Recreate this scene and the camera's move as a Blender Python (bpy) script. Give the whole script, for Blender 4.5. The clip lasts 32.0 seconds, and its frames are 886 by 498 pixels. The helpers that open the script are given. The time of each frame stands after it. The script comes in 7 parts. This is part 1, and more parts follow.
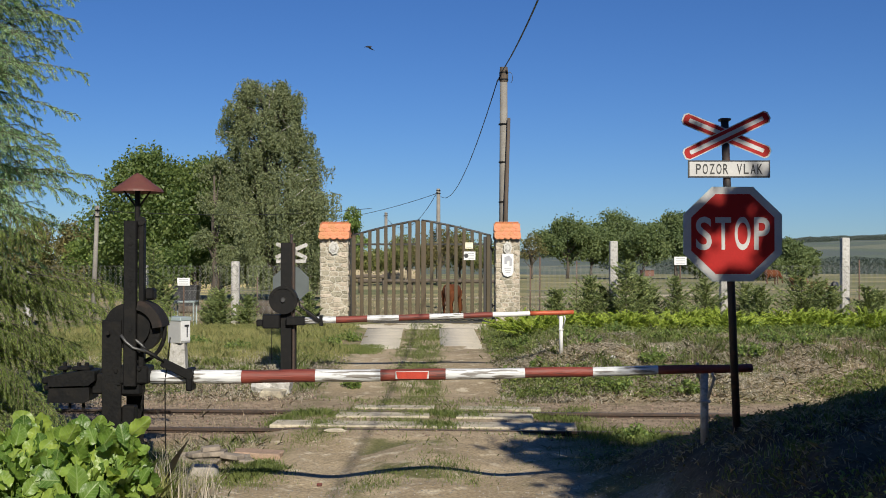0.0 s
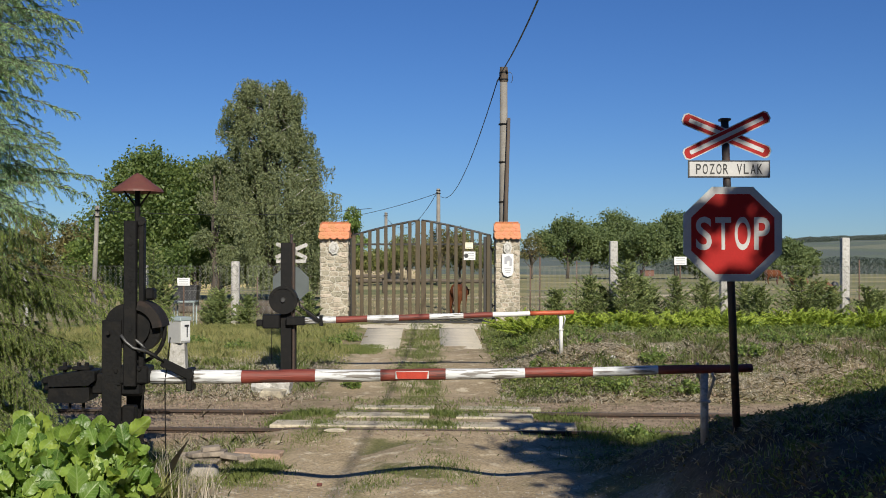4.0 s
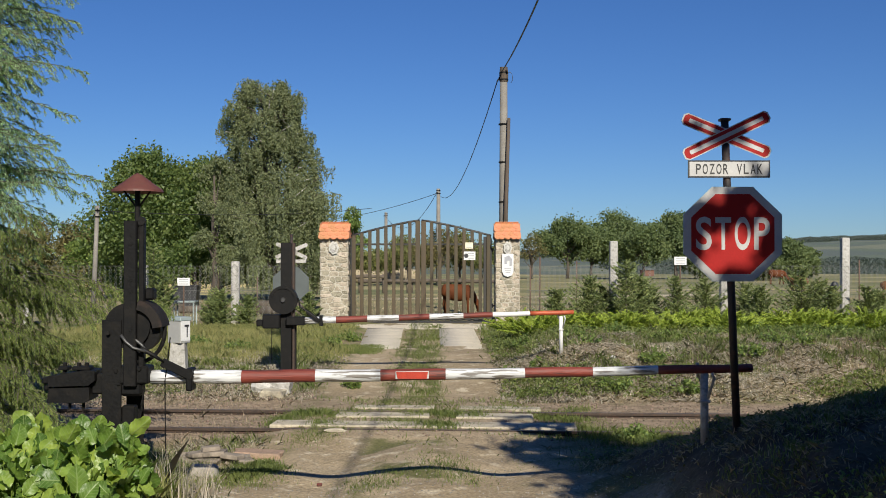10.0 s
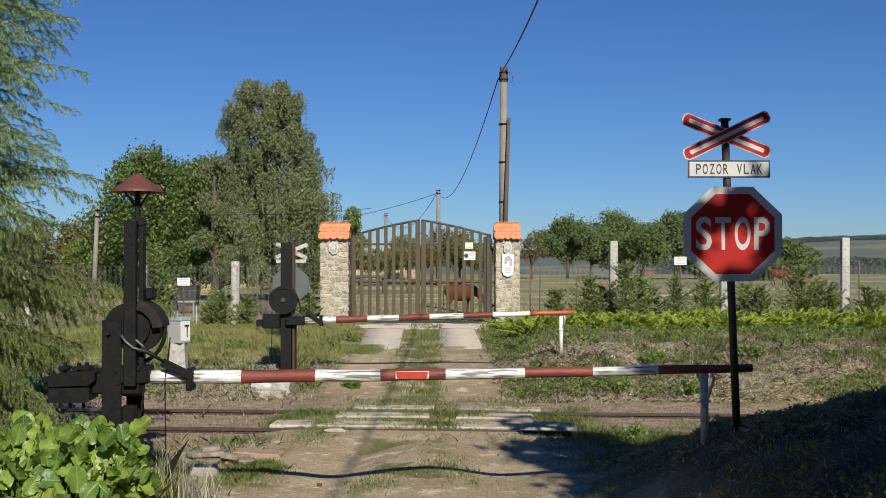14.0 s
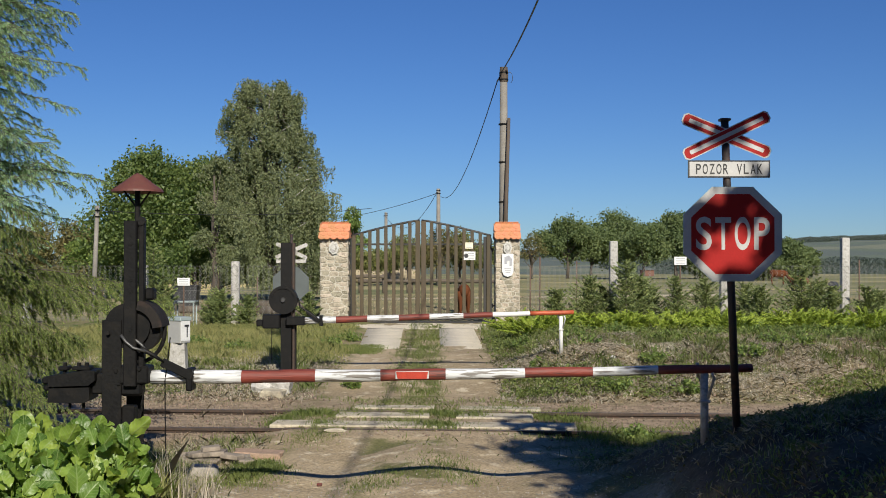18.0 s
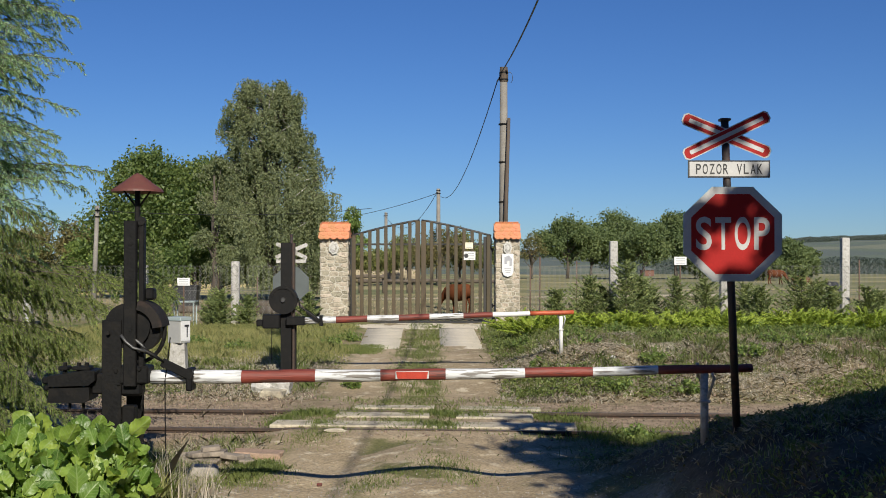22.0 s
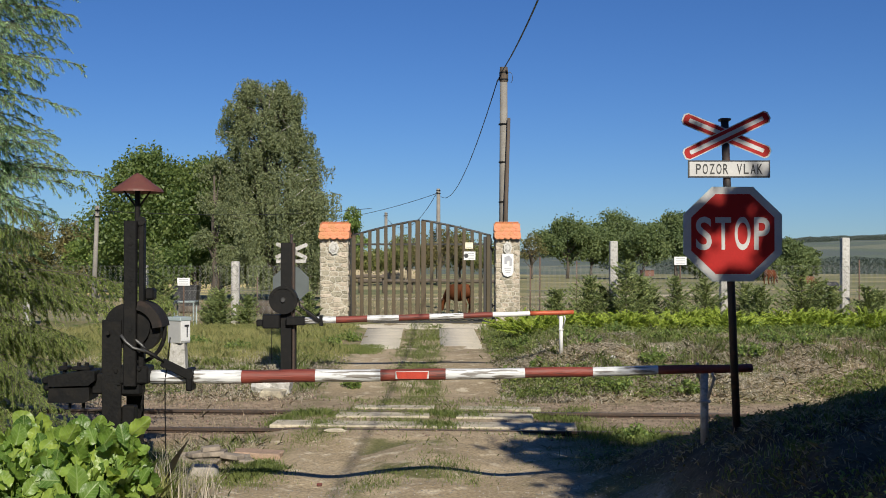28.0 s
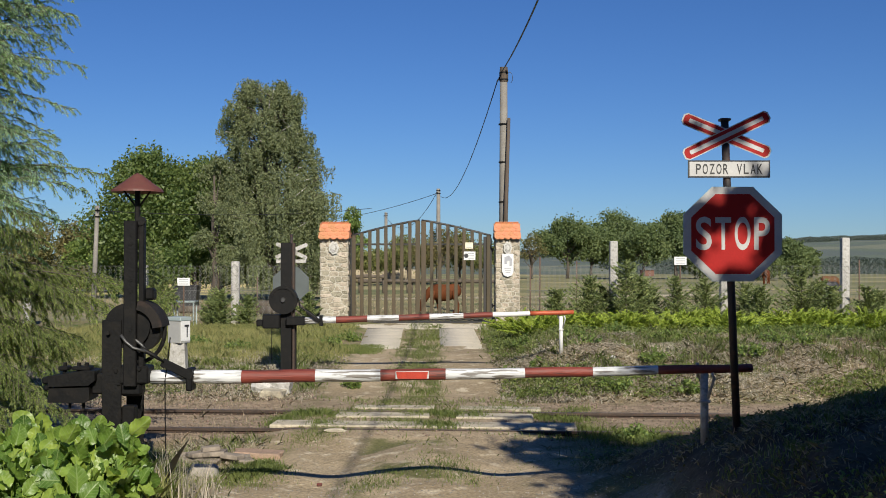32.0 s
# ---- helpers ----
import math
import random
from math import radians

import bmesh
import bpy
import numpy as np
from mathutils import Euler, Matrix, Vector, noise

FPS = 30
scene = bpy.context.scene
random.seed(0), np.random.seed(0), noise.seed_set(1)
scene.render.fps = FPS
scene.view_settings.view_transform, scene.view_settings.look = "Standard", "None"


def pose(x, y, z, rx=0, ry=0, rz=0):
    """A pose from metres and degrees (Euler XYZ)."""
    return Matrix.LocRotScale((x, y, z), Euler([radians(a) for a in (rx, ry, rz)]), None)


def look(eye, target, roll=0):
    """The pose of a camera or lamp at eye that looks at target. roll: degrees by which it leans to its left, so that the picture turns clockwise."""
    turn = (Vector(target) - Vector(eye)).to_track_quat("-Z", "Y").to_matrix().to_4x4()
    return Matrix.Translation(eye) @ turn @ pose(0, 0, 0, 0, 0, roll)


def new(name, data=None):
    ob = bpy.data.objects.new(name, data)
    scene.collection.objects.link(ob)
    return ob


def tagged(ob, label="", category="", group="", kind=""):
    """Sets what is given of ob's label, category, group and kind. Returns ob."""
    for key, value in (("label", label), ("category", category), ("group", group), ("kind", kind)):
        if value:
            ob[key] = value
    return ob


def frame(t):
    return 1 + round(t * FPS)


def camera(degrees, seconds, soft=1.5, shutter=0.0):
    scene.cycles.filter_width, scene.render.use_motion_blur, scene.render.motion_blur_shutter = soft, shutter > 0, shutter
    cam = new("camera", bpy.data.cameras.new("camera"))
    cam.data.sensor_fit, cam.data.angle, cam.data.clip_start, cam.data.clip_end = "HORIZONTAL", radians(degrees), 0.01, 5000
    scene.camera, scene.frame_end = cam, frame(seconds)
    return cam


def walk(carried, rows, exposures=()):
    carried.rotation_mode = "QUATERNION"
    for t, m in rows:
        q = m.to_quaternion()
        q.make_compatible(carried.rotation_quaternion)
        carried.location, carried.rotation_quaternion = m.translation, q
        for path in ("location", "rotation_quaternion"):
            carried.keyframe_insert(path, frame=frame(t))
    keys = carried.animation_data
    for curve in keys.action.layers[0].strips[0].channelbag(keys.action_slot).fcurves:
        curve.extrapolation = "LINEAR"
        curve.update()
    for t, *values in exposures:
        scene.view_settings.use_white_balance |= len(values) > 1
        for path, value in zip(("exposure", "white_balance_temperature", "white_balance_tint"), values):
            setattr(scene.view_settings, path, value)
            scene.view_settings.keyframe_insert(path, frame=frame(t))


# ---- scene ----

# ---- camera: stands still on its legs in the middle of the lane ----
cam = camera(44.85, 32.0, soft=0.95)
EYE = (0.0, 0.0, 1.83)
STAND = look(EYE, (0.0, 100.0, 3.304), 0)
walk(cam, [(0.0, STAND), (32.0, STAND)], [(0.0, 0.35), (32.0, 0.35)])

# ---- sky and sun: clear summer day, sun behind and to the right ----
SUN_DIR = Vector((0.385, -1.55, 1.0)).normalized()
sun_data = bpy.data.lights.new("sun", "SUN")
sun_data.energy, sun_data.angle, sun_data.color = 5.0, radians(0.53), (1.0, 0.935, 0.80)
sun_ob = new("sun", sun_data)
sun_ob.rotation_euler = (-SUN_DIR).to_track_quat("-Z", "Y").to_euler()
sun_ob.location = (6, -8, 20)
world = bpy.data.worlds.new("sky")
scene.world = world
world.use_nodes = True
wt = world.node_tree
sky = wt.nodes.new("ShaderNodeTexSky")
sky.sky_type, sky.sun_disc = "NISHITA", False
sky.sun_elevation = math.asin(SUN_DIR.z)
sky.sun_rotation = math.atan2(SUN_DIR.x, SUN_DIR.y)
sky.altitude, sky.air_density, sky.dust_density, sky.ozone_density = 300, 1.0, 0.0, 3.0
bg = wt.nodes["Background"]
bg.inputs["Strength"].default_value = 0.050
deep = wt.nodes.new("ShaderNodeHueSaturation")
deep.inputs["Saturation"].default_value = 1.12
wt.links.new(sky.outputs["Color"], deep.inputs["Color"])
clear = wt.nodes.new("ShaderNodeMix")
clear.data_type, clear.blend_type = "RGBA", "MULTIPLY"
clear.inputs["Factor"].default_value = 1.0
clear.inputs[7].default_value = (0.555, 0.79, 1.215, 1)
wt.links.new(deep.outputs["Color"], clear.inputs[6])
wt.links.new(clear.outputs[2], bg.inputs["Color"])

# ---- numpy helpers ----
RNG = np.random.default_rng(7)


def smooth(a, b, t):
    u = np.clip((np.asarray(t, float) - a) / (b - a), 0, 1)
    return u * u * (3 - 2 * u)


def vnoise(x, y, seed=0):
    """Smooth value noise in [-1, 1] for arrays."""
    x, y = np.asarray(x, float), np.asarray(y, float)
    xi, yi = np.floor(x), np.floor(y)
    u, v = x - xi, y - yi
    u, v = u * u * (3 - 2 * u), v * v * (3 - 2 * v)

    def h(a, b):
        s = np.sin(a * 127.1 + b * 311.7 + seed * 74.7) * 43758.5453
        return (s - np.floor(s)) * 2 - 1
    return (h(xi, yi) * (1 - u) + h(xi + 1, yi) * u) * (1 - v) + (h(xi, yi + 1) * (1 - u) + h(xi + 1, yi + 1) * u) * v


def road_mask(x, y):
    xc = -0.45 + 0.25 * smooth(12, 6, y)
    half = 1.35 - 0.25 * smooth(15, 24, y) + 0.5 * smooth(12, 8, y)
    return 1 - smooth(half * 0.8, half * 1.25, np.abs(x - xc + 0.15 * vnoise(x * 0.9, y * 0.7, 3)))


def track_mask(y):
    return smooth(10.9, 11.5, y) * (1 - smooth(13.8, 14.5, y))


def lane_rise(y):
    """The lane climbs out of the track bed, then rises slowly to the gate."""
    return np.interp(y, [14.2, 15.2, 16.4, 17.6, 18.6, 20.4, 28.0], [0.0, 0.05, 0.15, 0.235, 0.265, 0.28, 0.31])


def gh(x, y):
    """Height of the ground."""
    x, y = np.asarray(x, float), np.asarray(y, float)
    z = 0.30 * smooth(-1.3, -2.3, x) * (1 - smooth(7.4, 9.2, y))
    z = z + 0.60 * np.interp(x, [1.15, 1.5, 1.8, 2.1, 3.0, 4.0, 6.0], [0, 0.3, 0.82, 1.16, 1.52, 1.7, 1.95]) * np.interp(y, [7.2, 8.5, 9.5, 10.5], [1.0, 0.72, 0.36, 0.0])
    z = z + lane_rise(y)
    z = z + smooth(1.1, 2.1, x) * np.interp(y, [14.3, 16.2, 20, 28], [0, 0.39, 0.19, 0.03])
    z = z + smooth(-1.4, -2.6, x) * np.interp(y, [14.6, 17.5, 22, 28], [0, 0.0, 0.05, 0.0])
    keep = np.maximum(road_mask(x, y), track_mask(y))
    z = z + (0.045 * vnoise(x * 1.3, y * 1.3) + 0.02 * vnoise(x * 4, y * 4, 5)) * (1 - keep) * (1 - smooth(29, 34, y))
    z = z + (0.06 * np.exp(-((x + 0.15) / 0.36) ** 2) - 0.05 * np.exp(-((x + 0.98) / 0.30) ** 2) - 0.035 * np.exp(-((x - 0.55) / 0.25) ** 2)) * smooth(7.0, 8.5, y) * (1 - smooth(10.3, 11.2, y))
    rough = smooth(1.0, 2.2, x) * (smooth(14.2, 15.2, y) * (1 - smooth(20, 23, y)) + 1 - smooth(10.0, 10.8, y))
    z = z + rough * (0.06 * np.abs(vnoise(x * 2.3, y * 2.3, 11)) + 0.035 * vnoise(x * 5.5, y * 5.5, 12))
    z = z + 0.012 * vnoise(x * 3, y * 3, 9) * road_mask(x, y) * (1 - track_mask(y))
    z = z + 0.058 * road_mask(x, y) * smooth(10.6, 11.7, y) * (1 - smooth(13.5, 15.2, y))
    z = z + 0.15 * vnoise(x * 0.11, y * 0.11, 2) * smooth(32, 45, y)
    z = z - 8 * smooth(150, 500, y)
    hill = np.interp(x, [-900, 100, 300, 500, 700, 1200], [24, 22, 34, 43, 51, 58])
    z = z + hill * smooth(600, 1900, y) + 2.5 * vnoise(x / 90, y / 400, 4) * smooth(900, 1800, y)
    return z


def hz(x, y):
    return float(gh(x, y))


# ---- mesh helpers ----
def fast_mesh(name, verts, faces, mat, smooth_faces=False):
    """A mesh from numpy arrays; all faces have the same count of corners."""
    me = bpy.data.meshes.new(name)
    verts, faces = np.asarray(verts, np.float32), np.asarray(faces, np.int32)
    n, k = faces.shape
    me.vertices.add(len(verts))
    me.vertices.foreach_set("co", verts.ravel())
    me.loops.add(n * k)
    me.loops.foreach_set("vertex_index", faces.ravel())
    me.polygons.add(n)
    me.polygons.foreach_set("loop_start", np.arange(0, n * k, k, dtype=np.int32))
    me.polygons.foreach_set("loop_total", np.full(n, k, np.int32))
    if smooth_faces:
        me.polygons.foreach_set("use_smooth", np.ones(n, bool))
    me.update(calc_edges=True)
    me.materials.append(mat)
    return me


def finish(bm, name, mat, smooth_faces=False):
    me = bpy.data.meshes.new(name)
    bmesh.ops.recalc_face_normals(bm, faces=bm.faces)
    for f in bm.faces:
        f.smooth = smooth_faces
    bm.to_mesh(me)
    bm.free()
    me.materials.append(mat)
    return me


def part(name, bm, material, parent=None, label="", rounded=False):
    """One bmesh (or mesh) as ONE object under its thing."""
    me = finish(bm, name, material, rounded) if isinstance(bm, bmesh.types.BMesh) else bm
    ob = new(name, me)
    ob.parent = parent
    if label:
        tagged(ob, label)
    return ob


def thing(name, at, label, category, group="", rz=0.0, kind=""):
    ob = new(name)
    ob.empty_display_size = 0.1
    ob.matrix_basis = pose(*at, 0, 0, rz)
    return tagged(ob, label, category, group, kind)


def box(bm, c, s, bevel=0.0, m=None):
    """A box with centre c and size s, its edges bevelled."""
    made = bmesh.ops.create_cube(bm, size=1.0)
    vs = made["verts"]
    for v in vs:
        v.co = Vector((v.co.x * s[0], v.co.y * s[1], v.co.z * s[2]))
    if bevel:
        es = list({e for v in vs for e in v.link_edges})
        r = bmesh.ops.bevel(bm, geom=es, offset=bevel, segments=1, affect="EDGES")
        vs = list({v for f in r["faces"] for v in f.verts} | {v for v in vs if v.is_valid})
    mm = Matrix.Translation(c) @ (m or Matrix())
    for v in vs:
        v.co = mm @ v.co
    return vs


def tube(bm, pts, radii, seg=10, caps=True, flat=1.0, up=(0, 0, 1)):
    """A lofted round bar along points; flat squeezes it across."""
    pts = [Vector(p) for p in pts]
    if not hasattr(radii, "__len__"):
        radii = [radii] * len(pts)
    rings = []
    for i, p in enumerate(pts):
        d = (pts[min(i + 1, len(pts) - 1)] - pts[max(i - 1, 0)]).normalized()
        u = Vector(up)
        if abs(d.dot(u)) > 0.95:
            u = Vector((0, 1, 0)) if abs(d.y) < 0.9 else Vector((1, 0, 0))
        a = d.cross(u).normalized()
        b = a.cross(d)
        rings.append([bm.verts.new(p + radii[i] * (flat * math.cos(t) * a + math.sin(t) * b))
                      for t in (2 * math.pi * k / seg for k in range(seg))])
    for r, s in zip(rings, rings[1:]):
        for k in range(seg):
            bm.faces.new((r[k], r[(k + 1) % seg], s[(k + 1) % seg], s[k]))
    if caps:
        bm.faces.new(rings[0][::-1])
        bm.faces.new(rings[-1])
    return bm


def prism(bm, outline, y0, y1, bevel=0.0):
    """An outline in x and z, thick from y0 to y1."""
    f = [bm.verts.new((x, y0, z)) for x, z in outline]
    g = [bm.verts.new((x, y1, z)) for x, z in outline]
    n = len(f)
    bm.faces.new(f)
    bm.faces.new(g[::-1])
    for k in range(n):
        bm.faces.new((f[k], g[k], g[(k + 1) % n], f[(k + 1) % n]))
    return bm


def bmn():
    return bmesh.new()


def sag(a, b, drop, n=24):
    a, b = Vector(a), Vector(b)
    return [a.lerp(b, k / n) - Vector((0, 0, 4 * drop * (k / n) * (1 - k / n))) for k in range(n + 1)]


# ---- materials ----
def surface(name, c1, c2, scale=4.0, rough=0.8, bump=0.3, metal=0.0, fine=40.0, vary=0.0, c3=None, patch=None, thin=0.0, spec=0.5, stretch=None, grain=1.0, edge=(0.52, 0.62)):
    """A worn surface: two tones in patches, fine grain, relief; vary: per piece; c3: a third tone in blotches; thin: light through leaves."""
    mt = bpy.data.materials.new(name)
    mt.use_nodes = True
    nt = mt.node_tree
    b = nt.nodes["Principled BSDF"]
    tc = nt.nodes.new("ShaderNodeTexCoord")
    mp = nt.nodes.new("ShaderNodeMapping")
    nt.links.new(tc.outputs["Object"], mp.inputs["Vector"])
    if stretch:
        mp.inputs["Scale"].default_value = stretch

    def tex(s, detail=4.0):
        n = nt.nodes.new("ShaderNodeTexNoise")
        n.inputs["Scale"].default_value, n.inputs["Detail"].default_value = s, detail
        nt.links.new(mp.outputs["Vector"], n.inputs["Vector"])
        return n

    def ramp(fac, a, c):
        r = nt.nodes.new("ShaderNodeMapRange")
        r.inputs["From Min"].default_value, r.inputs["From Max"].default_value = a, c
        nt.links.new(fac, r.inputs["Value"])
        return r.outputs["Result"]

    def mix(fac, a, c, kind="MIX"):
        m = nt.nodes.new("ShaderNodeMix")
        m.data_type, m.blend_type = "RGBA", kind
        if isinstance(fac, float):
            m.inputs["Factor"].default_value = fac
        else:
            nt.links.new(fac, m.inputs["Factor"])
        for k, v in ((6, a), (7, c)):
            if isinstance(v, tuple):
                m.inputs[k].default_value = (*v, 1)
            else:
                nt.links.new(v, m.inputs[k])
        return m.outputs[2]
    big, small = tex(scale), tex(fine, 6.0)
    col = mix(ramp(big.outputs["Fac"], 0.35, 0.65), c1, c2)
    if c3:
        col = mix(ramp(tex(patch or scale * 2.3).outputs["Fac"], *edge), col, c3)
    g = nt.nodes.new("ShaderNodeMapRange")
    g.inputs["From Min"].default_value, g.inputs["From Max"].default_value = 0.25, 0.75
    g.inputs["To Min"].default_value, g.inputs["To Max"].default_value = 1 - 0.28 * grain, 1 + 0.22 * grain
    nt.links.new(small.outputs["Fac"], g.inputs["Value"])
    cc = nt.nodes.new("ShaderNodeCombineColor")
    for k in range(3):
        nt.links.new(g.outputs["Result"], cc.inputs[k])
    col = mix(1.0, col, cc.outputs["Color"], "MULTIPLY")
    if vary:
        ge, oi, add = nt.nodes.new("ShaderNodeNewGeometry"), nt.nodes.new("ShaderNodeObjectInfo"), nt.nodes.new("ShaderNodeMath")
        nt.links.new(ge.outputs["Random Per Island"], add.inputs[0])
        nt.links.new(oi.outputs["Random"], add.inputs[1])
        fr = nt.nodes.new("ShaderNodeMath")
        fr.operation = "FRACT"
        nt.links.new(add.outputs[0], fr.inputs[0])
        hs = nt.nodes.new("ShaderNodeHueSaturation")
        r = nt.nodes.new("ShaderNodeMapRange")
        r.inputs["To Min"].default_value, r.inputs["To Max"].default_value = 1 - vary, 1 + vary
        nt.links.new(fr.outputs[0], r.inputs["Value"])
        nt.links.new(r.outputs["Result"], hs.inputs["Value"])
        r2 = nt.nodes.new("ShaderNodeMapRange")
        r2.inputs["To Min"].default_value, r2.inputs["To Max"].default_value = 0.5 + 0.06 * vary, 0.5 - 0.06 * vary
        nt.links.new(fr.outputs[0], r2.inputs["Value"])
        nt.links.new(r2.outputs["Result"], hs.inputs["Hue"])
        nt.links.new(col, hs.inputs["Color"])
        col = hs.outputs["Color"]
    nt.links.new(col, b.inputs["Base Color"])
    b.inputs["Metallic"].default_value = metal
    b.inputs["Specular IOR Level"].default_value = spec
    rr = nt.nodes.new("ShaderNodeMapRange")
    rr.inputs["To Min"].default_value, rr.inputs["To Max"].default_value = max(0.05, rough - 0.12), min(1.0, rough + 0.12)
    nt.links.new(small.outputs["Fac"], rr.inputs["Value"])
    nt.links.new(rr.outputs["Result"], b.inputs["Roughness"])
    if bump:
        bp = nt.nodes.new("ShaderNodeBump")
        bp.inputs["Strength"].default_value, bp.inputs["Distance"].default_value = bump, 0.3 / fine
        nt.links.new(small.outputs["Fac"], bp.inputs["Height"])
        nt.links.new(bp.outputs["Normal"], b.inputs["Normal"])
    if thin:
        tr = nt.nodes.new("ShaderNodeBsdfTranslucent")
        nt.links.new(mix(1.0, col, (1.3, 1.35, 0.6), "MULTIPLY"), tr.inputs["Color"])
        ms = nt.nodes.new("ShaderNodeMixShader")
        ms.inputs[0].default_value = thin
        nt.links.new(b.outputs[0], ms.inputs[1])
        nt.links.new(tr.outputs[0], ms.inputs[2])
        nt.links.new(ms.outputs[0], nt.nodes["Material Output"].inputs["Surface"])
    return mt


IRON = surface("black_painted_iron", (0.005, 0.005, 0.0053), (0.0075, 0.0072, 0.0072), 6, 0.55, 0.3, 0.0, 60, c3=(0.010, 0.009, 0.0082), patch=9, spec=0.2)
IRON_GREY = surface("worn_grey_iron", (0.10, 0.10, 0.10), (0.06, 0.06, 0.06), 8, 0.45, 0.2, 0.5, 80)
CAP = surface("dull_red_sheet", (0.12, 0.04, 0.031), (0.095, 0.033, 0.027), 7, 0.6, 0.15, 0, 60, c3=(0.11, 0.04, 0.03), grain=0.3)
WHITE_WORN = surface("worn_white_paint", (0.58, 0.59, 0.60), (0.49, 0.50, 0.51), 5, 0.6, 0.5, 0, 30, c3=(0.17, 0.155, 0.14), patch=20, stretch=(0.2, 2.6, 2.6), edge=(0.52, 0.565))
RED_WORN = surface("worn_red_paint", (0.19, 0.036, 0.024), (0.15, 0.03, 0.02), 4, 0.6, 0.4, 0, 30, c3=(0.09, 0.03, 0.024), patch=9, stretch=(0.35, 3, 3), edge=(0.54, 0.58))
ORANGE_WORN = surface("orange_red_paint", (0.42, 0.085, 0.03), (0.35, 0.07, 0.027), 4, 0.55, 0.3, 0, 30)
REFLECT = surface("red_reflector", (0.40, 0.05, 0.03), (0.33, 0.042, 0.028), 20, 0.3, 0.1, 0, 200, grain=0.3)
SIGN_RED = surface("sign_red", (0.33, 0.013, 0.011), (0.29, 0.011, 0.010), 3, 0.45, 0.03, 0, 60, grain=0.3, spec=0.2)
SIGN_GREY = surface("sign_retroreflective_white", (0.46, 0.455, 0.445), (0.40, 0.395, 0.39), 5, 0.4, 0.03, 0, 80, grain=0.3)
SIGN_BACK = surface("grey_sheet_metal", (0.36, 0.42, 0.42), (0.30, 0.36, 0.36), 4, 0.5, 0.05, 0.2, 60, grain=0.3)
SIGN_DULL = surface("dull_grey_sheet", (0.085, 0.10, 0.10), (0.07, 0.082, 0.084), 4, 0.55, 0.05, 0.2, 60, grain=0.3)
INK = surface("sign_black", (0.02, 0.02, 0.022), (0.03, 0.03, 0.03), 10, 0.5, 0.0, grain=0.3)
POLE_DARK = surface("dark_rusted_pole", (0.035, 0.024, 0.02), (0.022, 0.02, 0.02), 6, 0.6, 0.3, 0, 50, c3=(0.06, 0.03, 0.022))
CONCRETE = surface("concrete", (0.66, 0.585, 0.46), (0.57, 0.505, 0.40), 2.5, 0.9, 0.4, 0, 45, vary=0.06)
CONCRETE_PALE = surface("pale_concrete_post", (0.44, 0.425, 0.40), (0.35, 0.335, 0.31), 5, 0.9, 0.5, 0, 40, c3=(0.27, 0.26, 0.23), vary=0.08)
SLAB = surface("dusty_concrete_slab", (0.46, 0.405, 0.305), (0.37, 0.325, 0.245), 2.0, 0.95, 0.4, 0, 40, c3=(0.27, 0.235, 0.18), vary=0.1)
STONE = surface("sandstone", (0.40, 0.355, 0.275), (0.31, 0.272, 0.208), 3.5, 0.9, 0.6, 0, 22, c3=(0.25, 0.215, 0.16), vary=0.3)
MORTAR = surface("lime_mortar", (0.44, 0.41, 0.34), (0.38, 0.35, 0.29), 6, 0.95, 0.5, 0, 60)
TILE = surface("orange_clay_tile", (0.60, 0.26, 0.13), (0.52, 0.22, 0.105), 6, 0.75, 0.3, 0, 40, vary=0.12)
GATE = surface("brown_painted_slats", (0.066, 0.047, 0.021), (0.047, 0.034, 0.016), 3, 0.6, 0.3, 0, 40, vary=0.12, stretch=(3, 3, 0.5))
GATE_DARK = surface("dark_gate_steel", (0.03, 0.027, 0.025), (0.02, 0.02, 0.02), 5, 0.5, 0.15)
EMBLEM = surface("pale_cast_stone", (0.52, 0.51, 0.48), (0.44, 0.43, 0.40), 9, 0.8, 0.4)
PLATE_WHITE = surface("white_enamel_plate", (0.66, 0.66, 0.655), (0.62, 0.62, 0.615), 6, 0.4, 0.03, grain=0.3)
PLATE_CREAM = surface("cream_plate", (0.74, 0.70, 0.52), (0.68, 0.64, 0.48), 6, 0.5, 0.03, grain=0.3)
GREY_INK = surface("grey_print", (0.35, 0.36, 0.38), (0.3, 0.3, 0.32), 10, 0.6, 0.0, grain=0.3)
POLE_CONC = surface("spun_concrete_pole", (0.22, 0.205, 0.18), (0.18, 0.165, 0.145), 3, 0.85, 0.3, 0, 40)
TIMBER = surface("weathered_timber", (0.10, 0.075, 0.055), (0.065, 0.05, 0.04), 4, 0.85, 0.5, 0, 30, stretch=(4, 4, 0.4))
LOG = surface("grey_log", (0.13, 0.105, 0.08), (0.08, 0.065, 0.05), 4, 0.9, 0.5, 0, 30)
CABLE = surface("black_cable", (0.012, 0.012, 0.013), (0.02, 0.02, 0.02), 20, 0.55, 0.1)
RAIL = surface("rusty_rail_steel", (0.06, 0.042, 0.032), (0.042, 0.03, 0.024), 9, 0.75, 0.4, 0.2, 60, c3=(0.075, 0.045, 0.032))
RAIL_TOP = surface("dull_rail_head", (0.16, 0.12, 0.095), (0.10, 0.075, 0.06), 9, 0.5, 0.2, 0.6, 60)
WIRE = surface("galvanised_wire", (0.20, 0.20, 0.19), (0.15, 0.15, 0.145), 9, 0.6, 0.0, 0.2)
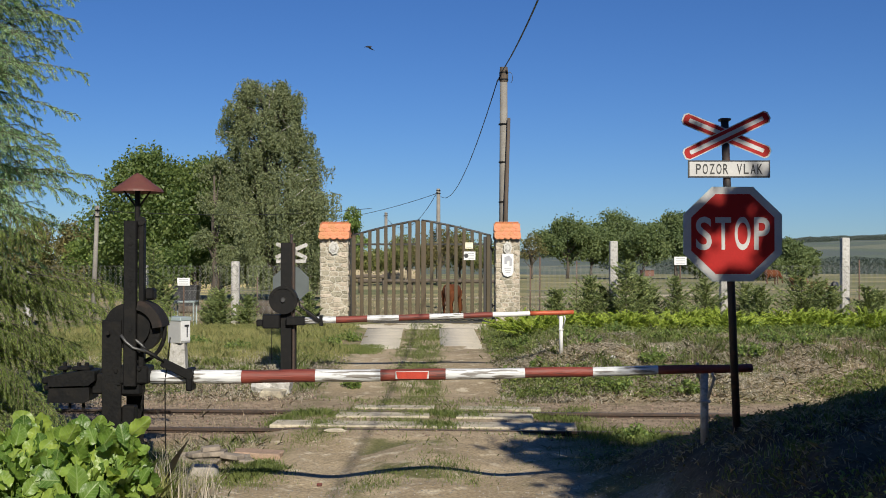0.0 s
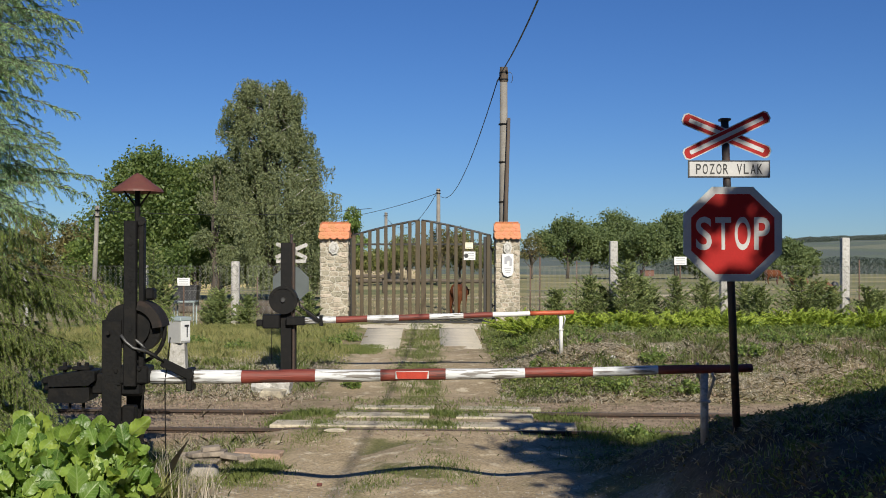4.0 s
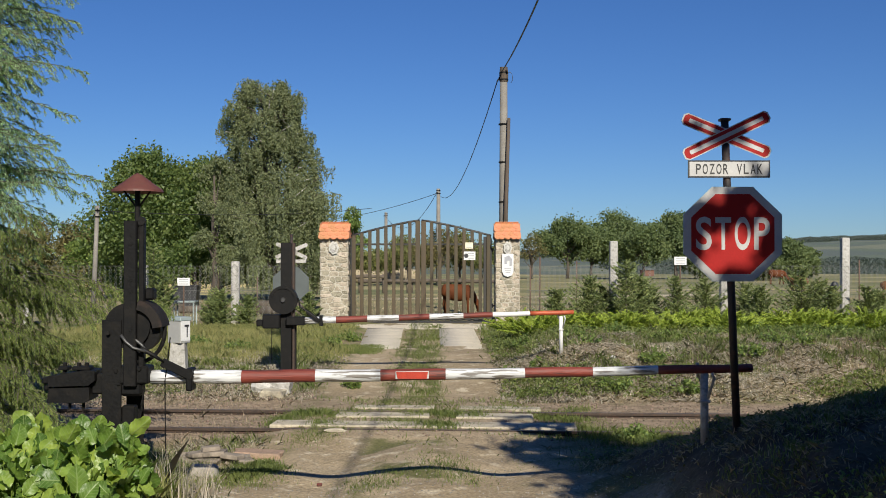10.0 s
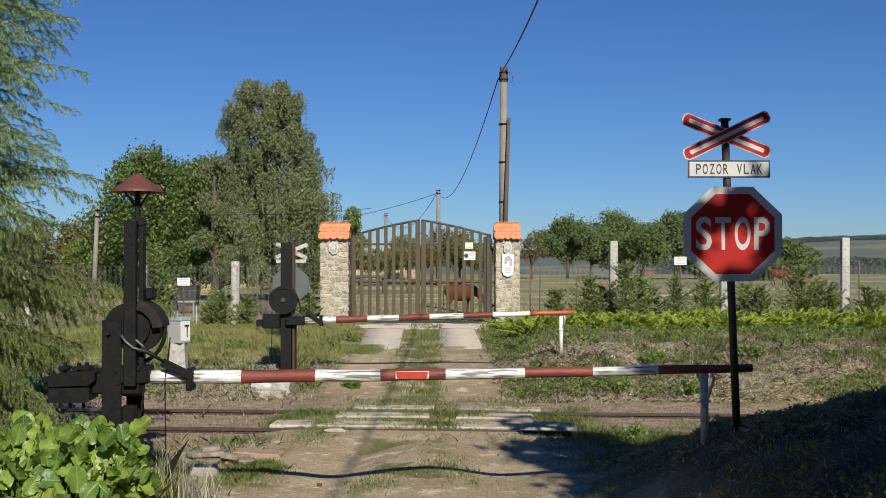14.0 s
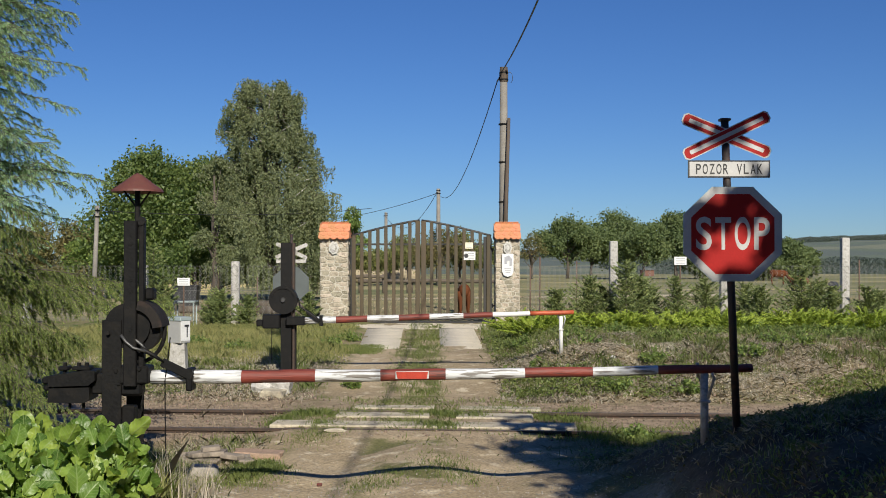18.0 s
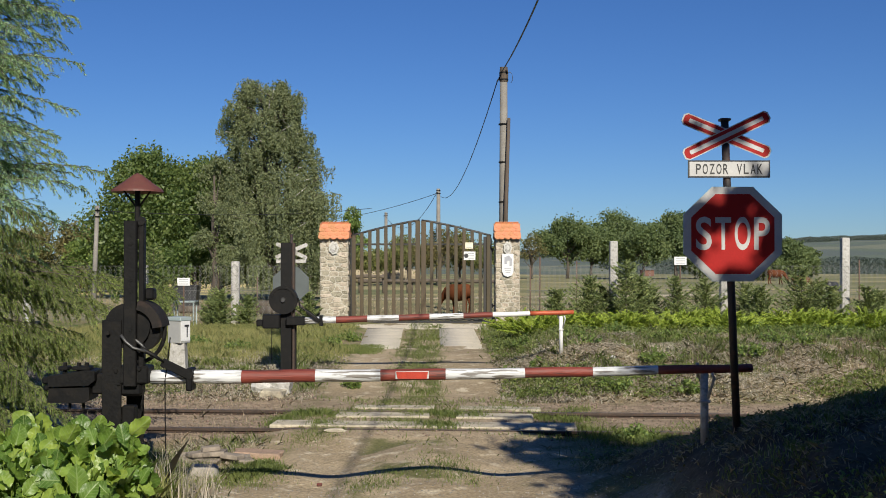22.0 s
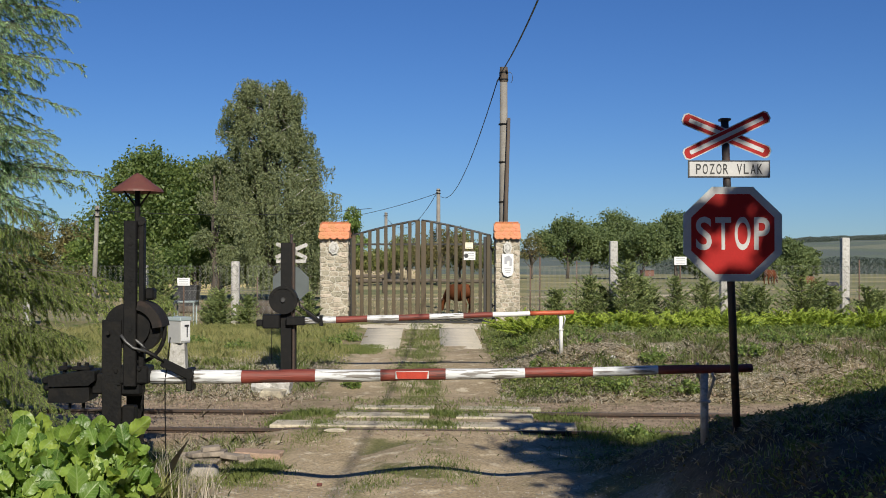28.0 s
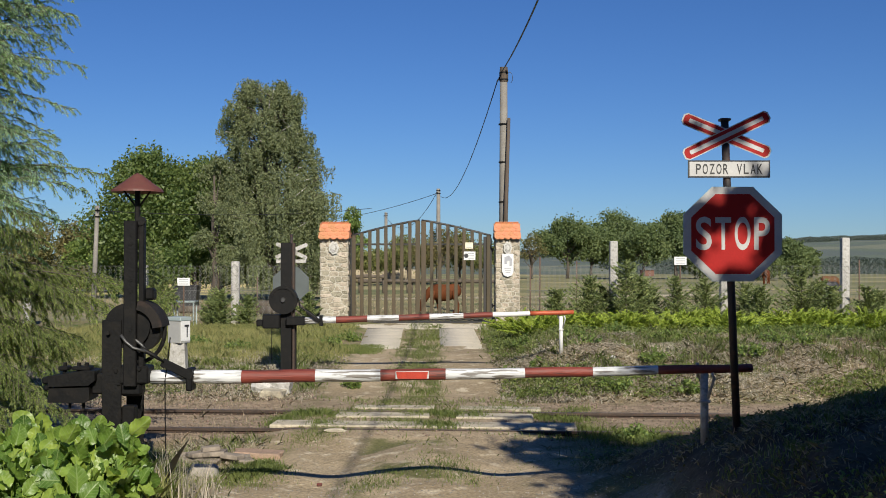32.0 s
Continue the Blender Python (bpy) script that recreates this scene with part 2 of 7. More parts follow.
RUST_DARK = surface("dark_rusty_iron", (0.018, 0.015, 0.0135), (0.012, 0.011, 0.0105), 6, 0.8, 0.3, 0, 40, c3=(0.028, 0.02, 0.017), spec=0.25)
RUST = surface("rusty_post", (0.14, 0.085, 0.06), (0.09, 0.06, 0.045), 8, 0.85, 0.3)
BARK = surface("grey_brown_bark", (0.105, 0.085, 0.065), (0.06, 0.05, 0.04), 6, 0.95, 0.9, 0, 25, stretch=(1, 1, 0.3))
BIRCH_BARK = surface("white_birch_bark", (0.58, 0.55, 0.50), (0.42, 0.39, 0.35), 4, 0.8, 0.4, 0, 30, c3=(0.07, 0.06, 0.055), patch=5, stretch=(0.6, 0.6, 3))
LEAF = surface("green_leaves", (0.155, 0.225, 0.06), (0.19, 0.255, 0.07), 0.6, 0.55, 0.0, 0, 9, vary=0.4, thin=0.42)
LEAF_BIRCH = surface("birch_leaves", (0.215, 0.245, 0.13), (0.155, 0.185, 0.092), 0.35, 0.75, 0.0, 0, 9, vary=0.3, thin=0.4)
LEAF_WALNUT = surface("walnut_leaves", (0.105, 0.16, 0.046), (0.145, 0.195, 0.058), 0.4, 0.55, 0.0, 0, 9, vary=0.35, thin=0.45)
LEAF_OLIVE = surface("olive_leaves", (0.20, 0.215, 0.075), (0.15, 0.17, 0.055), 0.5, 0.6, 0.0, 0, 9, vary=0.38, thin=0.35)
LEAF_FAR = surface("orchard_leaves", (0.115, 0.16, 0.06), (0.145, 0.185, 0.068), 0.3, 0.7, 0.0, 0, 9, vary=0.25, thin=0.35)
LEAF_TAN = surface("browning_leaves", (0.17, 0.145, 0.055), (0.12, 0.13, 0.045), 0.5, 0.7, 0.0, 0, 9, vary=0.38, thin=0.28)
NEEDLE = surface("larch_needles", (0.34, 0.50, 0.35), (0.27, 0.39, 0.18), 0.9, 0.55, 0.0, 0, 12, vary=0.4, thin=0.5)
# darker, yellower needle tone for the low boughs
NEEDLE_LOW = surface("low_larch_needles", (0.25, 0.315, 0.10), (0.18, 0.235, 0.07), 1.2, 0.6, 0.0, 0, 12, vary=0.4, thin=0.5)
SPRUCE = surface("spruce_needles", (0.185, 0.225, 0.078), (0.145, 0.19, 0.065), 1.5, 0.65, 0.0, 0, 12, vary=0.35, thin=0.15)
JUNIPER = surface("golden_juniper", (0.33, 0.41, 0.062), (0.22, 0.30, 0.045), 1.2, 0.6, 0.0, 0, 12, vary=0.35, thin=0.28)
HOSTA = surface("broad_green_leaf", (0.185, 0.285, 0.048), (0.11, 0.19, 0.031), 7, 0.42, 0.4, 0, 18, vary=0.5, thin=0.3)
GRASS = surface("green_grass", (0.175, 0.21, 0.062), (0.135, 0.175, 0.048), 0.8, 0.65, 0.0, 0, 9, vary=0.25, thin=0.42)
GRASS_DRY = surface("dry_grass", (0.37, 0.315, 0.215), (0.235, 0.195, 0.13), 0.8, 0.8, 0.0, 0, 9, vary=0.5, thin=0.25)
GRASS_STRAW = surface("bleached_straw", (0.50, 0.455, 0.385), (0.345, 0.305, 0.25), 0.8, 0.8, 0.0, 0, 9, vary=0.4, thin=0.25)
GRASS_PALE = surface("ripe_grass", (0.36, 0.34, 0.145), (0.25, 0.265, 0.092), 0.8, 0.75, 0.0, 0, 9, vary=0.22, thin=0.42)
BALLAST = surface("brown_ballast", (0.25, 0.19, 0.14), (0.16, 0.12, 0.09), 5, 0.9, 0.4, 0, 60, vary=0.3)
PEBBLE = surface("grey_gravel", (0.34, 0.31, 0.27), (0.24, 0.22, 0.19), 5, 0.9, 0.4, 0, 60, vary=0.35)
COAT = surface("chestnut_coat", (0.125, 0.04, 0.014), (0.085, 0.027, 0.01), 3, 0.75, 0.1, 0, 60, spec=0.15)
COAT_DARK = surface("dark_brown_coat", (0.075, 0.04, 0.025), (0.05, 0.03, 0.02), 3, 0.6, 0.1, 0, 60)
COAT_TAN = surface("tan_brown_coat", (0.15, 0.075, 0.035), (0.11, 0.055, 0.028), 3, 0.8, 0.1, 0, 60, spec=0.15)


def vein(mt):
    """Pale midrib and side veins, in the leaf's own space: x across, y along."""
    nt = mt.node_tree
    b = nt.nodes["Principled BSDF"]
    base = b.inputs["Base Color"].links[0].from_socket
    tc, sep = nt.nodes.new("ShaderNodeTexCoord"), nt.nodes.new("ShaderNodeSeparateXYZ")
    nt.links.new(tc.outputs["Object"], sep.inputs[0])

    def op(kind, a, c=0.0):
        m = nt.nodes.new("ShaderNodeMath")
        m.operation = kind
        for k, v in enumerate((a, c)):
            if isinstance(v, float):
                m.inputs[k].default_value = v
            else:
                nt.links.new(v, m.inputs[k])
        return m.outputs[0]

    def band(v, lo, hi):
        m = nt.nodes.new("ShaderNodeMapRange")
        m.interpolation_type = "SMOOTHSTEP"
        m.inputs["From Min"].default_value, m.inputs["From Max"].default_value = lo, hi
        m.inputs["To Min"].default_value, m.inputs["To Max"].default_value = 1.0, 0.0
        nt.links.new(v, m.inputs["Value"])
        return m.outputs["Result"]
    ax = op("ABSOLUTE", sep.outputs["X"])
    rib = band(ax, 0.0012, 0.0045)
    run = op("SUBTRACT", sep.outputs["Y"], op("MULTIPLY", ax, 0.8))
    near = op("ABSOLUTE", op("SUBTRACT", op("FRACT", op("MULTIPLY", run, 42.0)), 0.5))
    lines = op("MAXIMUM", rib, op("MULTIPLY", band(near, 0.02, 0.12), 0.6))
    mx = nt.nodes.new("ShaderNodeMix")
    mx.data_type = "RGBA"
    nt.links.new(op("MULTIPLY", lines, 0.7), mx.inputs["Factor"])
    nt.links.new(base, mx.inputs[6])
    mx.inputs[7].default_value = (0.28, 0.36, 0.14, 1)
    nt.links.new(mx.outputs[2], b.inputs["Base Color"])


vein(HOSTA)


def ground_material():
    """Dusty lane, ballast strip, weedy soil and dry pasture on one sheet, by place."""
    mt = bpy.data.materials.new("earth_and_turf")
    mt.use_nodes = True
    nt = mt.node_tree
    b = nt.nodes["Principled BSDF"]
    geo = nt.nodes.new("ShaderNodeNewGeometry")
    sep = nt.nodes.new("ShaderNodeSeparateXYZ")
    nt.links.new(geo.outputs["Position"], sep.inputs[0])
    X, Y = sep.outputs["X"], sep.outputs["Y"]

    def tex(s, detail=5.0, st=None):
        n = nt.nodes.new("ShaderNodeTexNoise")
        n.inputs["Scale"].default_value, n.inputs["Detail"].default_value = s, detail
        if st:
            mp = nt.nodes.new("ShaderNodeMapping")
            mp.inputs["Scale"].default_value = st
            nt.links.new(geo.outputs["Position"], mp.inputs["Vector"])
            nt.links.new(mp.outputs["Vector"], n.inputs["Vector"])
        else:
            nt.links.new(geo.outputs["Position"], n.inputs["Vector"])
        return n.outputs["Fac"]

    def rng(v, a, c, lo=0.0, hi=1.0):
        r = nt.nodes.new("ShaderNodeMapRange")
        r.interpolation_type = "SMOOTHSTEP"
        for k, w in (("From Min", a), ("From Max", c), ("To Min", lo), ("To Max", hi)):
            r.inputs[k].default_value = w
        nt.links.new(v, r.inputs["Value"])
        return r.outputs["Result"]

    def op(kind, a, c=None):
        m = nt.nodes.new("ShaderNodeMath")
        m.operation = kind
        for k, v in enumerate((a, c)):
            if v is None:
                continue
            if isinstance(v, (int, float)):
                m.inputs[k].default_value = v
            else:
                nt.links.new(v, m.inputs[k])
        return m.outputs[0]

    def mix(fac, a, c, kind="MIX"):
        m = nt.nodes.new("ShaderNodeMix")
        m.data_type, m.blend_type = "RGBA", kind
        nt.links.new(fac, m.inputs["Factor"]) if not isinstance(fac, float) else None
        if isinstance(fac, float):
            m.inputs["Factor"].default_value = fac
        for k, v in ((6, a), (7, c)):
            if isinstance(v, tuple):
                m.inputs[k].default_value = (*v, 1)
            else:
                nt.links.new(v, m.inputs[k])
        return m.outputs[2]
    wob = op("MULTIPLY", op("SUBTRACT", tex(1.3), 0.5), 1.6)
    dirt = mix(rng(tex(0.9), 0.4, 0.6), (0.37, 0.295, 0.195), (0.285, 0.225, 0.145))
    dirt = mix(rng(tex(5.0), 0.55, 0.68), dirt, (0.47, 0.40, 0.29))
    soil = mix(rng(tex(1.1), 0.42, 0.6), (0.22, 0.178, 0.105), (0.155, 0.155, 0.065))
    soil = mix(rng(tex(2.6), 0.52, 0.62), soil, (0.09, 0.115, 0.034))
    litter = op("MULTIPLY", op("MULTIPLY", rng(Y, 14.2, 14.8), rng(Y, 17.5, 19.5, 1.0, 0.0)), rng(tex(1.9), 0.36, 0.56))
    soil = mix(litter, soil, (0.245, 0.21, 0.165))
    soil = mix(op("MULTIPLY", op("MULTIPLY", litter, 0.8), rng(tex(7.5), 0.44, 0.56)), soil, (0.12, 0.095, 0.07))
    # near-bank soil darkened: its deep shade is put into the colour
    bank_shade = mix(rng(tex(3.1), 0.4, 0.62), (0.062, 0.05, 0.036), (0.10, 0.085, 0.055))
    soil = mix(op("MULTIPLY", rng(op("ADD", X, op("MULTIPLY", wob, 0.4)), 1.2, 1.7), rng(Y, 10.0, 10.7, 1.0, 0.0)), soil, bank_shade)
    pasture = mix(rng(tex(0.5, 5, (0.25, 1, 1)), 0.42, 0.60), (0.23, 0.21, 0.115), (0.145, 0.16, 0.075))
    pasture = mix(rng(tex(0.09, 4, (0.45, 1, 1)), 0.50, 0.62), pasture, (0.34, 0.295, 0.155))
    along = op("ABSOLUTE", op("SUBTRACT", op("ADD", Y, wob), op("ADD", op("MULTIPLY", X, 0.42), 47.5)))
    trail = op("MULTIPLY", rng(along, 0.7, 1.5, 1.0, 0.0), rng(op("ABSOLUTE", op("SUBTRACT", X, 4.0)), 9.0, 14.0, 1.0, 0.0))
    stubble = op("MULTIPLY", op("MULTIPLY", rng(op("ADD", Y, wob), 53.0, 57.0), rng(Y, 95.0, 110.0, 1.0, 0.0)), rng(X, -15.0, -9.0, 1.0, 0.0))
    pasture = mix(op("MULTIPLY", stubble, rng(tex(0.35, 4, (0.4, 1, 1)), 0.38, 0.5)), pasture, (0.56, 0.46, 0.20))
    pasture = mix(op("MULTIPLY", trail, rng(tex(0.7), 0.38, 0.5)), pasture, (0.46, 0.40, 0.29))
    far = mix(rng(tex(0.006, 2, (0.6, 1, 1)), 0.48, 0.52), (0.12, 0.148, 0.112), (0.175, 0.188, 0.138))
    far = mix(rng(tex(0.011, 2, (0.5, 1, 1)), 0.50, 0.53), far, (0.11, 0.132, 0.118))
    ballast = mix(rng(tex(6.0), 0.42, 0.6), (0.31, 0.24, 0.17), (0.215, 0.165, 0.115))
    off = op("ABSOLUTE", op("ADD", op("ADD", X, 0.40), op("MULTIPLY", wob, 0.35)))
    half = rng(Y, 8.0, 14.0, 1.9, 1.35)
    lane = op("MULTIPLY", rng(op("SUBTRACT", off, half), -0.25, 0.3, 1.0, 0.0), rng(Y, 27.0, 28.4, 1.0, 0.0))
    tread = rng(op("ABSOLUTE", op("SUBTRACT", off, 0.78)), 0.25, 0.5, 0.0, 1.0)
    turf = op("MULTIPLY", tread, rng(tex(1.7), 0.47, 0.6))
    lane_col = mix(turf, dirt, (0.135, 0.13, 0.055))
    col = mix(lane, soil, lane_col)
    strip = op("MULTIPLY", rng(op("ADD", Y, wob), 10.9, 11.4), rng(op("ADD", Y, wob), 14.0, 14.7, 1.0, 0.0))
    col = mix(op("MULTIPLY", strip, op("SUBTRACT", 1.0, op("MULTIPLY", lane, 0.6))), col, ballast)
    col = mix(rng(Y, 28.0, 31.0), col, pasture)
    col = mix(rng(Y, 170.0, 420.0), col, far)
    grain = rng(tex(38.0, 6), 0.25, 0.75, 0.72, 1.25)
    cc = nt.nodes.new("ShaderNodeCombineColor")
    for k in range(3):
        nt.links.new(grain, cc.inputs[k])
    col = mix(1.0, col, cc.outputs["Color"], "MULTIPLY")
    nt.links.new(col, b.inputs["Base Color"])
    b.inputs["Roughness"].default_value, b.inputs["Specular IOR Level"].default_value = 0.95, 0.15
    bp = nt.nodes.new("ShaderNodeBump")
    bp.inputs["Strength"].default_value, bp.inputs["Distance"].default_value = 0.7, 0.03
    nt.links.new(tex(22.0, 8), bp.inputs["Height"])
    nt.links.new(bp.outputs["Normal"], b.inputs["Normal"])
    return mt


# ---- the ground: one sheet to the horizon ----
def axis(lo, a, b, step, hi, grow):
    mid = list(np.arange(a, b, step))
    left, s, v = [], step, a
    while v > lo:
        s *= grow
        v -= s
        left.append(v)
    right, s, v = [], step, mid[-1]
    while v < hi:
        s *= grow
        v += s
        right.append(v)
    return np.array(left[::-1] + mid + right)


def build_ground():
    xs, ys = axis(-3500, -9, 9, 0.065, 3500, 1.2), axis(-60, 5, 29, 0.065, 4200, 1.05)
    gx, gy = np.meshgrid(xs, ys)
    v = np.stack([gx, gy, gh(gx, gy)], -1).reshape(-1, 3)
    n, m = len(xs), len(ys)
    i = (np.arange(m - 1)[:, None] * n + np.arange(n - 1)[None]).ravel()
    f = np.stack([i, i + 1, i + n + 1, i + n], 1)
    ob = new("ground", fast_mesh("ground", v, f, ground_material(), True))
    tagged(ob, "dusty lane, weedy banks and dry pasture land", "ground", kind="structure")


build_ground()

# ---- railway track and crossing slabs ----
RAIL_NEAR, RAIL_FAR, SKEW = 11.88, 13.31, -3.5


def rail(y):
    prof = [(-0.06, 0), (0.06, 0), (0.06, 0.012), (0.012, 0.03), (0.012, 0.085), (0.033, 0.095), (0.033, 0.12), (-0.033, 0.12), (-0.033, 0.095), (-0.012, 0.085), (-0.012, 0.03), (-0.06, 0.012)]
    root = thing("railway_rail", (0, y - 0.34, -0.062), "rusty steel railway rail half sunk in dusty ballast", "rail", "rails of the track", SKEW)
    bm = bmn()
    a = [bm.verts.new((-60.0, py, pz)) for py, pz in prof]
    b = [bm.verts.new((60.0, py, pz)) for py, pz in prof]
    for k in range(len(prof)):
        bm.faces.new((a[k], b[k], b[(k + 1) % 12], a[(k + 1) % 12]))
    part("web", bm, RAIL, root)
    bm = bmn()
    box(bm, (0, 0, 0.122), (120, 0.05, 0.005))
    part("running_surface", bm, RAIL_TOP, root, "dull worn running surface")


rail(RAIL_NEAR), rail(RAIL_FAR)


def slab(x0, x1, y0, y1, top, rz=0.0):
    bm = bmn()
    w, d = x1 - x0, y1 - y0
    box(bm, (0, 0, -0.06), (w, d, 0.12), 0.012)
    ob = part("crossing_slab", bm, SLAB)
    for v in ob.data.vertices:
        v.co.z += 0.008 * vnoise(v.co.x * 2 + x0, v.co.y * 9, 3)
    ob.matrix_basis = pose((x0 + x1) / 2, (y0 + y1) / 2 - 0.34 - 0.061 * (x0 + x1) / 2, top, 0, 0, rz + SKEW)
    tagged(ob, "dusty pale concrete slab between the rails", "slab", "slabs of the level crossing")


slab(-1.90, -0.16, 12.03, 12.42, 0.074, -0.3)
slab(-0.13, 1.46, 12.02, 12.40, 0.074, 0.3)
slab(-1.25, -0.15, 12.75, 13.12, 0.078, 0.3)
slab(0.15, 1.05, 12.74, 13.10, 0.078, -0.4)
slab(-1.10, -0.1, 13.50, 13.80, 0.072, 0.5)
slab(0.2, 1.2, 13.50, 13.78, 0.072, -0.5)


# ---- boom barriers ----
def striped_boom(root, a, b, r0, r1, cuts, mats, bend=0.0):
    """A tapering wooden boom from a to b; each painted field is a part."""
    a, b = Vector(a), Vector(b)
    n = len(mats)
    for k in range(n):
        bm = bmn()
        pts, rad = [], []
        for j in range(7):
            t = cuts[k] + (cuts[k + 1] - cuts[k]) * j / 6
            p = a.lerp(b, t)
            p.z += bend * math.sin(math.pi * t) + 0.002 * math.sin(t * 31)
            pts.append(p)
            rad.append((r0 + (r1 - r0) * t) * (1 + 0.02 * math.sin(t * 57)))
        tube(bm, pts, rad, 14, k in (0, n - 1))
        part("boom_field", bm, mats[k], root, rounded=True)


def bolt(root, x, y, z, r=0.018):
    bm = bmn()
    tube(bm, [(x, y + 0.006, z), (x, y - 0.008, z)], [r, r * 0.85], 6)
    part("bolt", bm, IRON, root)


def near_barrier():
    X, Y = -2.37, 7.9
    base = hz(X, Y) - 0.02
    root = thing("boom_barrier", (X, Y, base), "black iron crank barrier with lowered striped boom and sheet cap", "barrier", "boom barriers of the crossing")
    g = -base

    def P(name, bm, m=IRON, label="", rounded=False):
        return part(name, bm, m, root, label, rounded)
    # side plates of the frame
    bm = bmn()
    box(bm, (-0.033, -0.10, (1.43 + g) / 2), (0.142, 0.016, 1.43 + g), 0.004)
    P("frame_plate", bm)
    bm = bmn()
    box(bm, (-0.10, -0.03, (1.42 + g) / 2), (0.012, 0.14, 1.42 + g), 0.003)
    P("frame_flange", bm)
    bm = bmn()
    tube(bm, [(0.075, -0.075, 1.385 + g), (0.075, -0.09, 1.385 + g)], 0.165, 28)
    P("round_cheek", bm)
    bm = bmn()
    box(bm, (0.075, 0.12, 0.6 + g / 2), (0.13, 0.016, 1.2 + g), 0.004)
    P("frame_plate", bm)
    bm = bmn()
    box(bm, (0.07, 0.0, (0.80 + g) / 2), (0.10, 0.09, 0.80 + g), 0.01)
    P("pedestal", bm)
    # tall upright of two channels, and the winding wheel
    bm = bmn()
    box(bm, (0.105, -0.115, (2.15 + g + 0.95 + g) / 2), (0.092, 0.045, 1.2), 0.006)
    P("upright", bm)
    bm = bmn()
    box(bm, (0.172, -0.05, (2.15 + g + 1.0 + g) / 2), (0.04, 0.06, 1.15), 0.006)
    P("upright", bm)
    bm = bmn()
    tube(bm, [(0.168, -0.06, 2.15 + g), (0.168, -0.09, 2.15 + g)], 0.034, 12)
    P("lug", bm)
    bm = bmn()
    tube(bm, [(0.15, 0.03, 1.35 + g), (0.15, -0.055, 1.35 + g)], 0.155, 32)
    P("winding_wheel", bm)
    bm = bmn()
    tube(bm, [(0.16, -0.055, 1.35 + g), (0.16, -0.085, 1.35 + g)], [0.06, 0.05], 16)
    P("wheel_hub", bm)
    # counterweight sector on the wheel's rim
    bm = bmn()
    arc = [radians(a) for a in range(8, 83, 6)]
    out = [(0.125 + 0.215 * math.cos(t), 1.35 + g + 0.225 * math.sin(t)) for t in arc]
    inn = [(0.125 + 0.145 * math.cos(t), 1.35 + g + 0.155 * math.sin(t)) for t in reversed(arc)]
    prism(bm, out + inn, -0.13, 0.09)
    P("rim_weight", bm, RUST_DARK, "rust-stained curved rim weight")
    bm = bmn()
    box(bm, (0.215, 0.02, 1.615 + g), (0.07, 0.09, 0.09), 0.015)
    P("rope_guide", bm)
    # lower arc of the chain guard
    bm = bmn()
    tube(bm, [(0.13 + 0.20 * math.cos(t), -0.02, 1.35 + g + 0.235 * math.sin(t)) for t in (radians(a) for a in range(-95, 10, 8))], 0.016, 6)
    P("chain_guard", bm)
    # boom holder
    bm = bmn()
    box(bm, (0.115, -0.02, 1.03 + g), (0.235, 0.17, 0.13), 0.012)
    P("boom_socket", bm)
    bm = bmn()
    box(bm, (0.1, -0.03, 0.925 + g), (0.16, 0.12, 0.10), 0.02)
    P("boom_socket_foot", bm)
    for x, z in ((-0.05, 1.335), (0.0, 1.06), (0.06, 1.06), (0.17, 1.075), (0.02, 0.97), (0.11, 1.72), (0.11, 1.64), (0.11, 1.36), (0.11, 1.98)):
        bolt(root, x, -0.135 if z > 1.3 else -0.11, z + g, 0.016)
    # counterweight box on the tail
    bm = bmn()
    prism(bm, [(-0.50, 1.02 + g), (-0.49, 0.945 + g), (-0.20, 0.955 + g), (-0.155, 0.99 + g), (-0.155, 1.06 + g), (-0.22, 1.065 + g)], -0.11, 0.11)
    P("counterweight", bm)
    bm = bmn()
    prism(bm, [(-0.49, 0.932 + g), (-0.50, 0.83 + g), (-0.245, 0.825 + g), (-0.195, 0.85 + g), (-0.20, 0.94 + g)], -0.10, 0.10)
    P("counterweight", bm)
    bm = bmn()
    box(bm, (-0.12, 0.0, 0.96 + g), (0.16, 0.10, 0.15), 0.012)
    P("tail_arm", bm)
    for x in (-0.40, -0.30, -0.24):
        bm = bmn()
        box(bm, (x, -0.02, 1.075 + g), (0.07, 0.10, 0.028), 0.006)
        tube(bm, [(x, -0.03, 1.04 + g), (x + 0.005, -0.03, 1.115 + g)], 0.015, 6)
        P("clamp", bm)
    bm = bmn()
    box(bm, (-0.53, 0, 0.985 + g), (0.05, 0.14, 0.05), 0.012)
    box(bm, (-0.525, 0, 0.93 + g), (0.04, 0.12, 0.04), 0.012)
    P("end_bracket", bm)
    for x in (-0.36, -0.26):
        bm = bmn()
        tube(bm, [(x, -0.03, 0.84 + g), (x, -0.03, 0.775 + g)], 0.011, 6)
        P("stud", bm)
    # push rods to the boom
    for x0, z0, dy in ((0.045, 1.325, -0.145), (0.10, 1.345, -0.125)):
        bm = bmn()
        tube(bm, [(x0, dy, z0 + g), (x0 + 0.035, dy, z0 - 0.05 + g), (x0 + 0.09, dy, z0 - 0.095 + g), (0.225, dy, 1.205 + g)], 0.011, 8)
        P("push_rod", bm, IRON_GREY, "bare grey steel rod", True)
    bm = bmn()
    tube(bm, [(0.185, -0.135, 1.235 + g), (0.215, -0.13, 1.21 + g), (0.275, -0.12, 1.175 + g), (0.345, -0.105, 1.125 + g)], [0.012, 0.017, 0.015, 0.007], 8)
    P("rod_fork", bm, IRON, "", True)
    bm = bmn()
    m = Matrix.Rotation(radians(26), 4, "Y")
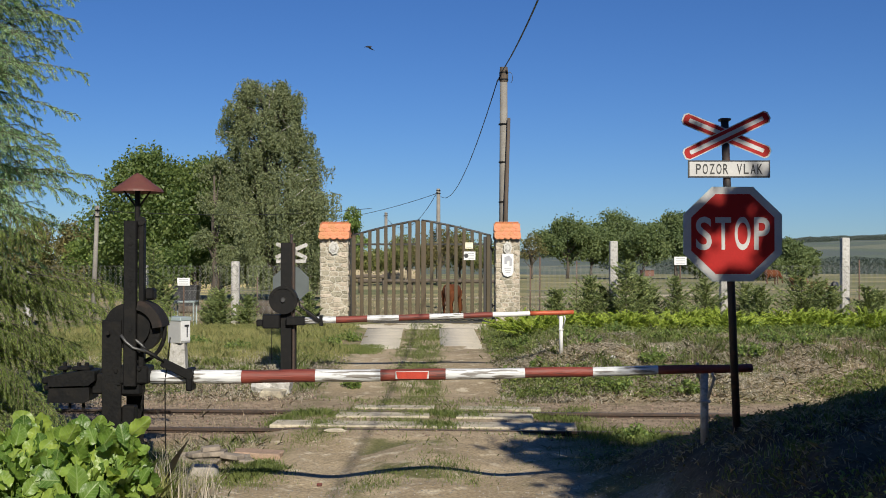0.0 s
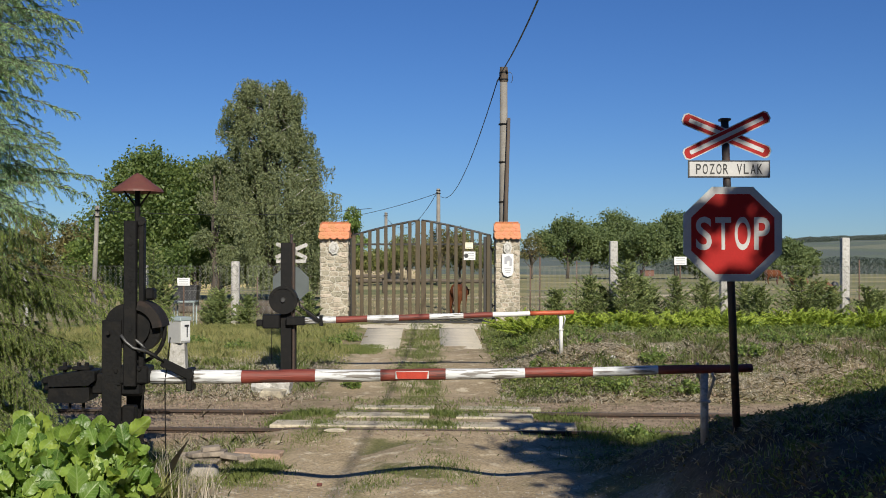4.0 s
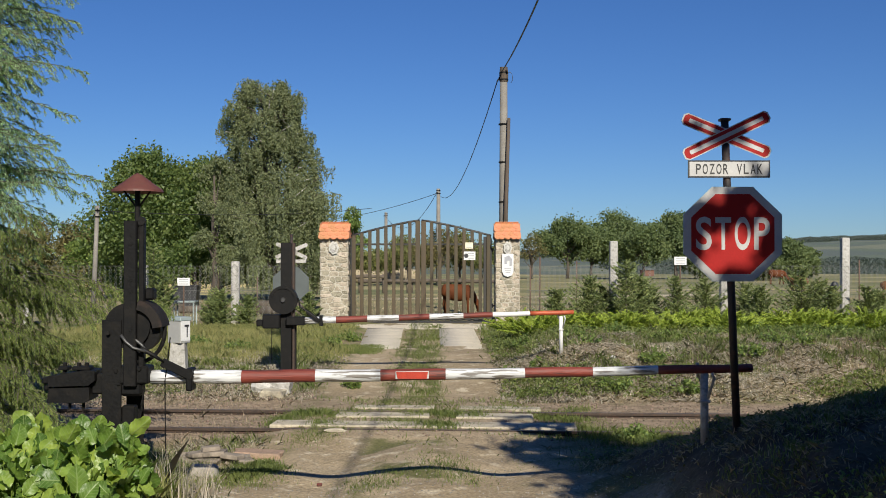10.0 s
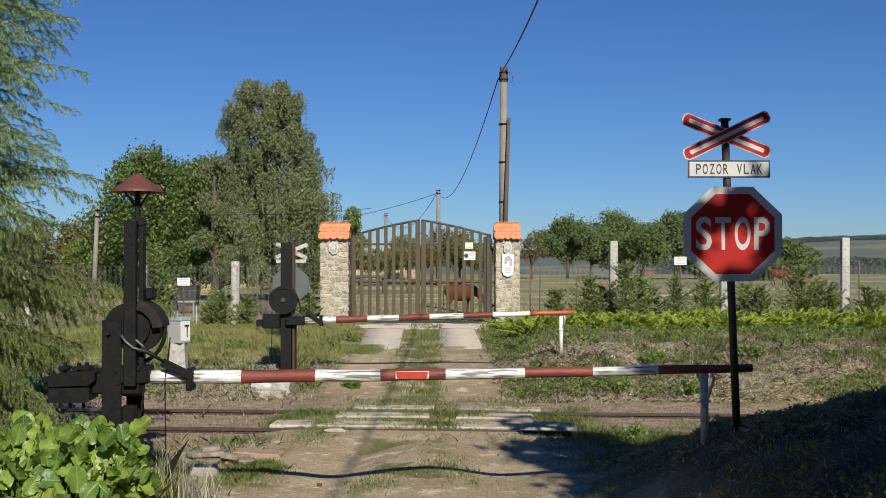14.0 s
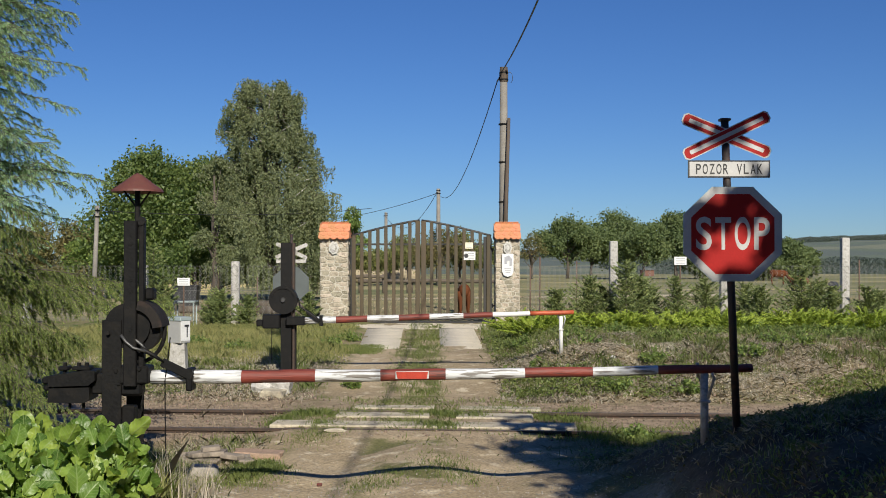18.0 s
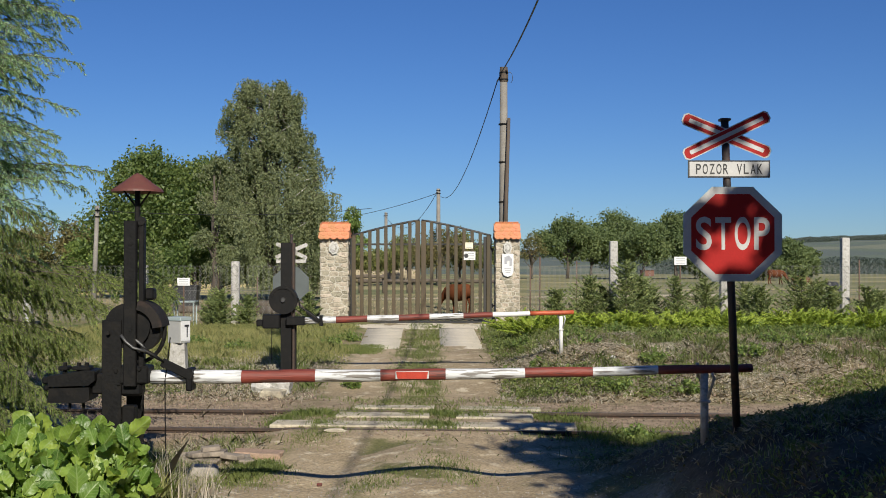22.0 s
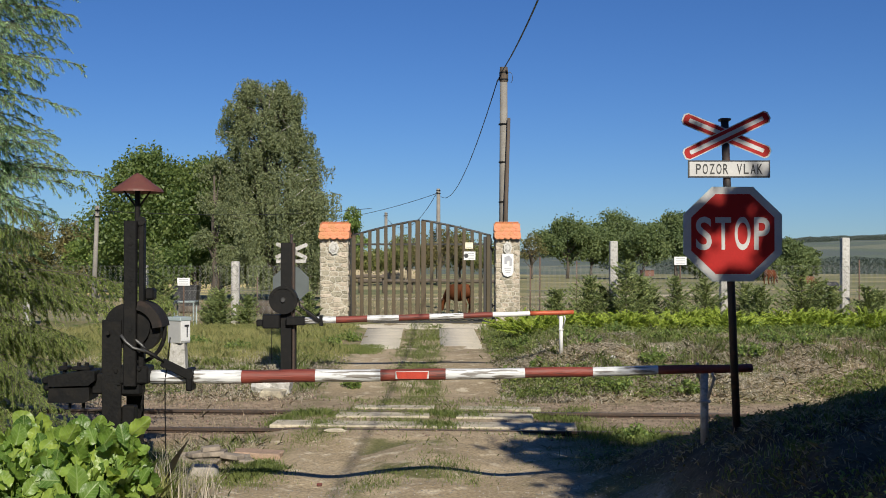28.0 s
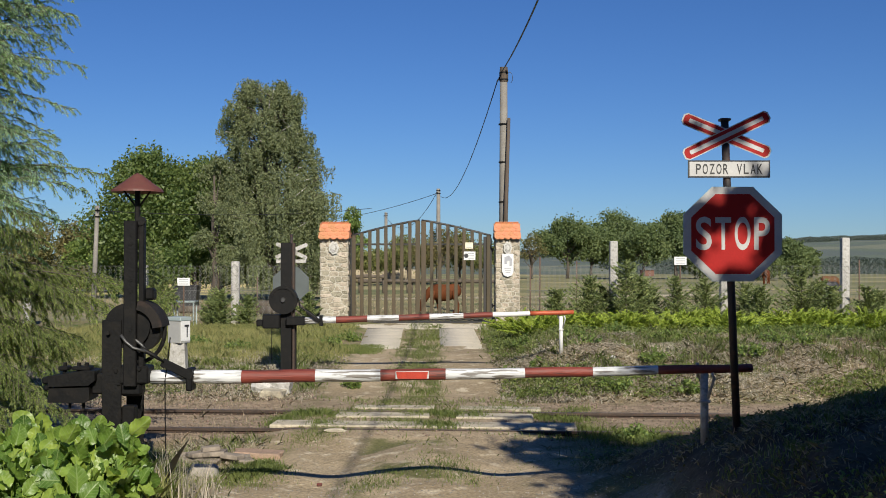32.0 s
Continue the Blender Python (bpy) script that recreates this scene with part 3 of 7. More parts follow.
    box(bm, (0.44, -0.095, 1.07 + g), (0.25, 0.014, 0.065), 0.006, m)
    box(bm, (0.44, 0.02, 1.05 + g), (0.25, 0.014, 0.055), 0.006, m)
    P("stay", bm)
    bm = bmn()
    box(bm, (0.525, -0.03, 0.995 + g), (0.045, 0.14, 0.165), 0.008)
    P("boom_clamp", bm)
    # chain and wire going down
    bm = bmn()
    tube(bm, [(0.375, -0.04, 1.30 + g), (0.36, -0.05, 1.14 + g), (0.34, -0.05, 0.98 + g), (0.345, -0.05, 0.55 + g), (0.35, -0.05, 0.45 + g)], 0.0045, 5)
    P("pull_wire", bm)
    for k in range(16):
        bm = bmn()
        box(bm, (0.19 - 0.005 * k, -0.06, 0.93 + g - 0.035 * k), (0.016 if k % 2 else 0.006, 0.006 if k % 2 else 0.016, 0.042), 0.002, Matrix.Rotation(radians(8), 4, "Y"))
        P("chain_link", bm)
    # sheet cap on its stem
    bm = bmn()
    tube(bm, [(0.135, -0.05, 2.02 + g), (0.135, -0.05, 2.40 + g)], 0.021, 10)
    P("cap_stem", bm)
    for s in (-1, 1):
        bm = bmn()
        tube(bm, [(0.135, -0.05, 2.24 + g), (0.135 + s * 0.10, -0.05, 2.375 + g)], 0.007, 6)
        P("cap_strut", bm)
    bm = bmn()
    seg = 30
    apex = bm.verts.new((0.135, -0.05, 2.502 + g))
    rings = [[bm.verts.new((0.135 + r * math.cos(2 * math.pi * k / seg), -0.05 + r * math.sin(2 * math.pi * k / seg), z + g)) for k in range(seg)]
             for r, z in ((0.03, 2.49), (0.115, 2.425), (0.185, 2.375), (0.187, 2.360), (0.175, 2.365), (0.02, 2.42))]
    for k in range(seg):
        bm.faces.new((apex, rings[0][k], rings[0][(k + 1) % seg]))
    for r, s in zip(rings, rings[1:]):
        for k in range(seg):
            bm.faces.new((r[k], r[(k + 1) % seg], s[(k + 1) % seg], s[k]))
    bm.faces.new(rings[-1])
    P("sheet_cap", bm, CAP, "conical sheet cap in dull red")
    # the boom: white and red fields, a reflector plate, an iron tip
    a, b = (0.23, 0.0, 1.005 + g), (4.64, 0.0, 1.073 + g)
    px = [270, 430, 560, 675, 790, 930, 1050, 1165, 1332]
    cuts = [(v - 270) / 1062 for v in px]
    striped_boom(root, a, b, 0.053, 0.030, cuts, [WHITE_WORN, RED_WORN] * 4, -0.012)
    bm = bmn()
    box(bm, (2.145, -0.052, 1.025 + g), (0.245, 0.008, 0.056), 0.003, Matrix.Rotation(radians(-0.8), 4, "Y"))
    P("reflector_backing", bm, SIGN_GREY, "chipped white plate behind the reflector")
    bm = bmn()
    prism(bm, [(2.04, 0.999 + g), (2.25, 0.999 + g), (2.262, 1.049 + g), (2.028, 1.049 + g)], -0.061, -0.0565)
    P("reflector", bm, REFLECT, "bright red reflector")


def far_barrier():
    X, Y = -2.38, 16.3
    base = hz(X, Y) - 0.03
    root = thing("boom_barrier", (X, Y, base), "black iron barrier beyond the track with lowered striped boom", "barrier", "boom barriers of the crossing")
    g = -base

    def P(name, bm, m=IRON, label="", rounded=False):
        return part(name, bm, m, root, label, rounded)
    bm = bmn()
    box(bm, (-0.0, 0.0, (2.165 + g) / 2), (0.165, 0.03, 2.165 + g), 0.006)
    P("upright", bm)
    bm = bmn()
    box(bm, (0.11, 0.05, (2.165 + g) / 2), (0.035, 0.10, 2.165 + g), 0.006)
    P("upright", bm, RAIL, "rusty brown channel")
    bm = bmn()
    box(bm, (0.05, 0.10, (0.95 + g) / 2), (0.19, 0.03, 0.95 + g), 0.006)
    P("frame_plate", bm)
    bm = bmn()
    tube(bm, [(-0.03, -0.02, 1.30 + g), (-0.03, -0.11, 1.30 + g)], 0.215, 30)
    P("winding_wheel", bm)
    bm = bmn()
    arc = [radians(a) for a in range(20, 165, 8)]
    prism(bm, [(-0.03 + 0.19 * math.cos(t), 1.30 + g + 0.19 * math.sin(t)) for t in arc] + [(-0.03 + 0.17 * math.cos(t), 1.30 + g + 0.17 * math.sin(t)) for t in reversed(arc)], -0.125, -0.105)
    P("wheel_rim", bm)
    bm = bmn()
    tube(bm, [(-0.03, -0.11, 1.30 + g), (-0.03, -0.15, 1.30 + g)], [0.04, 0.03], 12)
    P("wheel_hub", bm, IRON_GREY)
    bm = bmn()
    box(bm, (-0.21, -0.03, 0.975 + g), (0.26, 0.2, 0.21), 0.015)
    box(bm, (-0.38, -0.02, 0.95 + g), (0.12, 0.14, 0.10), 0.015)
    P("counterweight", bm)
    bm = bmn()
    box(bm, (0.15, -0.02, 0.98 + g), (0.28, 0.16, 0.13), 0.012)
    P("boom_socket", bm)
    bm = bmn()
    tube(bm, [(0.19, -0.08, 1.33 + g), (0.22, -0.08, 1.20 + g), (0.46, -0.08, 1.03 + g)], 0.014, 8)
    P("push_rod", bm)
    bm = bmn()
    box(bm, (0.42, -0.08, 1.05 + g), (0.24, 0.02, 0.06), 0.005, Matrix.Rotation(radians(38), 4, "Y"))
    P("stay", bm)
    bm = bmn()
    box(bm, (0.535, 0, 0.985 + g), (0.05, 0.13, 0.16), 0.008)
    P("boom_clamp", bm)
    bm = bmn()
    tube(bm, [(-0.2, -0.09, 1.22 + g), (-0.205, -0.09, 0.40 + g)], 0.006, 5)
    P("pull_wire", bm)
    a, b = (0.29, 0.0, 0.983 + g), (4.36, 0.0, 1.112 + g)
    px = [540, 595, 650, 706, 760, 820, 872, 938, 1015]
    striped_boom(root, a, b, 0.055, 0.033, [(v - 540) / 475 for v in px], [WHITE_WORN, RED_WORN, WHITE_WORN, RED_WORN, WHITE_WORN, RED_WORN, PLATE_WHITE, ORANGE_WORN])


near_barrier()
far_barrier()


def boom_rest(x, y, top, label, mat, lean=0.0):
    base = hz(x, y) - 0.03
    root = thing("boom_rest", (x, y, base), label, "post", "rests of the booms")
    h = top - base
    bm = bmn()
    tube(bm, [(0, 0, 0), (lean, 0, h - 0.018)], 0.03, 12)
    part("post", bm, mat, root, rounded=True)
    bm = bmn()
    tube(bm, [(lean - 0.01, 0.02, h - 0.12), (lean - 0.035, 0.05, h - 0.04), (lean - 0.04, 0.05, h + 0.055)], 0.013, 8)
    tube(bm, [(lean + 0.02, -0.02, h - 0.2), (lean + 0.06, -0.05, h - 0.05), (lean + 0.045, -0.05, h - 0.01)], 0.012, 8)
    part("fork", bm, mat, root, rounded=True)
    bm = bmn()
    box(bm, (lean * 0.6, -0.02, h - 0.22), (0.07, 0.05, 0.02), 0.004)
    part("collar", bm, mat, root)


boom_rest(1.92, 7.9, 1.05, "grey painted steel rest post with a fork under the boom", CONCRETE_PALE)
boom_rest(1.79, 16.3, 1.07, "white painted steel rest post with a fork under the boom", PLATE_WHITE)


# ---- signs ----
def lettering(text, width, height, mat, parent, at, name="lettering", thick=0.0, depth=0.0015):
    cu = bpy.data.curves.new(name, "FONT")
    cu.body, cu.size, cu.extrude, cu.offset, cu.resolution_u = text, 1.0, 0.02, thick, 6
    tmp = bpy.data.objects.new("tmp", cu)
    scene.collection.objects.link(tmp)
    dg = bpy.context.evaluated_depsgraph_get()
    me = bpy.data.meshes.new_from_object(tmp.evaluated_get(dg))
    bpy.data.objects.remove(tmp)
    bpy.data.curves.remove(cu)
    co = np.array([v.co for v in me.vertices])
    lo, hi = co.min(0), co.max(0)
    for v in me.vertices:
        v.co = ((v.co.x - (lo[0] + hi[0]) / 2) / (hi[0] - lo[0]) * width, -(v.co.z + 0.02) / 0.04 * depth, (v.co.y - (lo[1] + hi[1]) / 2) / (hi[1] - lo[1]) * height)
    me.materials.clear()
    me.materials.append(mat)
    ob = part(name, me, mat, parent)
    ob.matrix_basis = pose(*at)
    return ob


def octagon(r, sx=1.0, sz=1.0):
    return [(sx * r / math.cos(math.pi / 8) * math.cos(math.pi / 8 + k * math.pi / 4), sz * r / math.cos(math.pi / 8) * math.sin(math.pi / 8 + k * math.pi / 4)) for k in range(8)]


def arm_outline(length, width, cut):
    l, w = length / 2, width / 2
    return [(-l, -w + cut), (-l + cut, -w), (l - cut, -w), (l, -w + cut), (l, w - cut), (l - cut, w), (-l + cut, w), (-l, w - cut)]


def turned(outline, deg, dx=0, dz=0):
    c, s = math.cos(radians(deg)), math.sin(radians(deg))
    return [(x * c - z * s + dx, x * s + z * c + dz) for x, z in outline]


def crossing_sign(x, y, base, top, octo_z, cross_z, plate_z, label, lean, rz, front):
    root = thing("stop_sign", (x, y, base), label, "road sign", "signs of the crossing", rz)
    h = top - base

    def at(z):
        return lean * (z - base) / h
    bm = bmn()
    tube(bm, [(0, 0, 0), (lean, 0, h)], 0.028, 14)
    part("pole", bm, POLE_DARK, root, rounded=True)
    bm = bmn()
    box(bm, (lean, 0, h), (0.075, 0.075, 0.018), 0.004)
    part("pole_cap", bm, POLE_DARK, root)
    zo = octo_z - base
    xo = at(octo_z) + 0.014
    bm = bmn()
    prism(bm, [(u + xo, v + zo) for u, v in octagon(0.346, 1.01, 0.97)], -0.047, -0.033)
    plate = part("octagon_plate", bm, SIGN_BACK if front else SIGN_DULL, root, "grey sheet back with a folded rim")
    if front:
        bm = bmn()
        prism(bm, [(u + xo, v + zo) for u, v in octagon(0.341, 1.01, 0.97)], -0.0485, -0.0472)
        part("border", bm, SIGN_GREY, plate, "dulled silver white border")
        bm = bmn()
        prism(bm, [(u + xo, v + zo) for u, v in octagon(0.292, 1.01, 0.97)], -0.0500, -0.0487)
        part("red_field", bm, SIGN_RED, plate)
        for k, ch in enumerate("STOP"):
            lettering(ch, 0.112, 0.236 if ch in "SO" else 0.23, SIGN_GREY, plate, (xo - 0.206 + 0.1373 * k, -0.0502, zo + 0.004), "letter", 0.018)
    for dz in (-0.15, 0.15):
        bm = bmn()
        box(bm, (xo, -0.02, zo + dz), (0.16, 0.03, 0.03), 0.004)
        part("bracket", bm, IRON_GREY, root)
    zc, xc = cross_z - base - 0.012, at(cross_z)
    for k, deg in enumerate((-22.5, 25.5)):
        yy = -0.036 - 0.005 * k
        bm = bmn()
        prism(bm, turned(arm_outline(0.672, 0.092 if front else 0.075, 0.022), deg, xc, zc), yy, yy + 0.004)
        arm = part("cross_arm", bm, SIGN_GREY if front else CONCRETE_PALE, root, "" if front else "pale back of the arm")
        if front:
            bm = bmn()
            prism(bm, turned(arm_outline(0.652, 0.078, 0.02), deg, xc, zc), yy - 0.0014, yy - 0.0002)
            part("red_edge", bm, SIGN_RED, arm)
            bm = bmn()
            prism(bm, turned(arm_outline(0.575, 0.029, 0.004), deg, xc, zc), yy - 0.0028, yy - 0.0016)
            part("white_bar", bm, SIGN_GREY, arm)
    zp, xp = plate_z - base, at(plate_z) + 0.008
    bm = bmn()
    box(bm, (xp, -0.036, zp), (0.584, 0.006, 0.124 if front else 0.07), 0.002)
    board = part("word_plate", bm, INK if front else CONCRETE_PALE, root)
    if front:
        bm = bmn()
        box(bm, (xp, -0.0400, zp), (0.562, 0.0016, 0.102), 0.0006)
        part("plate_face", bm, SIGN_GREY, board, "dulled white face")
        for k, ch in enumerate("POZOR VLAK"):
            if ch != " ":
                lettering(ch, 0.037, 0.074, INK, board, (xp - 0.218 + 0.0485 * k, -0.0409, zp), "letter", 0.014)
    return root


crossing_sign(2.09, 7.65, 0.62, 2.865, 2.048, 2.76, 2.51, "red octagonal stop sign and warning cross on a dark pole", -0.08, 0, True)
fs = crossing_sign(-2.965, 21.0, hz(-2.965, 21.0) - 0.02, 2.42, 1.45, 2.115, 1.90, "grey backs of a stop sign and warning cross on a pole", 0.0, 184, False)


# ---- farm gate with stone pillars ----
GY = 28.0


def clip_cell(poly, mx, mz, nx, nz):
    """The part of a polygon on the near side of a line."""
    out = []
    for (ax, az), (bx, bz) in zip(poly, poly[1:] + poly[:1]):
        da, db = (ax - mx) * nx + (az - mz) * nz, (bx - mx) * nx + (bz - mz) * nz
        if da <= 0:
            out.append((ax, az))
        if (da < 0) != (db < 0) and da != db:
            t = da / (da - db)
            out.append((ax + (bx - ax) * t, az + (bz - az) * t))
    return out


def stone_wall_face(root, w, h, place, seed):
    """Rubble masonry on one face: uneven stones in loose courses; place maps (u, v, depth) to the pillar's space."""
    r = random.Random(seed)
    seeds, z = [], 0.0
    while z < h:
        rh = r.choice((0.08, 0.10, 0.12, 0.15, 0.18))
        u = -w / 2 - r.uniform(0, 0.1)
        while u < w / 2:
            sw = rh * r.uniform(1.0, 2.5)
            if rh > 0.17 and r.random() < 0.35:
                seeds += [(u + sw / 2, z + rh * 0.25), (u + sw / 2 + r.uniform(-.03, .03), z + rh * 0.75)]
            else:
                seeds.append((u + sw / 2, z + rh / 2 + r.uniform(-0.025, 0.025)))
            u += sw
        z += rh
    seeds = [(a, b) for a, b in seeds if -w / 2 < a < w / 2 and b < h]
    for i, (cx, cz) in enumerate(seeds):
        poly = [(-w / 2, 0), (w / 2, 0), (w / 2, h), (-w / 2, h)]
        for j, (ox, oz) in enumerate(seeds):
            if j != i and abs(ox - cx) < 0.7 and abs(oz - cz) < 0.5 and len(poly) > 2:
                # upright distances count more, so that the stones lie flat
                poly = clip_cell(poly, (cx + ox) / 2, (cz + oz) / 2, (ox - cx), (oz - cz) * 3.6)
        if len(poly) < 3:
            continue
        gx = sum(p[0] for p in poly) / len(poly)
        gz = sum(p[1] for p in poly) / len(poly)
        ring = []
        for (ax, az), (bx, bz) in zip(poly, poly[1:] + poly[:1]):
            # corners knocked off
            ring += [(ax + (bx - ax) * 0.16, az + (bz - az) * 0.16), (ax + (bx - ax) * 0.84, az + (bz - az) * 0.84)]

        def shrink(q, m):
            ex, ez = q[0] - gx, q[1] - gz
            ln = math.hypot(ex, ez) + 1e-6
            k = max(0.3, 1 - m / ln)
            return gx + ex * k, gz + ez * k
        a = [shrink(q, 0.008 + r.uniform(0, 0.005)) for q in ring]
        b = [shrink(q, 0.024) for q in ring]
        d = r.uniform(0.012, 0.034)
        tx, tz = r.uniform(-0.05, 0.05), r.uniform(-0.05, 0.05)
        bm = bmn()
        back = [bm.verts.new(place(*q, -0.02)) for q in a]
        mid = [bm.verts.new(place(*q, d * 0.55)) for q in a]
        top = [bm.verts.new(place(*q, d + (q[0] - gx) * tx + (q[1] - gz) * tz + r.uniform(-0.003, 0.003))) for q in b]
        nk = len(ring)
        for A, B in ((back, mid), (mid, top)):
            for k in range(nk):
                bm.faces.new((A[k], A[(k + 1) % nk], B[(k + 1) % nk], B[k]))
        bm.faces.new(top)
        part("stone", bm, STONE, root)


def pillar(x, label, seed):
    base = hz(x, GY) - 0.03
    root = thing("gate_pillar", (x, GY, base), label, "pillar", "pillars of the farm gate")
    w, h = 0.72, 2.50 - base
    bm = bmn()
    box(bm, (0, 0, h / 2), (w - 0.008, w - 0.008, h), 0.01)
    part("core", bm, MORTAR, root, "pale mortar between the stones")
    hw = w / 2 - 0.015
    stone_wall_face(root, w, h, lambda u, v, d: (u, -hw - d, v), seed)
    stone_wall_face(root, w - 0.04, h, lambda u, v, d: (hw + d, u, v), seed + 1)
    stone_wall_face(root, w - 0.04, h, lambda u, v, d: (-hw - d, u, v), seed + 2)
    # tiled little gable roof
    bm = bmn()
    prism(bm, [(-0.40, 0), (0.40, 0), (0.39, 0.02), (-0.39, 0.02)], -0.42, 0.42)
    for v in bm.verts:
        v.co.z += h
    part("eaves_board", bm, TIMBER, root)
    bm = bmn()
    a = [bm.verts.new((sx * 0.385, sy * 0.40, h + 0.02)) for sx, sy in ((-1, -1), (1, -1), (1, 1), (-1, 1))]
    b = [bm.verts.new((sx * 0.375, 0, h + 0.37)) for sx in (-1, 1)]
    bm.faces.new((a[0], a[1], b[1], b[0])), bm.faces.new((a[2], a[3], b[0], b[1]))
    bm.faces.new((a[1], a[2], b[1])), bm.faces.new((a[3], a[0], b[0])), bm.faces.new(a[::-1])
    part("gable_core", bm, TILE, root)
    tw = 0.178
    bm = bmn()
    ol = [(-tw / 2 + 0.004, 0.19), (tw / 2 - 0.004, 0.19), (tw / 2 - 0.004, -0.02)] + [((tw / 2 - 0.004) * math.cos(t), -0.02 + 0.075 * math.sin(t)) for t in (radians(a) for a in (-30, -60, -90, -120, -150))] + [(-tw / 2 + 0.004, -0.02)]
    prism(bm, ol, -0.011, 0.011)
    tile_me = finish(bm, "roof_tile", TILE)
    slope = math.atan2(0.35, 0.40)
    for row in range(4):
        for col in range(4 if row % 2 else 5):
            t = row * 0.27
            for side in (-1, 1):
                ob = part("roof_tile", tile_me, TILE, root)
                xx = (col - (1.5 if row % 2 else 2)) * tw
                xx = max(-0.31, min(0.31, xx))
                m = Matrix.Rotation(-(math.pi / 2 - slope) - radians(4), 4, "X")
                ob.matrix_basis = Matrix.Rotation(0 if side < 0 else math.pi, 4, "Z") @ pose(xx, -0.43 + t * 0.40, h + 0.045 + t * 0.35) @ m
    bm = bmn()
    tube(bm, [(-0.40, 0, h + 0.365), (0.40, 0, h + 0.365)], 0.045, 12)
    part("ridge_tile", bm, TILE, root, rounded=True)
    # cast emblem
    bm = bmn()
    ze = h - 0.235
    rim = [(math.cos(t) * (1 + 0.07 * math.cos(7 * t)), math.sin(t) * (1 + 0.07 * math.cos(7 * t))) for t in (2 * math.pi * k / 42 for k in range(42))]
    prism(bm, [(0.125 * u, ze + 0.165 * v) for u, v in rim], -w / 2 - 0.06, -w / 2 + 0.02)
    em = part("emblem", bm, EMBLEM, root, "pale cast scalloped emblem")
    bm = bmn()
    prism(bm, [(0.085 * u, ze + 0.115 * v) for u, v in rim], -w / 2 - 0.075, -w / 2 - 0.061)
    part("emblem_relief", bm, CONCRETE_PALE, em, "greyer raised shield")
    bm = bmn()
    prism(bm, [(0.045 * u, ze + 0.065 * v) for u, v in rim], -w / 2 - 0.09, -w / 2 - 0.076)
    part("emblem_boss", bm, EMBLEM, em)
    return root, w, h


pillar(-2.81, "rough sandstone gate pillar with a small orange tiled roof", 11)
pr, pw, ph = pillar(1.665, "rough sandstone gate pillar with tiled roof and white plaque", 29)
pr.matrix_basis = pr.matrix_basis @ Matrix.Diagonal((0.86, 1, 1, 1))
bm = bmn()
pz = 1.83 - pr.matrix_basis.translation.z
shield = [(-0.17, pz + 0.28), (0.17, pz + 0.28), (0.17, pz - 0.17), (0.12, pz - 0.27), (0, pz - 0.31), (-0.12, pz - 0.27), (-0.17, pz - 0.17)]
prism(bm, shield, -pw / 2 - 0.07, -pw / 2 - 0.045)
plq = part("plaque", bm, PLATE_WHITE, pr, "white shield plaque with a dark roof mark")
bm = bmn()
prism(bm, [(-0.10, pz + 0.2), (0.03, pz + 0.24), (0.13, pz + 0.15), (0.13, pz - 0.03), (0.05, pz - 0.03), (0.05, pz + 0.1), (-0.02, pz + 0.1), (-0.02, pz + 0.02), (-0.10, pz + 0.02)], -pw / 2 - 0.076, -pw / 2 - 0.0705)
part("mark", bm, GREY_INK, plq)
for k in range(3):
    bm = bmn()
    box(bm, (0.0, -pw / 2 - 0.0725, pz - 0.10 - 0.05 * k), (0.2 - 0.03 * k, 0.004, 0.022))
    part("print_bar", bm, GREY_INK, plq)


def gate_leaf(x0, x1, high, label):
    """A leaf of upright slats under a bowed top rail; x0 is the hinge side."""
    base = 0.365
    root = thing("gate_leaf", (x0, GY - 0.05, base), label, "gate", "leaves of the farm gate")
    w = x1 - x0
    s = 1 if w > 0 else -1
    w = abs(w)

    def top(u):
        return 2.21 + (high - 2.21) * (1 - (1 - u / w) ** 1.25) if u < w else high
    n = 9
    for k in range(n):
        u = 0.075 + (w - 0.13) * k / (n - 1)
        bm = bmn()
        wd = 0.09 if 0 < k < n - 1 else (0.125 if k else 0.10)
        box(bm, (s * u, -0.02, (top(u) + 0.05) / 2), (wd, 0.028, top(u) - 0.05), 0.005)
        part("slat", bm, GATE, root)
    for z, hgt in ((0.06, 0.08), (2.0, 0.05)):
        bm = bmn()
        box(bm, (s * w / 2, 0.018, z), (w - 0.03, 0.035, hgt), 0.004)
        part("rail", bm, GATE_DARK, root)
    bm = bmn()
    tube(bm, [(s * w * k / 12, 0.0, top(w * k / 12) + 0.012) for k in range(13)], 0.028, 8)
    part("top_rail", bm, GATE_DARK, root, rounded=True)
    bm = bmn()
    box(bm, (s * 0.012, 0.02, 1.08), (0.055, 0.055, 2.16), 0.006)
    part("hinge_stile", bm, GATE_DARK, root)
    for z in (0.4, 1.85):
        bm = bmn()
        tube(bm, [(-s * 0.03, 0.03, z - 0.05), (-s * 0.03, 0.03, z + 0.05)], 0.022, 8)
        box(bm, (-s * 0.06, 0.03, z), (0.08, 0.02, 0.03))
        part("hinge", bm, GATE_DARK, root)
    return root


gl = gate_leaf(-2.395, -0.60, 2.61, "closed brown slatted gate leaf with a bowed top rail")
gr = gate_leaf(1.255, -0.56, 2.61, "closed brown slatted gate leaf with two small notices")
bm = bmn()
box(bm, (-0.08, 0.0, 1.1), (0.07, 0.07, 2.2), 0.006)
ob = part("gate_post", bm, GATE_DARK, gl)
bm = bmn()
box(bm, (-0.10, 0.03, 1.1), (0.2, 0.05, 2.2), 0.006)
ob = part("gate_post", bm, GATE_DARK, gr)


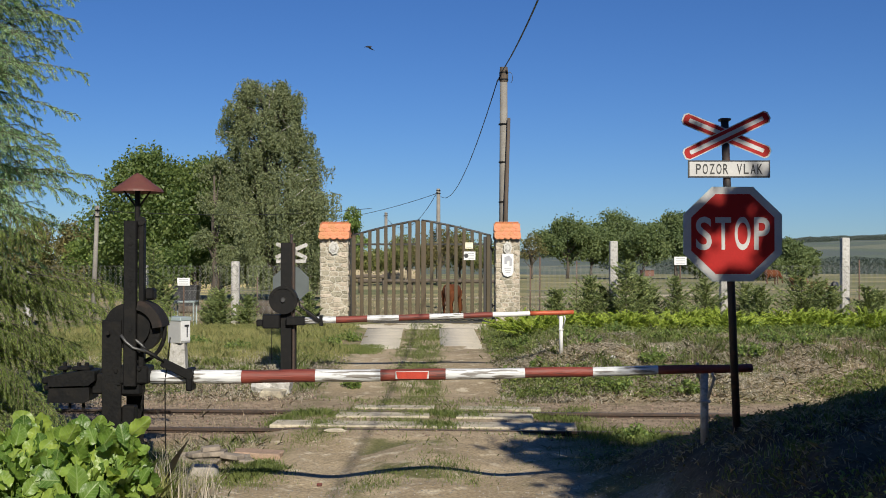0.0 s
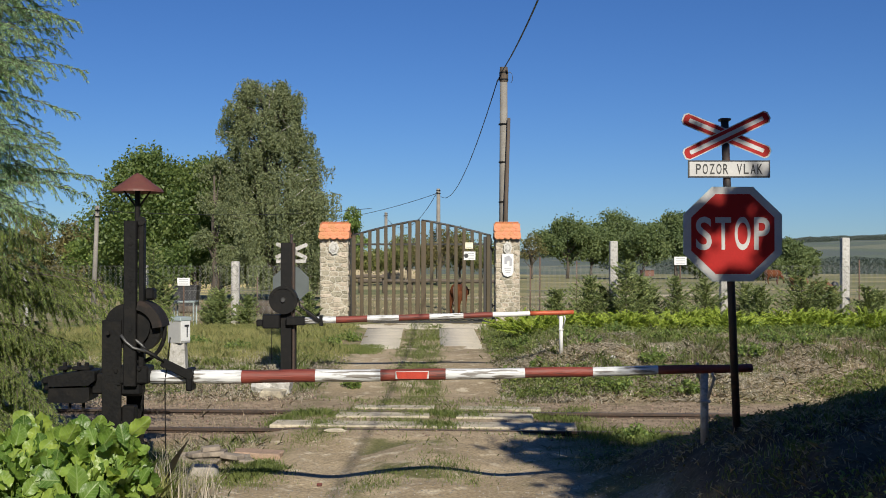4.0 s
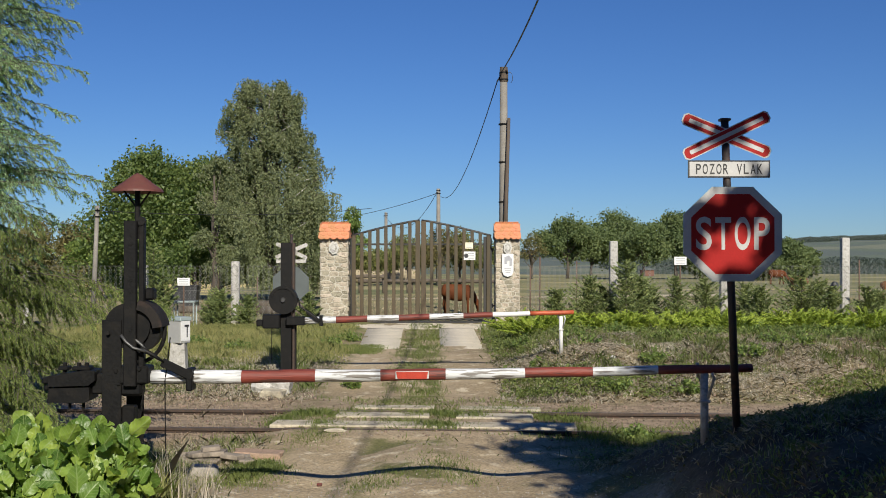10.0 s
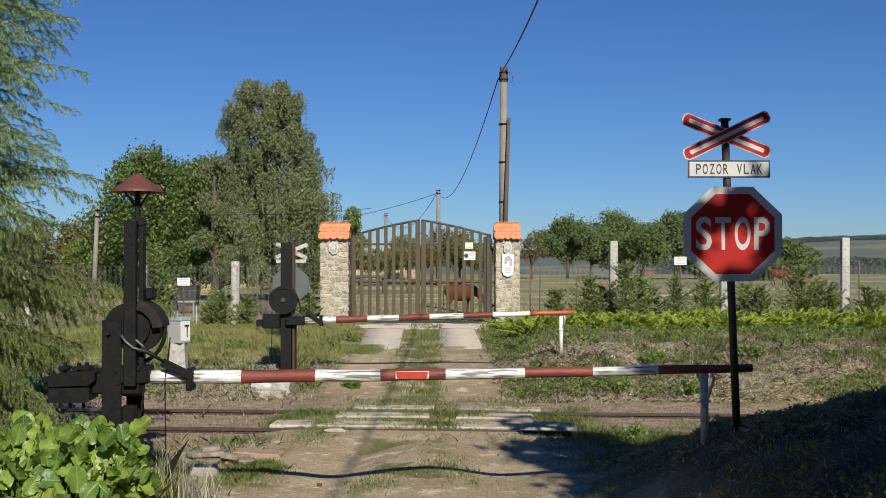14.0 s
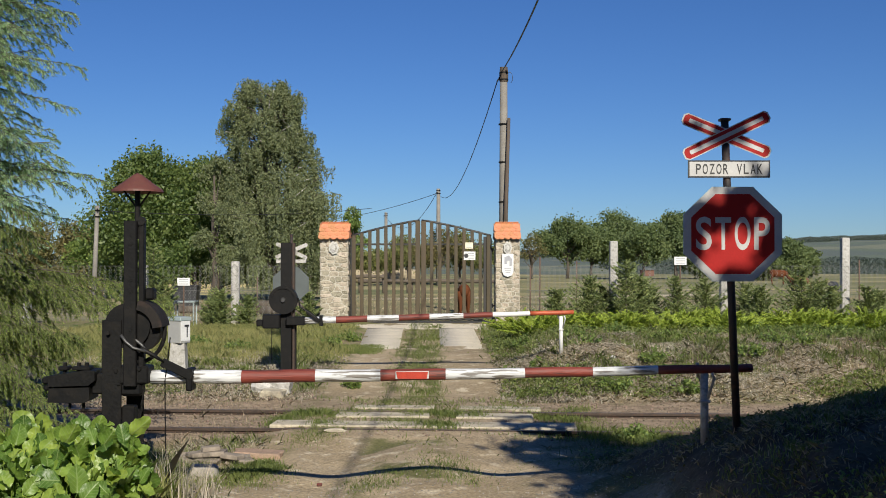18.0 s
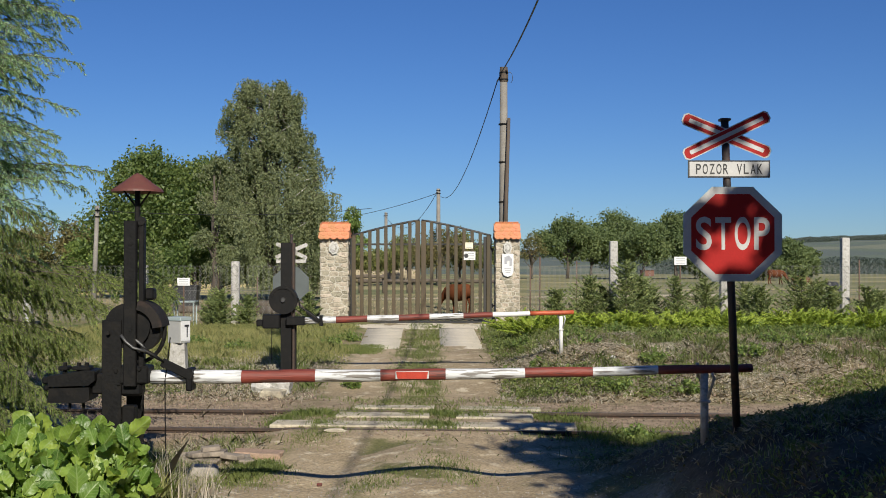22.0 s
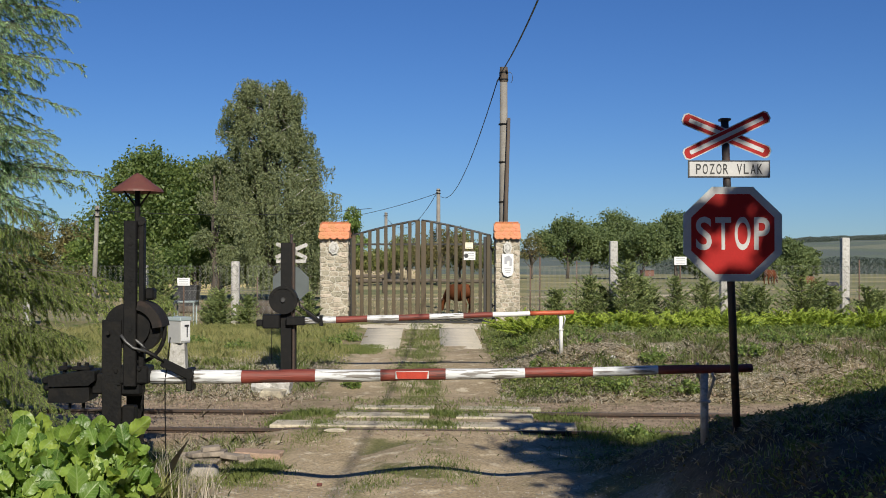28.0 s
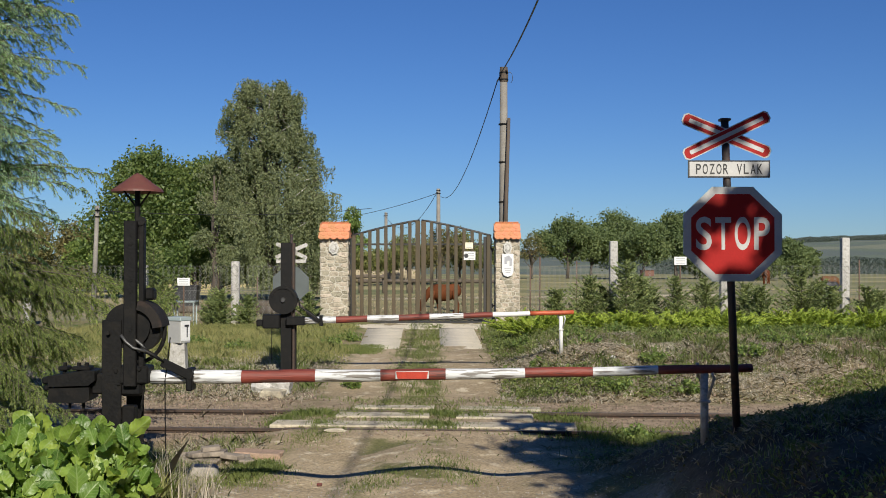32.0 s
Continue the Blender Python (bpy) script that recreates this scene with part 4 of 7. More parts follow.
# solid dark strip in place of the shade below the gate
bm = bmn()
box(bm, (-0.57, GY - 0.06, 0.34), (3.66, 0.10, 0.05), 0.008)
tagged(part("threshold_rail", bm, GATE_DARK), "dark strip standing in for the shade under the gate", "rail")


def notice(parent, x, y, z, w, h, mat, bars, name="notice", dark=False):
    bm = bmn()
    box(bm, (x, y, z), (w, 0.006, h), 0.002)
    pl = part(name, bm, mat, parent)
    if dark:
        bm = bmn()
        tube(bm, [(x - w * 0.3, y - 0.0035, z), (x - w * 0.3, y - 0.0065, z)], h * 0.27, 12)
        part("symbol", bm, INK, pl)
    for k in range(bars):
        bm = bmn()
        box(bm, (x + (0.12 * w if dark else 0), y - 0.0055, z + h * (0.28 - 0.56 * k / max(1, bars - 1))), (w * (0.5 if dark else 0.72), 0.004, h * 0.09))
        part("print_bar", bm, GREY_INK, pl)
    return pl


notice(gr, (830 - 784) / 67.86 - 1.255, -0.045, 1.83 + 34 / 67.86 - 0.365, 0.2, 0.16, PLATE_CREAM, 2)
notice(gr, (831 - 784) / 67.86 - 1.255, -0.045, 1.83 + 16 / 67.86 - 0.365, 0.3, 0.22, PLATE_WHITE, 3, dark=True)


def drive_strip(x0, x1, xa, xb):
    """A concrete wheel strip from the lane up to the gate."""
    n = 24
    ys = np.linspace(19.5, 25.6, n)
    v, f = [], []
    for k, y in enumerate(ys):
        t = k / (n - 1)
        a, b = x0 + (xa - x0) * t, x1 + (xb - x1) * t
        z = float(lane_rise(y)) - 0.02 + 0.042 * min(1.0, t * 5)
        for q, (x, dz) in enumerate(((a, -0.12), (a, 0), (b, 0), (b, -0.12))):
            v.append((x + 0.012 * math.sin(k * 3.1 + q), y, z + dz))
    for k in range(n - 1):
        for q in range(3):
            f.append((4 * k + q, 4 * k + q + 1, 4 * k + q + 5, 4 * k + q + 4))
    me = fast_mesh("drive_strip", v, f, CONCRETE)
    bm = bmesh.new()
    bm.from_mesh(me)
    bmesh.ops.recalc_face_normals(bm, faces=bm.faces)
    bmesh.ops.holes_fill(bm, edges=bm.edges)
    bm.to_mesh(me)
    bm.free()
    ob = new("drive_strip", me)
    tagged(ob, "pale concrete wheel strip leading up to the gate", "paving", "wheel strips of the drive", kind="structure")


bm = bmn()
box(bm, (-0.55, 26.72, 0.263), (3.3, 2.42, 0.10), 0.012)
tagged(part("apron_slab", bm, CONCRETE), "pale concrete apron in front of the gate", "paving", kind="structure")
drive_strip(-1.54, -0.80, -1.80, -0.96)
drive_strip(-0.03, 0.74, -0.10, 0.72)


# ---- poles and cables ----
def pole(x, y, top, r0, r1, label, mat, lean=0.0):
    base = hz(x, y) - 0.05
    root = thing("utility_pole", (x, y, base), label, "utility pole", "poles of the power line")
    h = top - base
    bm = bmn()
    tube(bm, [(0, 0, 0), (lean * 0.5, 0, h * 0.5), (lean, 0, h)], [r0, (r0 + r1) / 2, r1], 14)
    part("shaft", bm, mat, root, rounded=True)
    for z in (h - 0.15, h - 0.34):
        bm = bmn()
        tube(bm, [(lean, 0, z - 0.025), (lean, 0, z + 0.025)], r1 * 1.25, 14)
        part("clamp_band", bm, IRON, root)
    bm = bmn()
    tube(bm, [(lean - r1, -0.02, h - 0.25), (lean - r1 - 0.09, -0.05, h - 0.40)], 0.02, 8)
    part("cable_hook", bm, IRON, root)
    bm = bmn()
    tube(bm, [(lean + r1 * 0.5, -0.1, h - 0.1), (lean + r1 * 0.9, -0.16, h - 0.16)], 0.02, 8)
    part("cable_hook", bm, IRON, root)
    return root, h


P1, P1H = pole(1.66, 29.6, 7.28, 0.135, 0.10, "tall grey concrete power pole with a timber brace", POLE_CONC, 0.02)
bm = bmn()
tube(bm, [(0.0, -0.22, 0.0), (0.06, -0.20, 3.0), (0.15, -0.17, 5.6)], [0.065, 0.06, 0.042], 12)
part("timber_brace", bm, TIMBER, P1, "dark timber brace pole", True)
bm = bmn()
tube(bm, [(0.02, 0, P1H - 0.40), (0.02, 0, P1H - 0.2), (0.02, 0, P1H + 0.01)], [0.115, 0.125, 0.105], 12)
part("pole_head", bm, TIMBER, P1, "dark head fitting")
for z in (1.9, 3.3, 4.4, 5.45):
    bm = bmn()
    tube(bm, [(0.01, 0, z - 0.02), (0.01, 0, z + 0.02)], 0.135, 14)
    part("clamp_band", bm, IRON, P1)
bm = bmn()
tube(bm, [(0.16 + 0.1 * math.cos(t), -0.1, P1H - 0.3 + 0.16 * math.sin(t)) for t in (radians(a) for a in range(-60, 200, 20))], 0.008, 5)
part("loose_wire", bm, CABLE, P1)
pole(-0.33, 77, 7.3, 0.17, 0.13, "far grey concrete power pole", POLE_CONC)
pole(-5.95, 112, 7.3, 0.2, 0.15, "far grey concrete power pole", POLE_CONC)
pole(-10.75, 33, 3.65, 0.085, 0.06, "short leaning grey concrete pole at the pasture fence", POLE_CONC, 0.12)


def cable(a, b, drop, r, label):
    bm = bmn()
    tube(bm, sag(a, b, drop), r, 6)
    ob = part("overhead_cable", bm, CABLE, rounded=True)
    tagged(ob, label, "cable", "cables of the power line")


cable((1.62, 29.45, 7.15), (1.76, -9.0, 7.4), 0.95, 0.018, "black overhead cable above the lane")
cable((1.50, 29.5, 6.90), (-0.40, 76.9, 7.05), 1.5, 0.015, "black sagging overhead cable behind the gate")
cable((-0.45, 77, 7.0), (-6.05, 111.9, 7.0), 1.9, 0.02, "thin sagging overhead cable")
cable((-0.45, 77, 6.95), (-9.5, 100, 6.2), 0.2, 0.02, "thin overhead cable in the distance")
cable((-9.5, 100, 6.2), (-36, 150, 6.0), 0.6, 0.02, "thin overhead cable in the distance")
cable((-10.65, 33, 3.5), (-3.0, 45.0, 4.2), 0.2, 0.012, "thin overhead cable at the pasture")


# ---- pasture fence ----
def fence_post(x, y, top, w, label):
    base = hz(x, y) - 0.05
    bm = bmn()
    h = top - base
    box(bm, (0, 0, h / 2), (w, w, h), 0.018)
    ob = part("fence_post", bm, CONCRETE_PALE)
    ob.matrix_basis = pose(x, y, base, 0, random.uniform(-0.6, 0.6), random.uniform(-3, 3))
    tagged(ob, label, "fence post", "posts of the pasture fence")


FY = 26.5
for px, ty in ((50, 480), (255, 470), (417, 463), (1085, 427), (1281, 497), (1494, 421)):
    s = 1900 / FY
    fence_post((px - 784) / s, FY, 1.83 + (469 - ty) / s, 0.19 if px != 1281 else 0.2, "pale weathered concrete fence post with wire netting")
for px, ty, by in ((938, 470, 560), (955, 455, 550), (1020, 462, 550), (1520, 460, 520), (455, 490, 560)):
    y = 30.5
    s = 1900 / y
    x = (px - 784) / s
    bm = bmn()
    base = hz(x, y) - 0.05
    tube(bm, [(0, 0, 0), (0.01, 0, 1.83 + (469 - ty) / s - base)], 0.019, 8)
    ob = part("fence_stake", bm, RUST, rounded=True)
    ob.matrix_basis = pose(x, y, base)
    tagged(ob, "thin rusty steel fence stake in the pasture", "fence stake", "stakes of the pasture fence")


def netting(x0, x1, z1):
    """Diamond wire netting between the posts, woven of thin flat wires."""
    step, r = 0.13, 0.0030
    v, f = [], []
    n = int((x1 - x0) / step)
    rise = 0.09
    rows = int(1.35 / rise)
    for k in range(n):
        for side in (0, 1):
            for j in range(rows):
                u0 = (j + side) % 2
                xa, xb = x0 + (k + 0.5 * u0) * step, x0 + (k + 0.5 * (1 - u0)) * step
                zb = 0.45 + j * rise
                za = zb + rise
                i = len(v)
                v += [(xa - r, FY - 0.11, zb), (xa + r, FY - 0.11, zb), (xb + r, FY - 0.11, za), (xb - r, FY - 0.11, za)]
                f.append((i, i + 1, i + 2, i + 3))
    ob = new("wire_netting", fast_mesh("wire_netting", v, f, WIRE))
    tagged(ob, "grey diamond wire netting along the pasture fence", "netting", kind="stuff")
    for z in (0.5, 1.2, z1):
        bm = bmn()
        tube(bm, [(x0, FY - 0.12, z), (x1, FY - 0.12, z)], 0.0035, 5)
        w = part("straining_wire", bm, WIRE)
        tagged(w, "thin galvanised straining wire of the netting fence", "wire", "straining wires of the fence")


netting(-11.2, -3.2, 1.8)
netting(2.06, 11.2, 1.8)


def small_board(px, py, y, w, h, label):
    s = 1900 / y
    x, z = (px - 784) / s, 1.83 + (469 - py) / s
    base = hz(x, y) - 0.05
    root = thing("notice_board", (x, y, base), label, "sign", "notices on the pasture fence")
    bm = bmn()
    tube(bm, [(0, 0.02, 0), (0, 0.02, z - base + h / 2)], 0.018, 8)
    part("stake", bm, RUST, root)
    notice(root, 0, -0.01, z - base, w, h, PLATE_WHITE, 3, "board")


small_board(325, 499, 26.2, 0.31, 0.19, "small white notice with grey print on a stake")
small_board(1204, 462, 26.2, 0.30, 0.20, "small white notice with grey print on a stake")

# timber rails of the paddock behind
for x0, x1, y, z in ((-22, -9.6, 60, 0.9), (-8.6, -3.0, 56, 0.85), (-4.6, 3.8, 58, 0.62)):
    n = 3
    for k in range(n):
        a, b = x0 + (x1 - x0) * k / n, x0 + (x1 - x0) * (k + 1) / n
        bm = bmn()
        g0, g1 = hz(a, y), hz(b, y)
        tube(bm, [(a, y, g0 + z), ((a + b) / 2, y, (g0 + g1) / 2 + z + random.uniform(-.06, .06)), (b, y, g1 + z)], [0.11, 0.10, 0.085], 8)
        lo = part("paddock_log", bm, LOG, rounded=True)
        tagged(lo, "grey weathered log rail of the paddock", "log rail", "log rails of the paddock")
        for q in (a + 0.1, b - 0.1):
            bm = bmn()
            gq = hz(q, y)
            tube(bm, [(q, y + 0.17, gq - 0.1), (q, y + 0.17, gq + z + 0.15)], 0.08, 8)
            lo = part("paddock_post", bm, LOG, rounded=True)
            tagged(lo, "short weathered timber post of the paddock", "post", "posts of the paddock")


# ---- track telephone box on its concrete post ----
def phone_box():
    x, y = -3.93, 16.0
    base = hz(x, y) - 0.05
    s = 1900 / y
    root = thing("telephone_box", (x, y, base), "grey track telephone box on a concrete post", "telephone box", "", 0)
    z0, z1 = 1.83 - (607 - 469) / s - base, 1.83 - (566 - 469) / s - base
    bm = bmn()
    prism(bm, [(-0.155, 0), (-0.10, z0), (0.10, z0), (0.13, 0)], -0.09, 0.09)
    part("post", bm, CONCRETE_PALE, root)
    rz = Matrix.Rotation(radians(-30), 4, "Z")
    bm = bmn()
    box(bm, (0, 0, (z0 + z1) / 2), (0.25, 0.21, z1 - z0), 0.008, rz)
    bx = part("case", bm, surface("grey_case", (0.33, 0.33, 0.315), (0.29, 0.29, 0.28), 5, 0.6, 0.1, grain=0.2), root)
    bm = bmn()
    box(bm, (0, 0, z1 + 0.015), (0.28, 0.24, 0.06), 0.008, rz)
    part("lid", bm, SIGN_BACK, root)
    bm = bmn()
    box(bm, rz @ Vector((0.129, 0, (z0 + z1) / 2 + 0.01)), (0.006, 0.19, z1 - z0 - 0.05), 0.002, rz)
    pl = part("door", bm, PLATE_WHITE, root, "white door with a dark sign bar")
    for dy, dz, w, h in ((0.02, 0.075, 0.09, 0.03), (0.03, -0.01, 0.022, 0.17)):
        bm = bmn()
        box(bm, rz @ Vector((0.134, dy, (z0 + z1) / 2 + 0.01 + dz)), (0.003, w, h), 0, rz)
        part("sign_bar", bm, INK, pl)


phone_box()


# ---- small stones and slabs by the lane ----
def lump(name, x, y, s, mat, label, cat, rz=0, sink=0.3):
    bm = bmn()
    if name == "rock":
        bmesh.ops.create_icosphere(bm, subdivisions=2, radius=0.5)
        sd = random.uniform(0, 50)
        for v in bm.verts:
            q = 1 + 0.35 * noise.noise(v.co * 3 + Vector((sd, 0, 0))) + 0.12 * noise.noise(v.co * 9 + Vector((0, sd, 0)))
            v.co = Vector((v.co.x * s[0], v.co.y * s[1], v.co.z * s[2])) * q
    else:
        box(bm, (0, 0, 0), s, min(s) * 0.18)
        bmesh.ops.subdivide_edges(bm, edges=bm.edges[:], cuts=2, use_grid_fill=True)
        for v in bm.verts:
            v.co += 0.07 * Vector((noise.noise(v.co * 9) * s[0] ** 0.5, noise.noise(v.co * 9 + Vector((7, 0, 0))) * s[1] ** 0.5, noise.noise(v.co * 8 + Vector((0, 9, 0))) * s[2]))
    ob = part(name, bm, mat)
    ob.matrix_basis = pose(x, y, hz(x, y) + s[2] * (0.5 - sink), random.uniform(-4, 4), random.uniform(-4, 4), rz)
    tagged(ob, label, cat, cat + "s by the lane")


lump("foundation_block", -2.36, 14.9, (0.50, 0.4, 0.26), CONCRETE_PALE, "whitewashed stone foundation block by the track", "stone block", 3, 0.1)
lump("foundation_block", -2.3, 14.5, (0.34, 0.24, 0.12), SLAB, "dusty stone block by the track", "stone block", -4, 0.1)
lump("kerb_stone", -2.06, 9.3, (0.27, 0.16, 0.15), PEBBLE, "grey concrete kerb stone lying by the lane", "kerb stone", 6)
lump("brick_slab", -1.76, 10.25, (0.44, 0.24, 0.07), surface("brick_red_slab", (0.33, 0.225, 0.16), (0.27, 0.19, 0.135), 5, 0.9, 0.4), "dusty reddish slab lying by the lane", "slab", 4, 0.2)
surface("dark_rock", (0.30, 0.25, 0.20), (0.15, 0.125, 0.10), 7, 0.9, 0.8, 0, 20)
for k, (dx, dy, w, d, z) in enumerate(((0, 0, 0.30, 0.22, 0.02), (0.26, 0.05, 0.26, 0.2, 0.015), (-0.2, 0.08, 0.24, 0.2, 0.02), (0.05, 0.04, 0.24, 0.18, 0.07), (-0.12, 0.02, 0.2, 0.15, 0.068), (0.22, -0.06, 0.18, 0.13, 0.06), (0.0, 0.06, 0.16, 0.12, 0.11), (0.36, -0.1, 0.12, 0.1, 0.02))):
    lump("stone_piece", -2.16 + dx, 9.95 + dy, (w, d, 0.042), bpy.data.materials["dark_rock"], "flat broken stone piece in a low pile by the lane", "stone piece", 37 * k - 20, -z / 0.042 + 0.3)
lump("rock", -2.42, 10.1, (0.22, 0.16, 0.11), bpy.data.materials["dark_rock"], "dark rough stone by the lane", "rock", 50)
lump("rock", -1.15, 11.45, (0.26, 0.12, 0.05), SLAB, "pale flat stone in the lane", "rock", 5, 0.2)
lump("brick_piece", -1.05, 9.15, (0.04, 0.03, 0.03), RED_WORN, "small red brick piece in the lane", "brick piece", 15, 0.2)
for x, y, s in ((2.9, 16.4, 0.16), (3.6, 16.9, 0.14), (2.5, 15.8, 0.12), (4.6, 18.9, 0.2)):
    lump("rock", x, y, (s, s * 0.7, s * 0.45), EMBLEM, "pale stone on the weedy bank", "rock", random.uniform(0, 90))


# ---- feed trough and low stand behind the netting, logs by the gate ----
def trough():
    x, y = -9.54, 40.0
    base = hz(x, y)
    root = thing("feed_trough", (x, y, base), "black plastic feed trough on the pasture", "trough")
    bm = bmn()
    prism(bm, [(-0.44, 0.76), (0.44, 0.76), (0.38, -0.03), (-0.38, -0.03)], -0.3, 0.3)
    part("tub", bm, INK, root)
    bm = bmn()
    for a, b, w, d in ((0, -0.29, 0.96, 0.06), (0, 0.29, 0.96, 0.06), (-0.45, 0, 0.06, 0.6), (0.45, 0, 0.06, 0.6)):
        box(bm, (a, b, 0.785), (w, d, 0.06), 0.01)
    part("rim", bm, INK, root)


def low_stand():
    x, y = -6.45, 26.9
    base = hz(x, y)
    root = thing("low_stand", (x, y, base), "grey metal low stand behind the netting", "stand")
    bm = bmn()
    box(bm, (0, 0, 0.62), (0.56, 0.4, 0.04), 0.006)
    part("top", bm, SIGN_BACK, root)
    for a in (-0.24, 0.24):
        for b in (-0.16, 0.16):
            bm = bmn()
            tube(bm, [(a, b, -0.02), (a, b, 0.61)], 0.02, 8)
            part("leg", bm, SIGN_BACK, root)


def shelter():
    x, y = 28.1, 148.0
    base = hz(x, y) - 0.1
    root = thing("field_shelter", (x, y, base), "low brick-red field shelter among the far trees", "shelter")
    bm = bmn()
    box(bm, (0, 0, 0.5), (1.7, 1.4, 1.0), 0.03)
    part("wall", bm, surface("brick_red_boards", (0.17, 0.085, 0.06), (0.14, 0.07, 0.05), 2, 0.85, 0.3), root)
    bm = bmn()
    prism(bm, [(-1.0, 1.0), (1.0, 1.0), (1.0, 1.06), (0, 1.35), (-1.0, 1.06)], -0.85, 0.85)
    part("roof", bm, SIGN_DULL, root, "dull grey sheet roof")


trough()
low_stand()
shelter()
for x, y, l, r, rz in ((-5.0, 33.0, 1.3, 0.14, 4), (-4.9, 32.8, 1.1, 0.12, -6), (-3.6, 31.5, 0.9, 0.16, 3), (-7.6, 34.0, 1.5, 0.13, 8), (-5.6, 38.0, 2.2, 0.16, 2), (-9.6, 36, 1.8, 0.15, -3)):
    bm = bmn()
    tube(bm, [(-l / 2, 0, 0), (0, 0, 0.02), (l / 2, 0, 0)], [r, r * 0.95, r * 0.85], 10)
    ob = part("fallen_log", bm, LOG, rounded=True)
    ob.matrix_basis = pose(x, y, hz(x, y) + r * 0.8, 0, 0, rz)
    tagged(ob, "dark weathered log lying in the pasture", "log", "logs lying in the pasture")

# ---- long straw heap in the pasture ----
def straw_heap():
    x0, x1, y = -10.5, -2.2, 90.0
    base = hz((x0 + x1) / 2, y) - 0.1
    bm = bmn()
    pts = [(x0 + (x1 - x0) * t / 14, y + 0.15 * math.sin(t * 1.7), base + 0.68 + 0.04 * math.sin(t * 2.3)) for t in range(15)]
    tube(bm, pts, [0.45] + [0.62 + 0.04 * math.sin(t * 3.1) for t in range(13)] + [0.5], 14)
    for v in bm.verts:
        v.co += 0.06 * noise.noise_vector(v.co * 2.2)
        v.co.z = max(v.co.z, base)
    ob = part("straw_heap", bm, surface("baled_straw", (0.38, 0.32, 0.22), (0.30, 0.245, 0.16), 3, 0.95, 0.8, 0, 18, stretch=(0.4, 2, 3)), rounded=True)
    tagged(ob, "long low heap of dry straw in the pasture", "straw heap")


straw_heap()

# ---- plants ----
def leaf_cloud(name, centres, size, mat, parent=None, droop=0.0, aspect=0.55, seed=1, along=None, stray=0.35):
    """Many small pointed leaves, one at each centre; they point along the given directions, or at random."""
    r = np.random.default_rng(seed)
    n = len(centres)
    d = r.normal(size=(n, 3))
    if along is not None:
        d = np.asarray(along) + d * stray
    d[:, 2] -= droop
    d /= np.linalg.norm(d, axis=1)[:, None] + 1e-9
    e = np.cross(d, r.normal(size=(n, 3)))
    e /= np.linalg.norm(e, axis=1)[:, None] + 1e-9
    s = size * r.uniform(0.6, 1.35, (n, 1))
    c = np.asarray(centres)
    v = np.stack([c - d * s * 0.5, c + e * s * aspect * 0.5, c + d * s * 0.5, c - e * s * aspect * 0.5], 1).reshape(-1, 3)
    f = np.arange(4 * n).reshape(-1, 4)
    return part(name, fast_mesh(name, v, f, mat), mat, parent)


def limbs(bm, base, tips, r0, r, wiggle=0.25):
    for t in tips:
        b, t = Vector(base), Vector(t)
        m = b.lerp(t, 0.5) + Vector((r.uniform(-1, 1), r.uniform(-1, 1), r.uniform(-0.5, 1))) * wiggle
        tube(bm, [b, b.lerp(m, 0.5) + Vector((0, 0, 0.05)), m, t], [r0, r0 * 0.75, r0 * 0.5, r0 * 0.2], 6)


def broad_tree(x, y, top, width, label, leaf=None, n=9000, trunk_h=0.25, seed=1, size=0.16, lobes=14, bare=0.0, group="trees round the pasture", bottom=None, keep=None):
    """A broad tree: trunk, limbs, and a crown of clumps with gaps."""
    r = random.Random(seed)
    g = np.random.default_rng(seed)
    base = hz(x, y) - 0.05
    root = thing("tree", (x, y, base), label, "tree", group)
    h = top - base
    th = h * trunk_h
    lo = th * 0.7 if bottom is None else bottom
    cents = []
    for k in range(lobes):
        a, q = r.uniform(0, 2 * math.pi), r.random() ** 0.5
        zz = (k + r.random()) / lobes
        env = math.sin(math.pi * (0.16 + 0.74 * zz)) ** 0.6
        rad = width * 0.20 * r.uniform(0.7, 1.25)
        reach = max(0.1, width * 0.54 * env - rad * 0.8)
        cents.append((Vector((math.cos(a) * q * reach, math.sin(a) * q * reach, lo + rad * 0.6 + (h - lo - rad * 1.45) * zz)), rad))
    bm = bmn()
    tube(bm, [(0, 0, 0), (r.uniform(-.1, .1), 0, th * 0.6), (r.uniform(-.15, .15), 0, th * 1.2), (0, 0, h * 0.8)], [h * 0.03, h * 0.024, h * 0.019, h * 0.006], 9)
    part("trunk", bm, BARK, root, rounded=True)
    for c, rad in cents:
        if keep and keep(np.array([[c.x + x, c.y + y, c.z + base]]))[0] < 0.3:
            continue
        bm = bmn()
        limbs(bm, (0, 0, min(th * r.uniform(0.8, 1.3), c.z * 0.9)), [c], h * 0.011, r, width * 0.05)
        part("limb", bm, BARK, root, rounded=True)
    tot = sum(q ** 2 for _, q in cents)
    pts = []
    for c, rad in cents:
        m = int(n * rad ** 2 / tot)
        k = max(6, int(26 * (1 - bare)))
        sub = g.normal(size=(k, 3))
        sub /= np.linalg.norm(sub, axis=1)[:, None]
        sub = np.array(c) + sub * rad * g.uniform(0.55, 1.0, (k, 1)) * np.array([1, 1, 0.8])
        pick = sub[g.integers(0, k, m)]
        pts.append(pick + g.normal(size=(m, 3)) * rad * 0.2)
    pts = np.concatenate(pts)
    # keep thins the crown where sun has to get through
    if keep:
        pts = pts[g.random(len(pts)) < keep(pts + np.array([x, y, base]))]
    leaf_cloud("crown", pts, size, leaf or LEAF, root, 0.3, 0.6, seed)
    return root


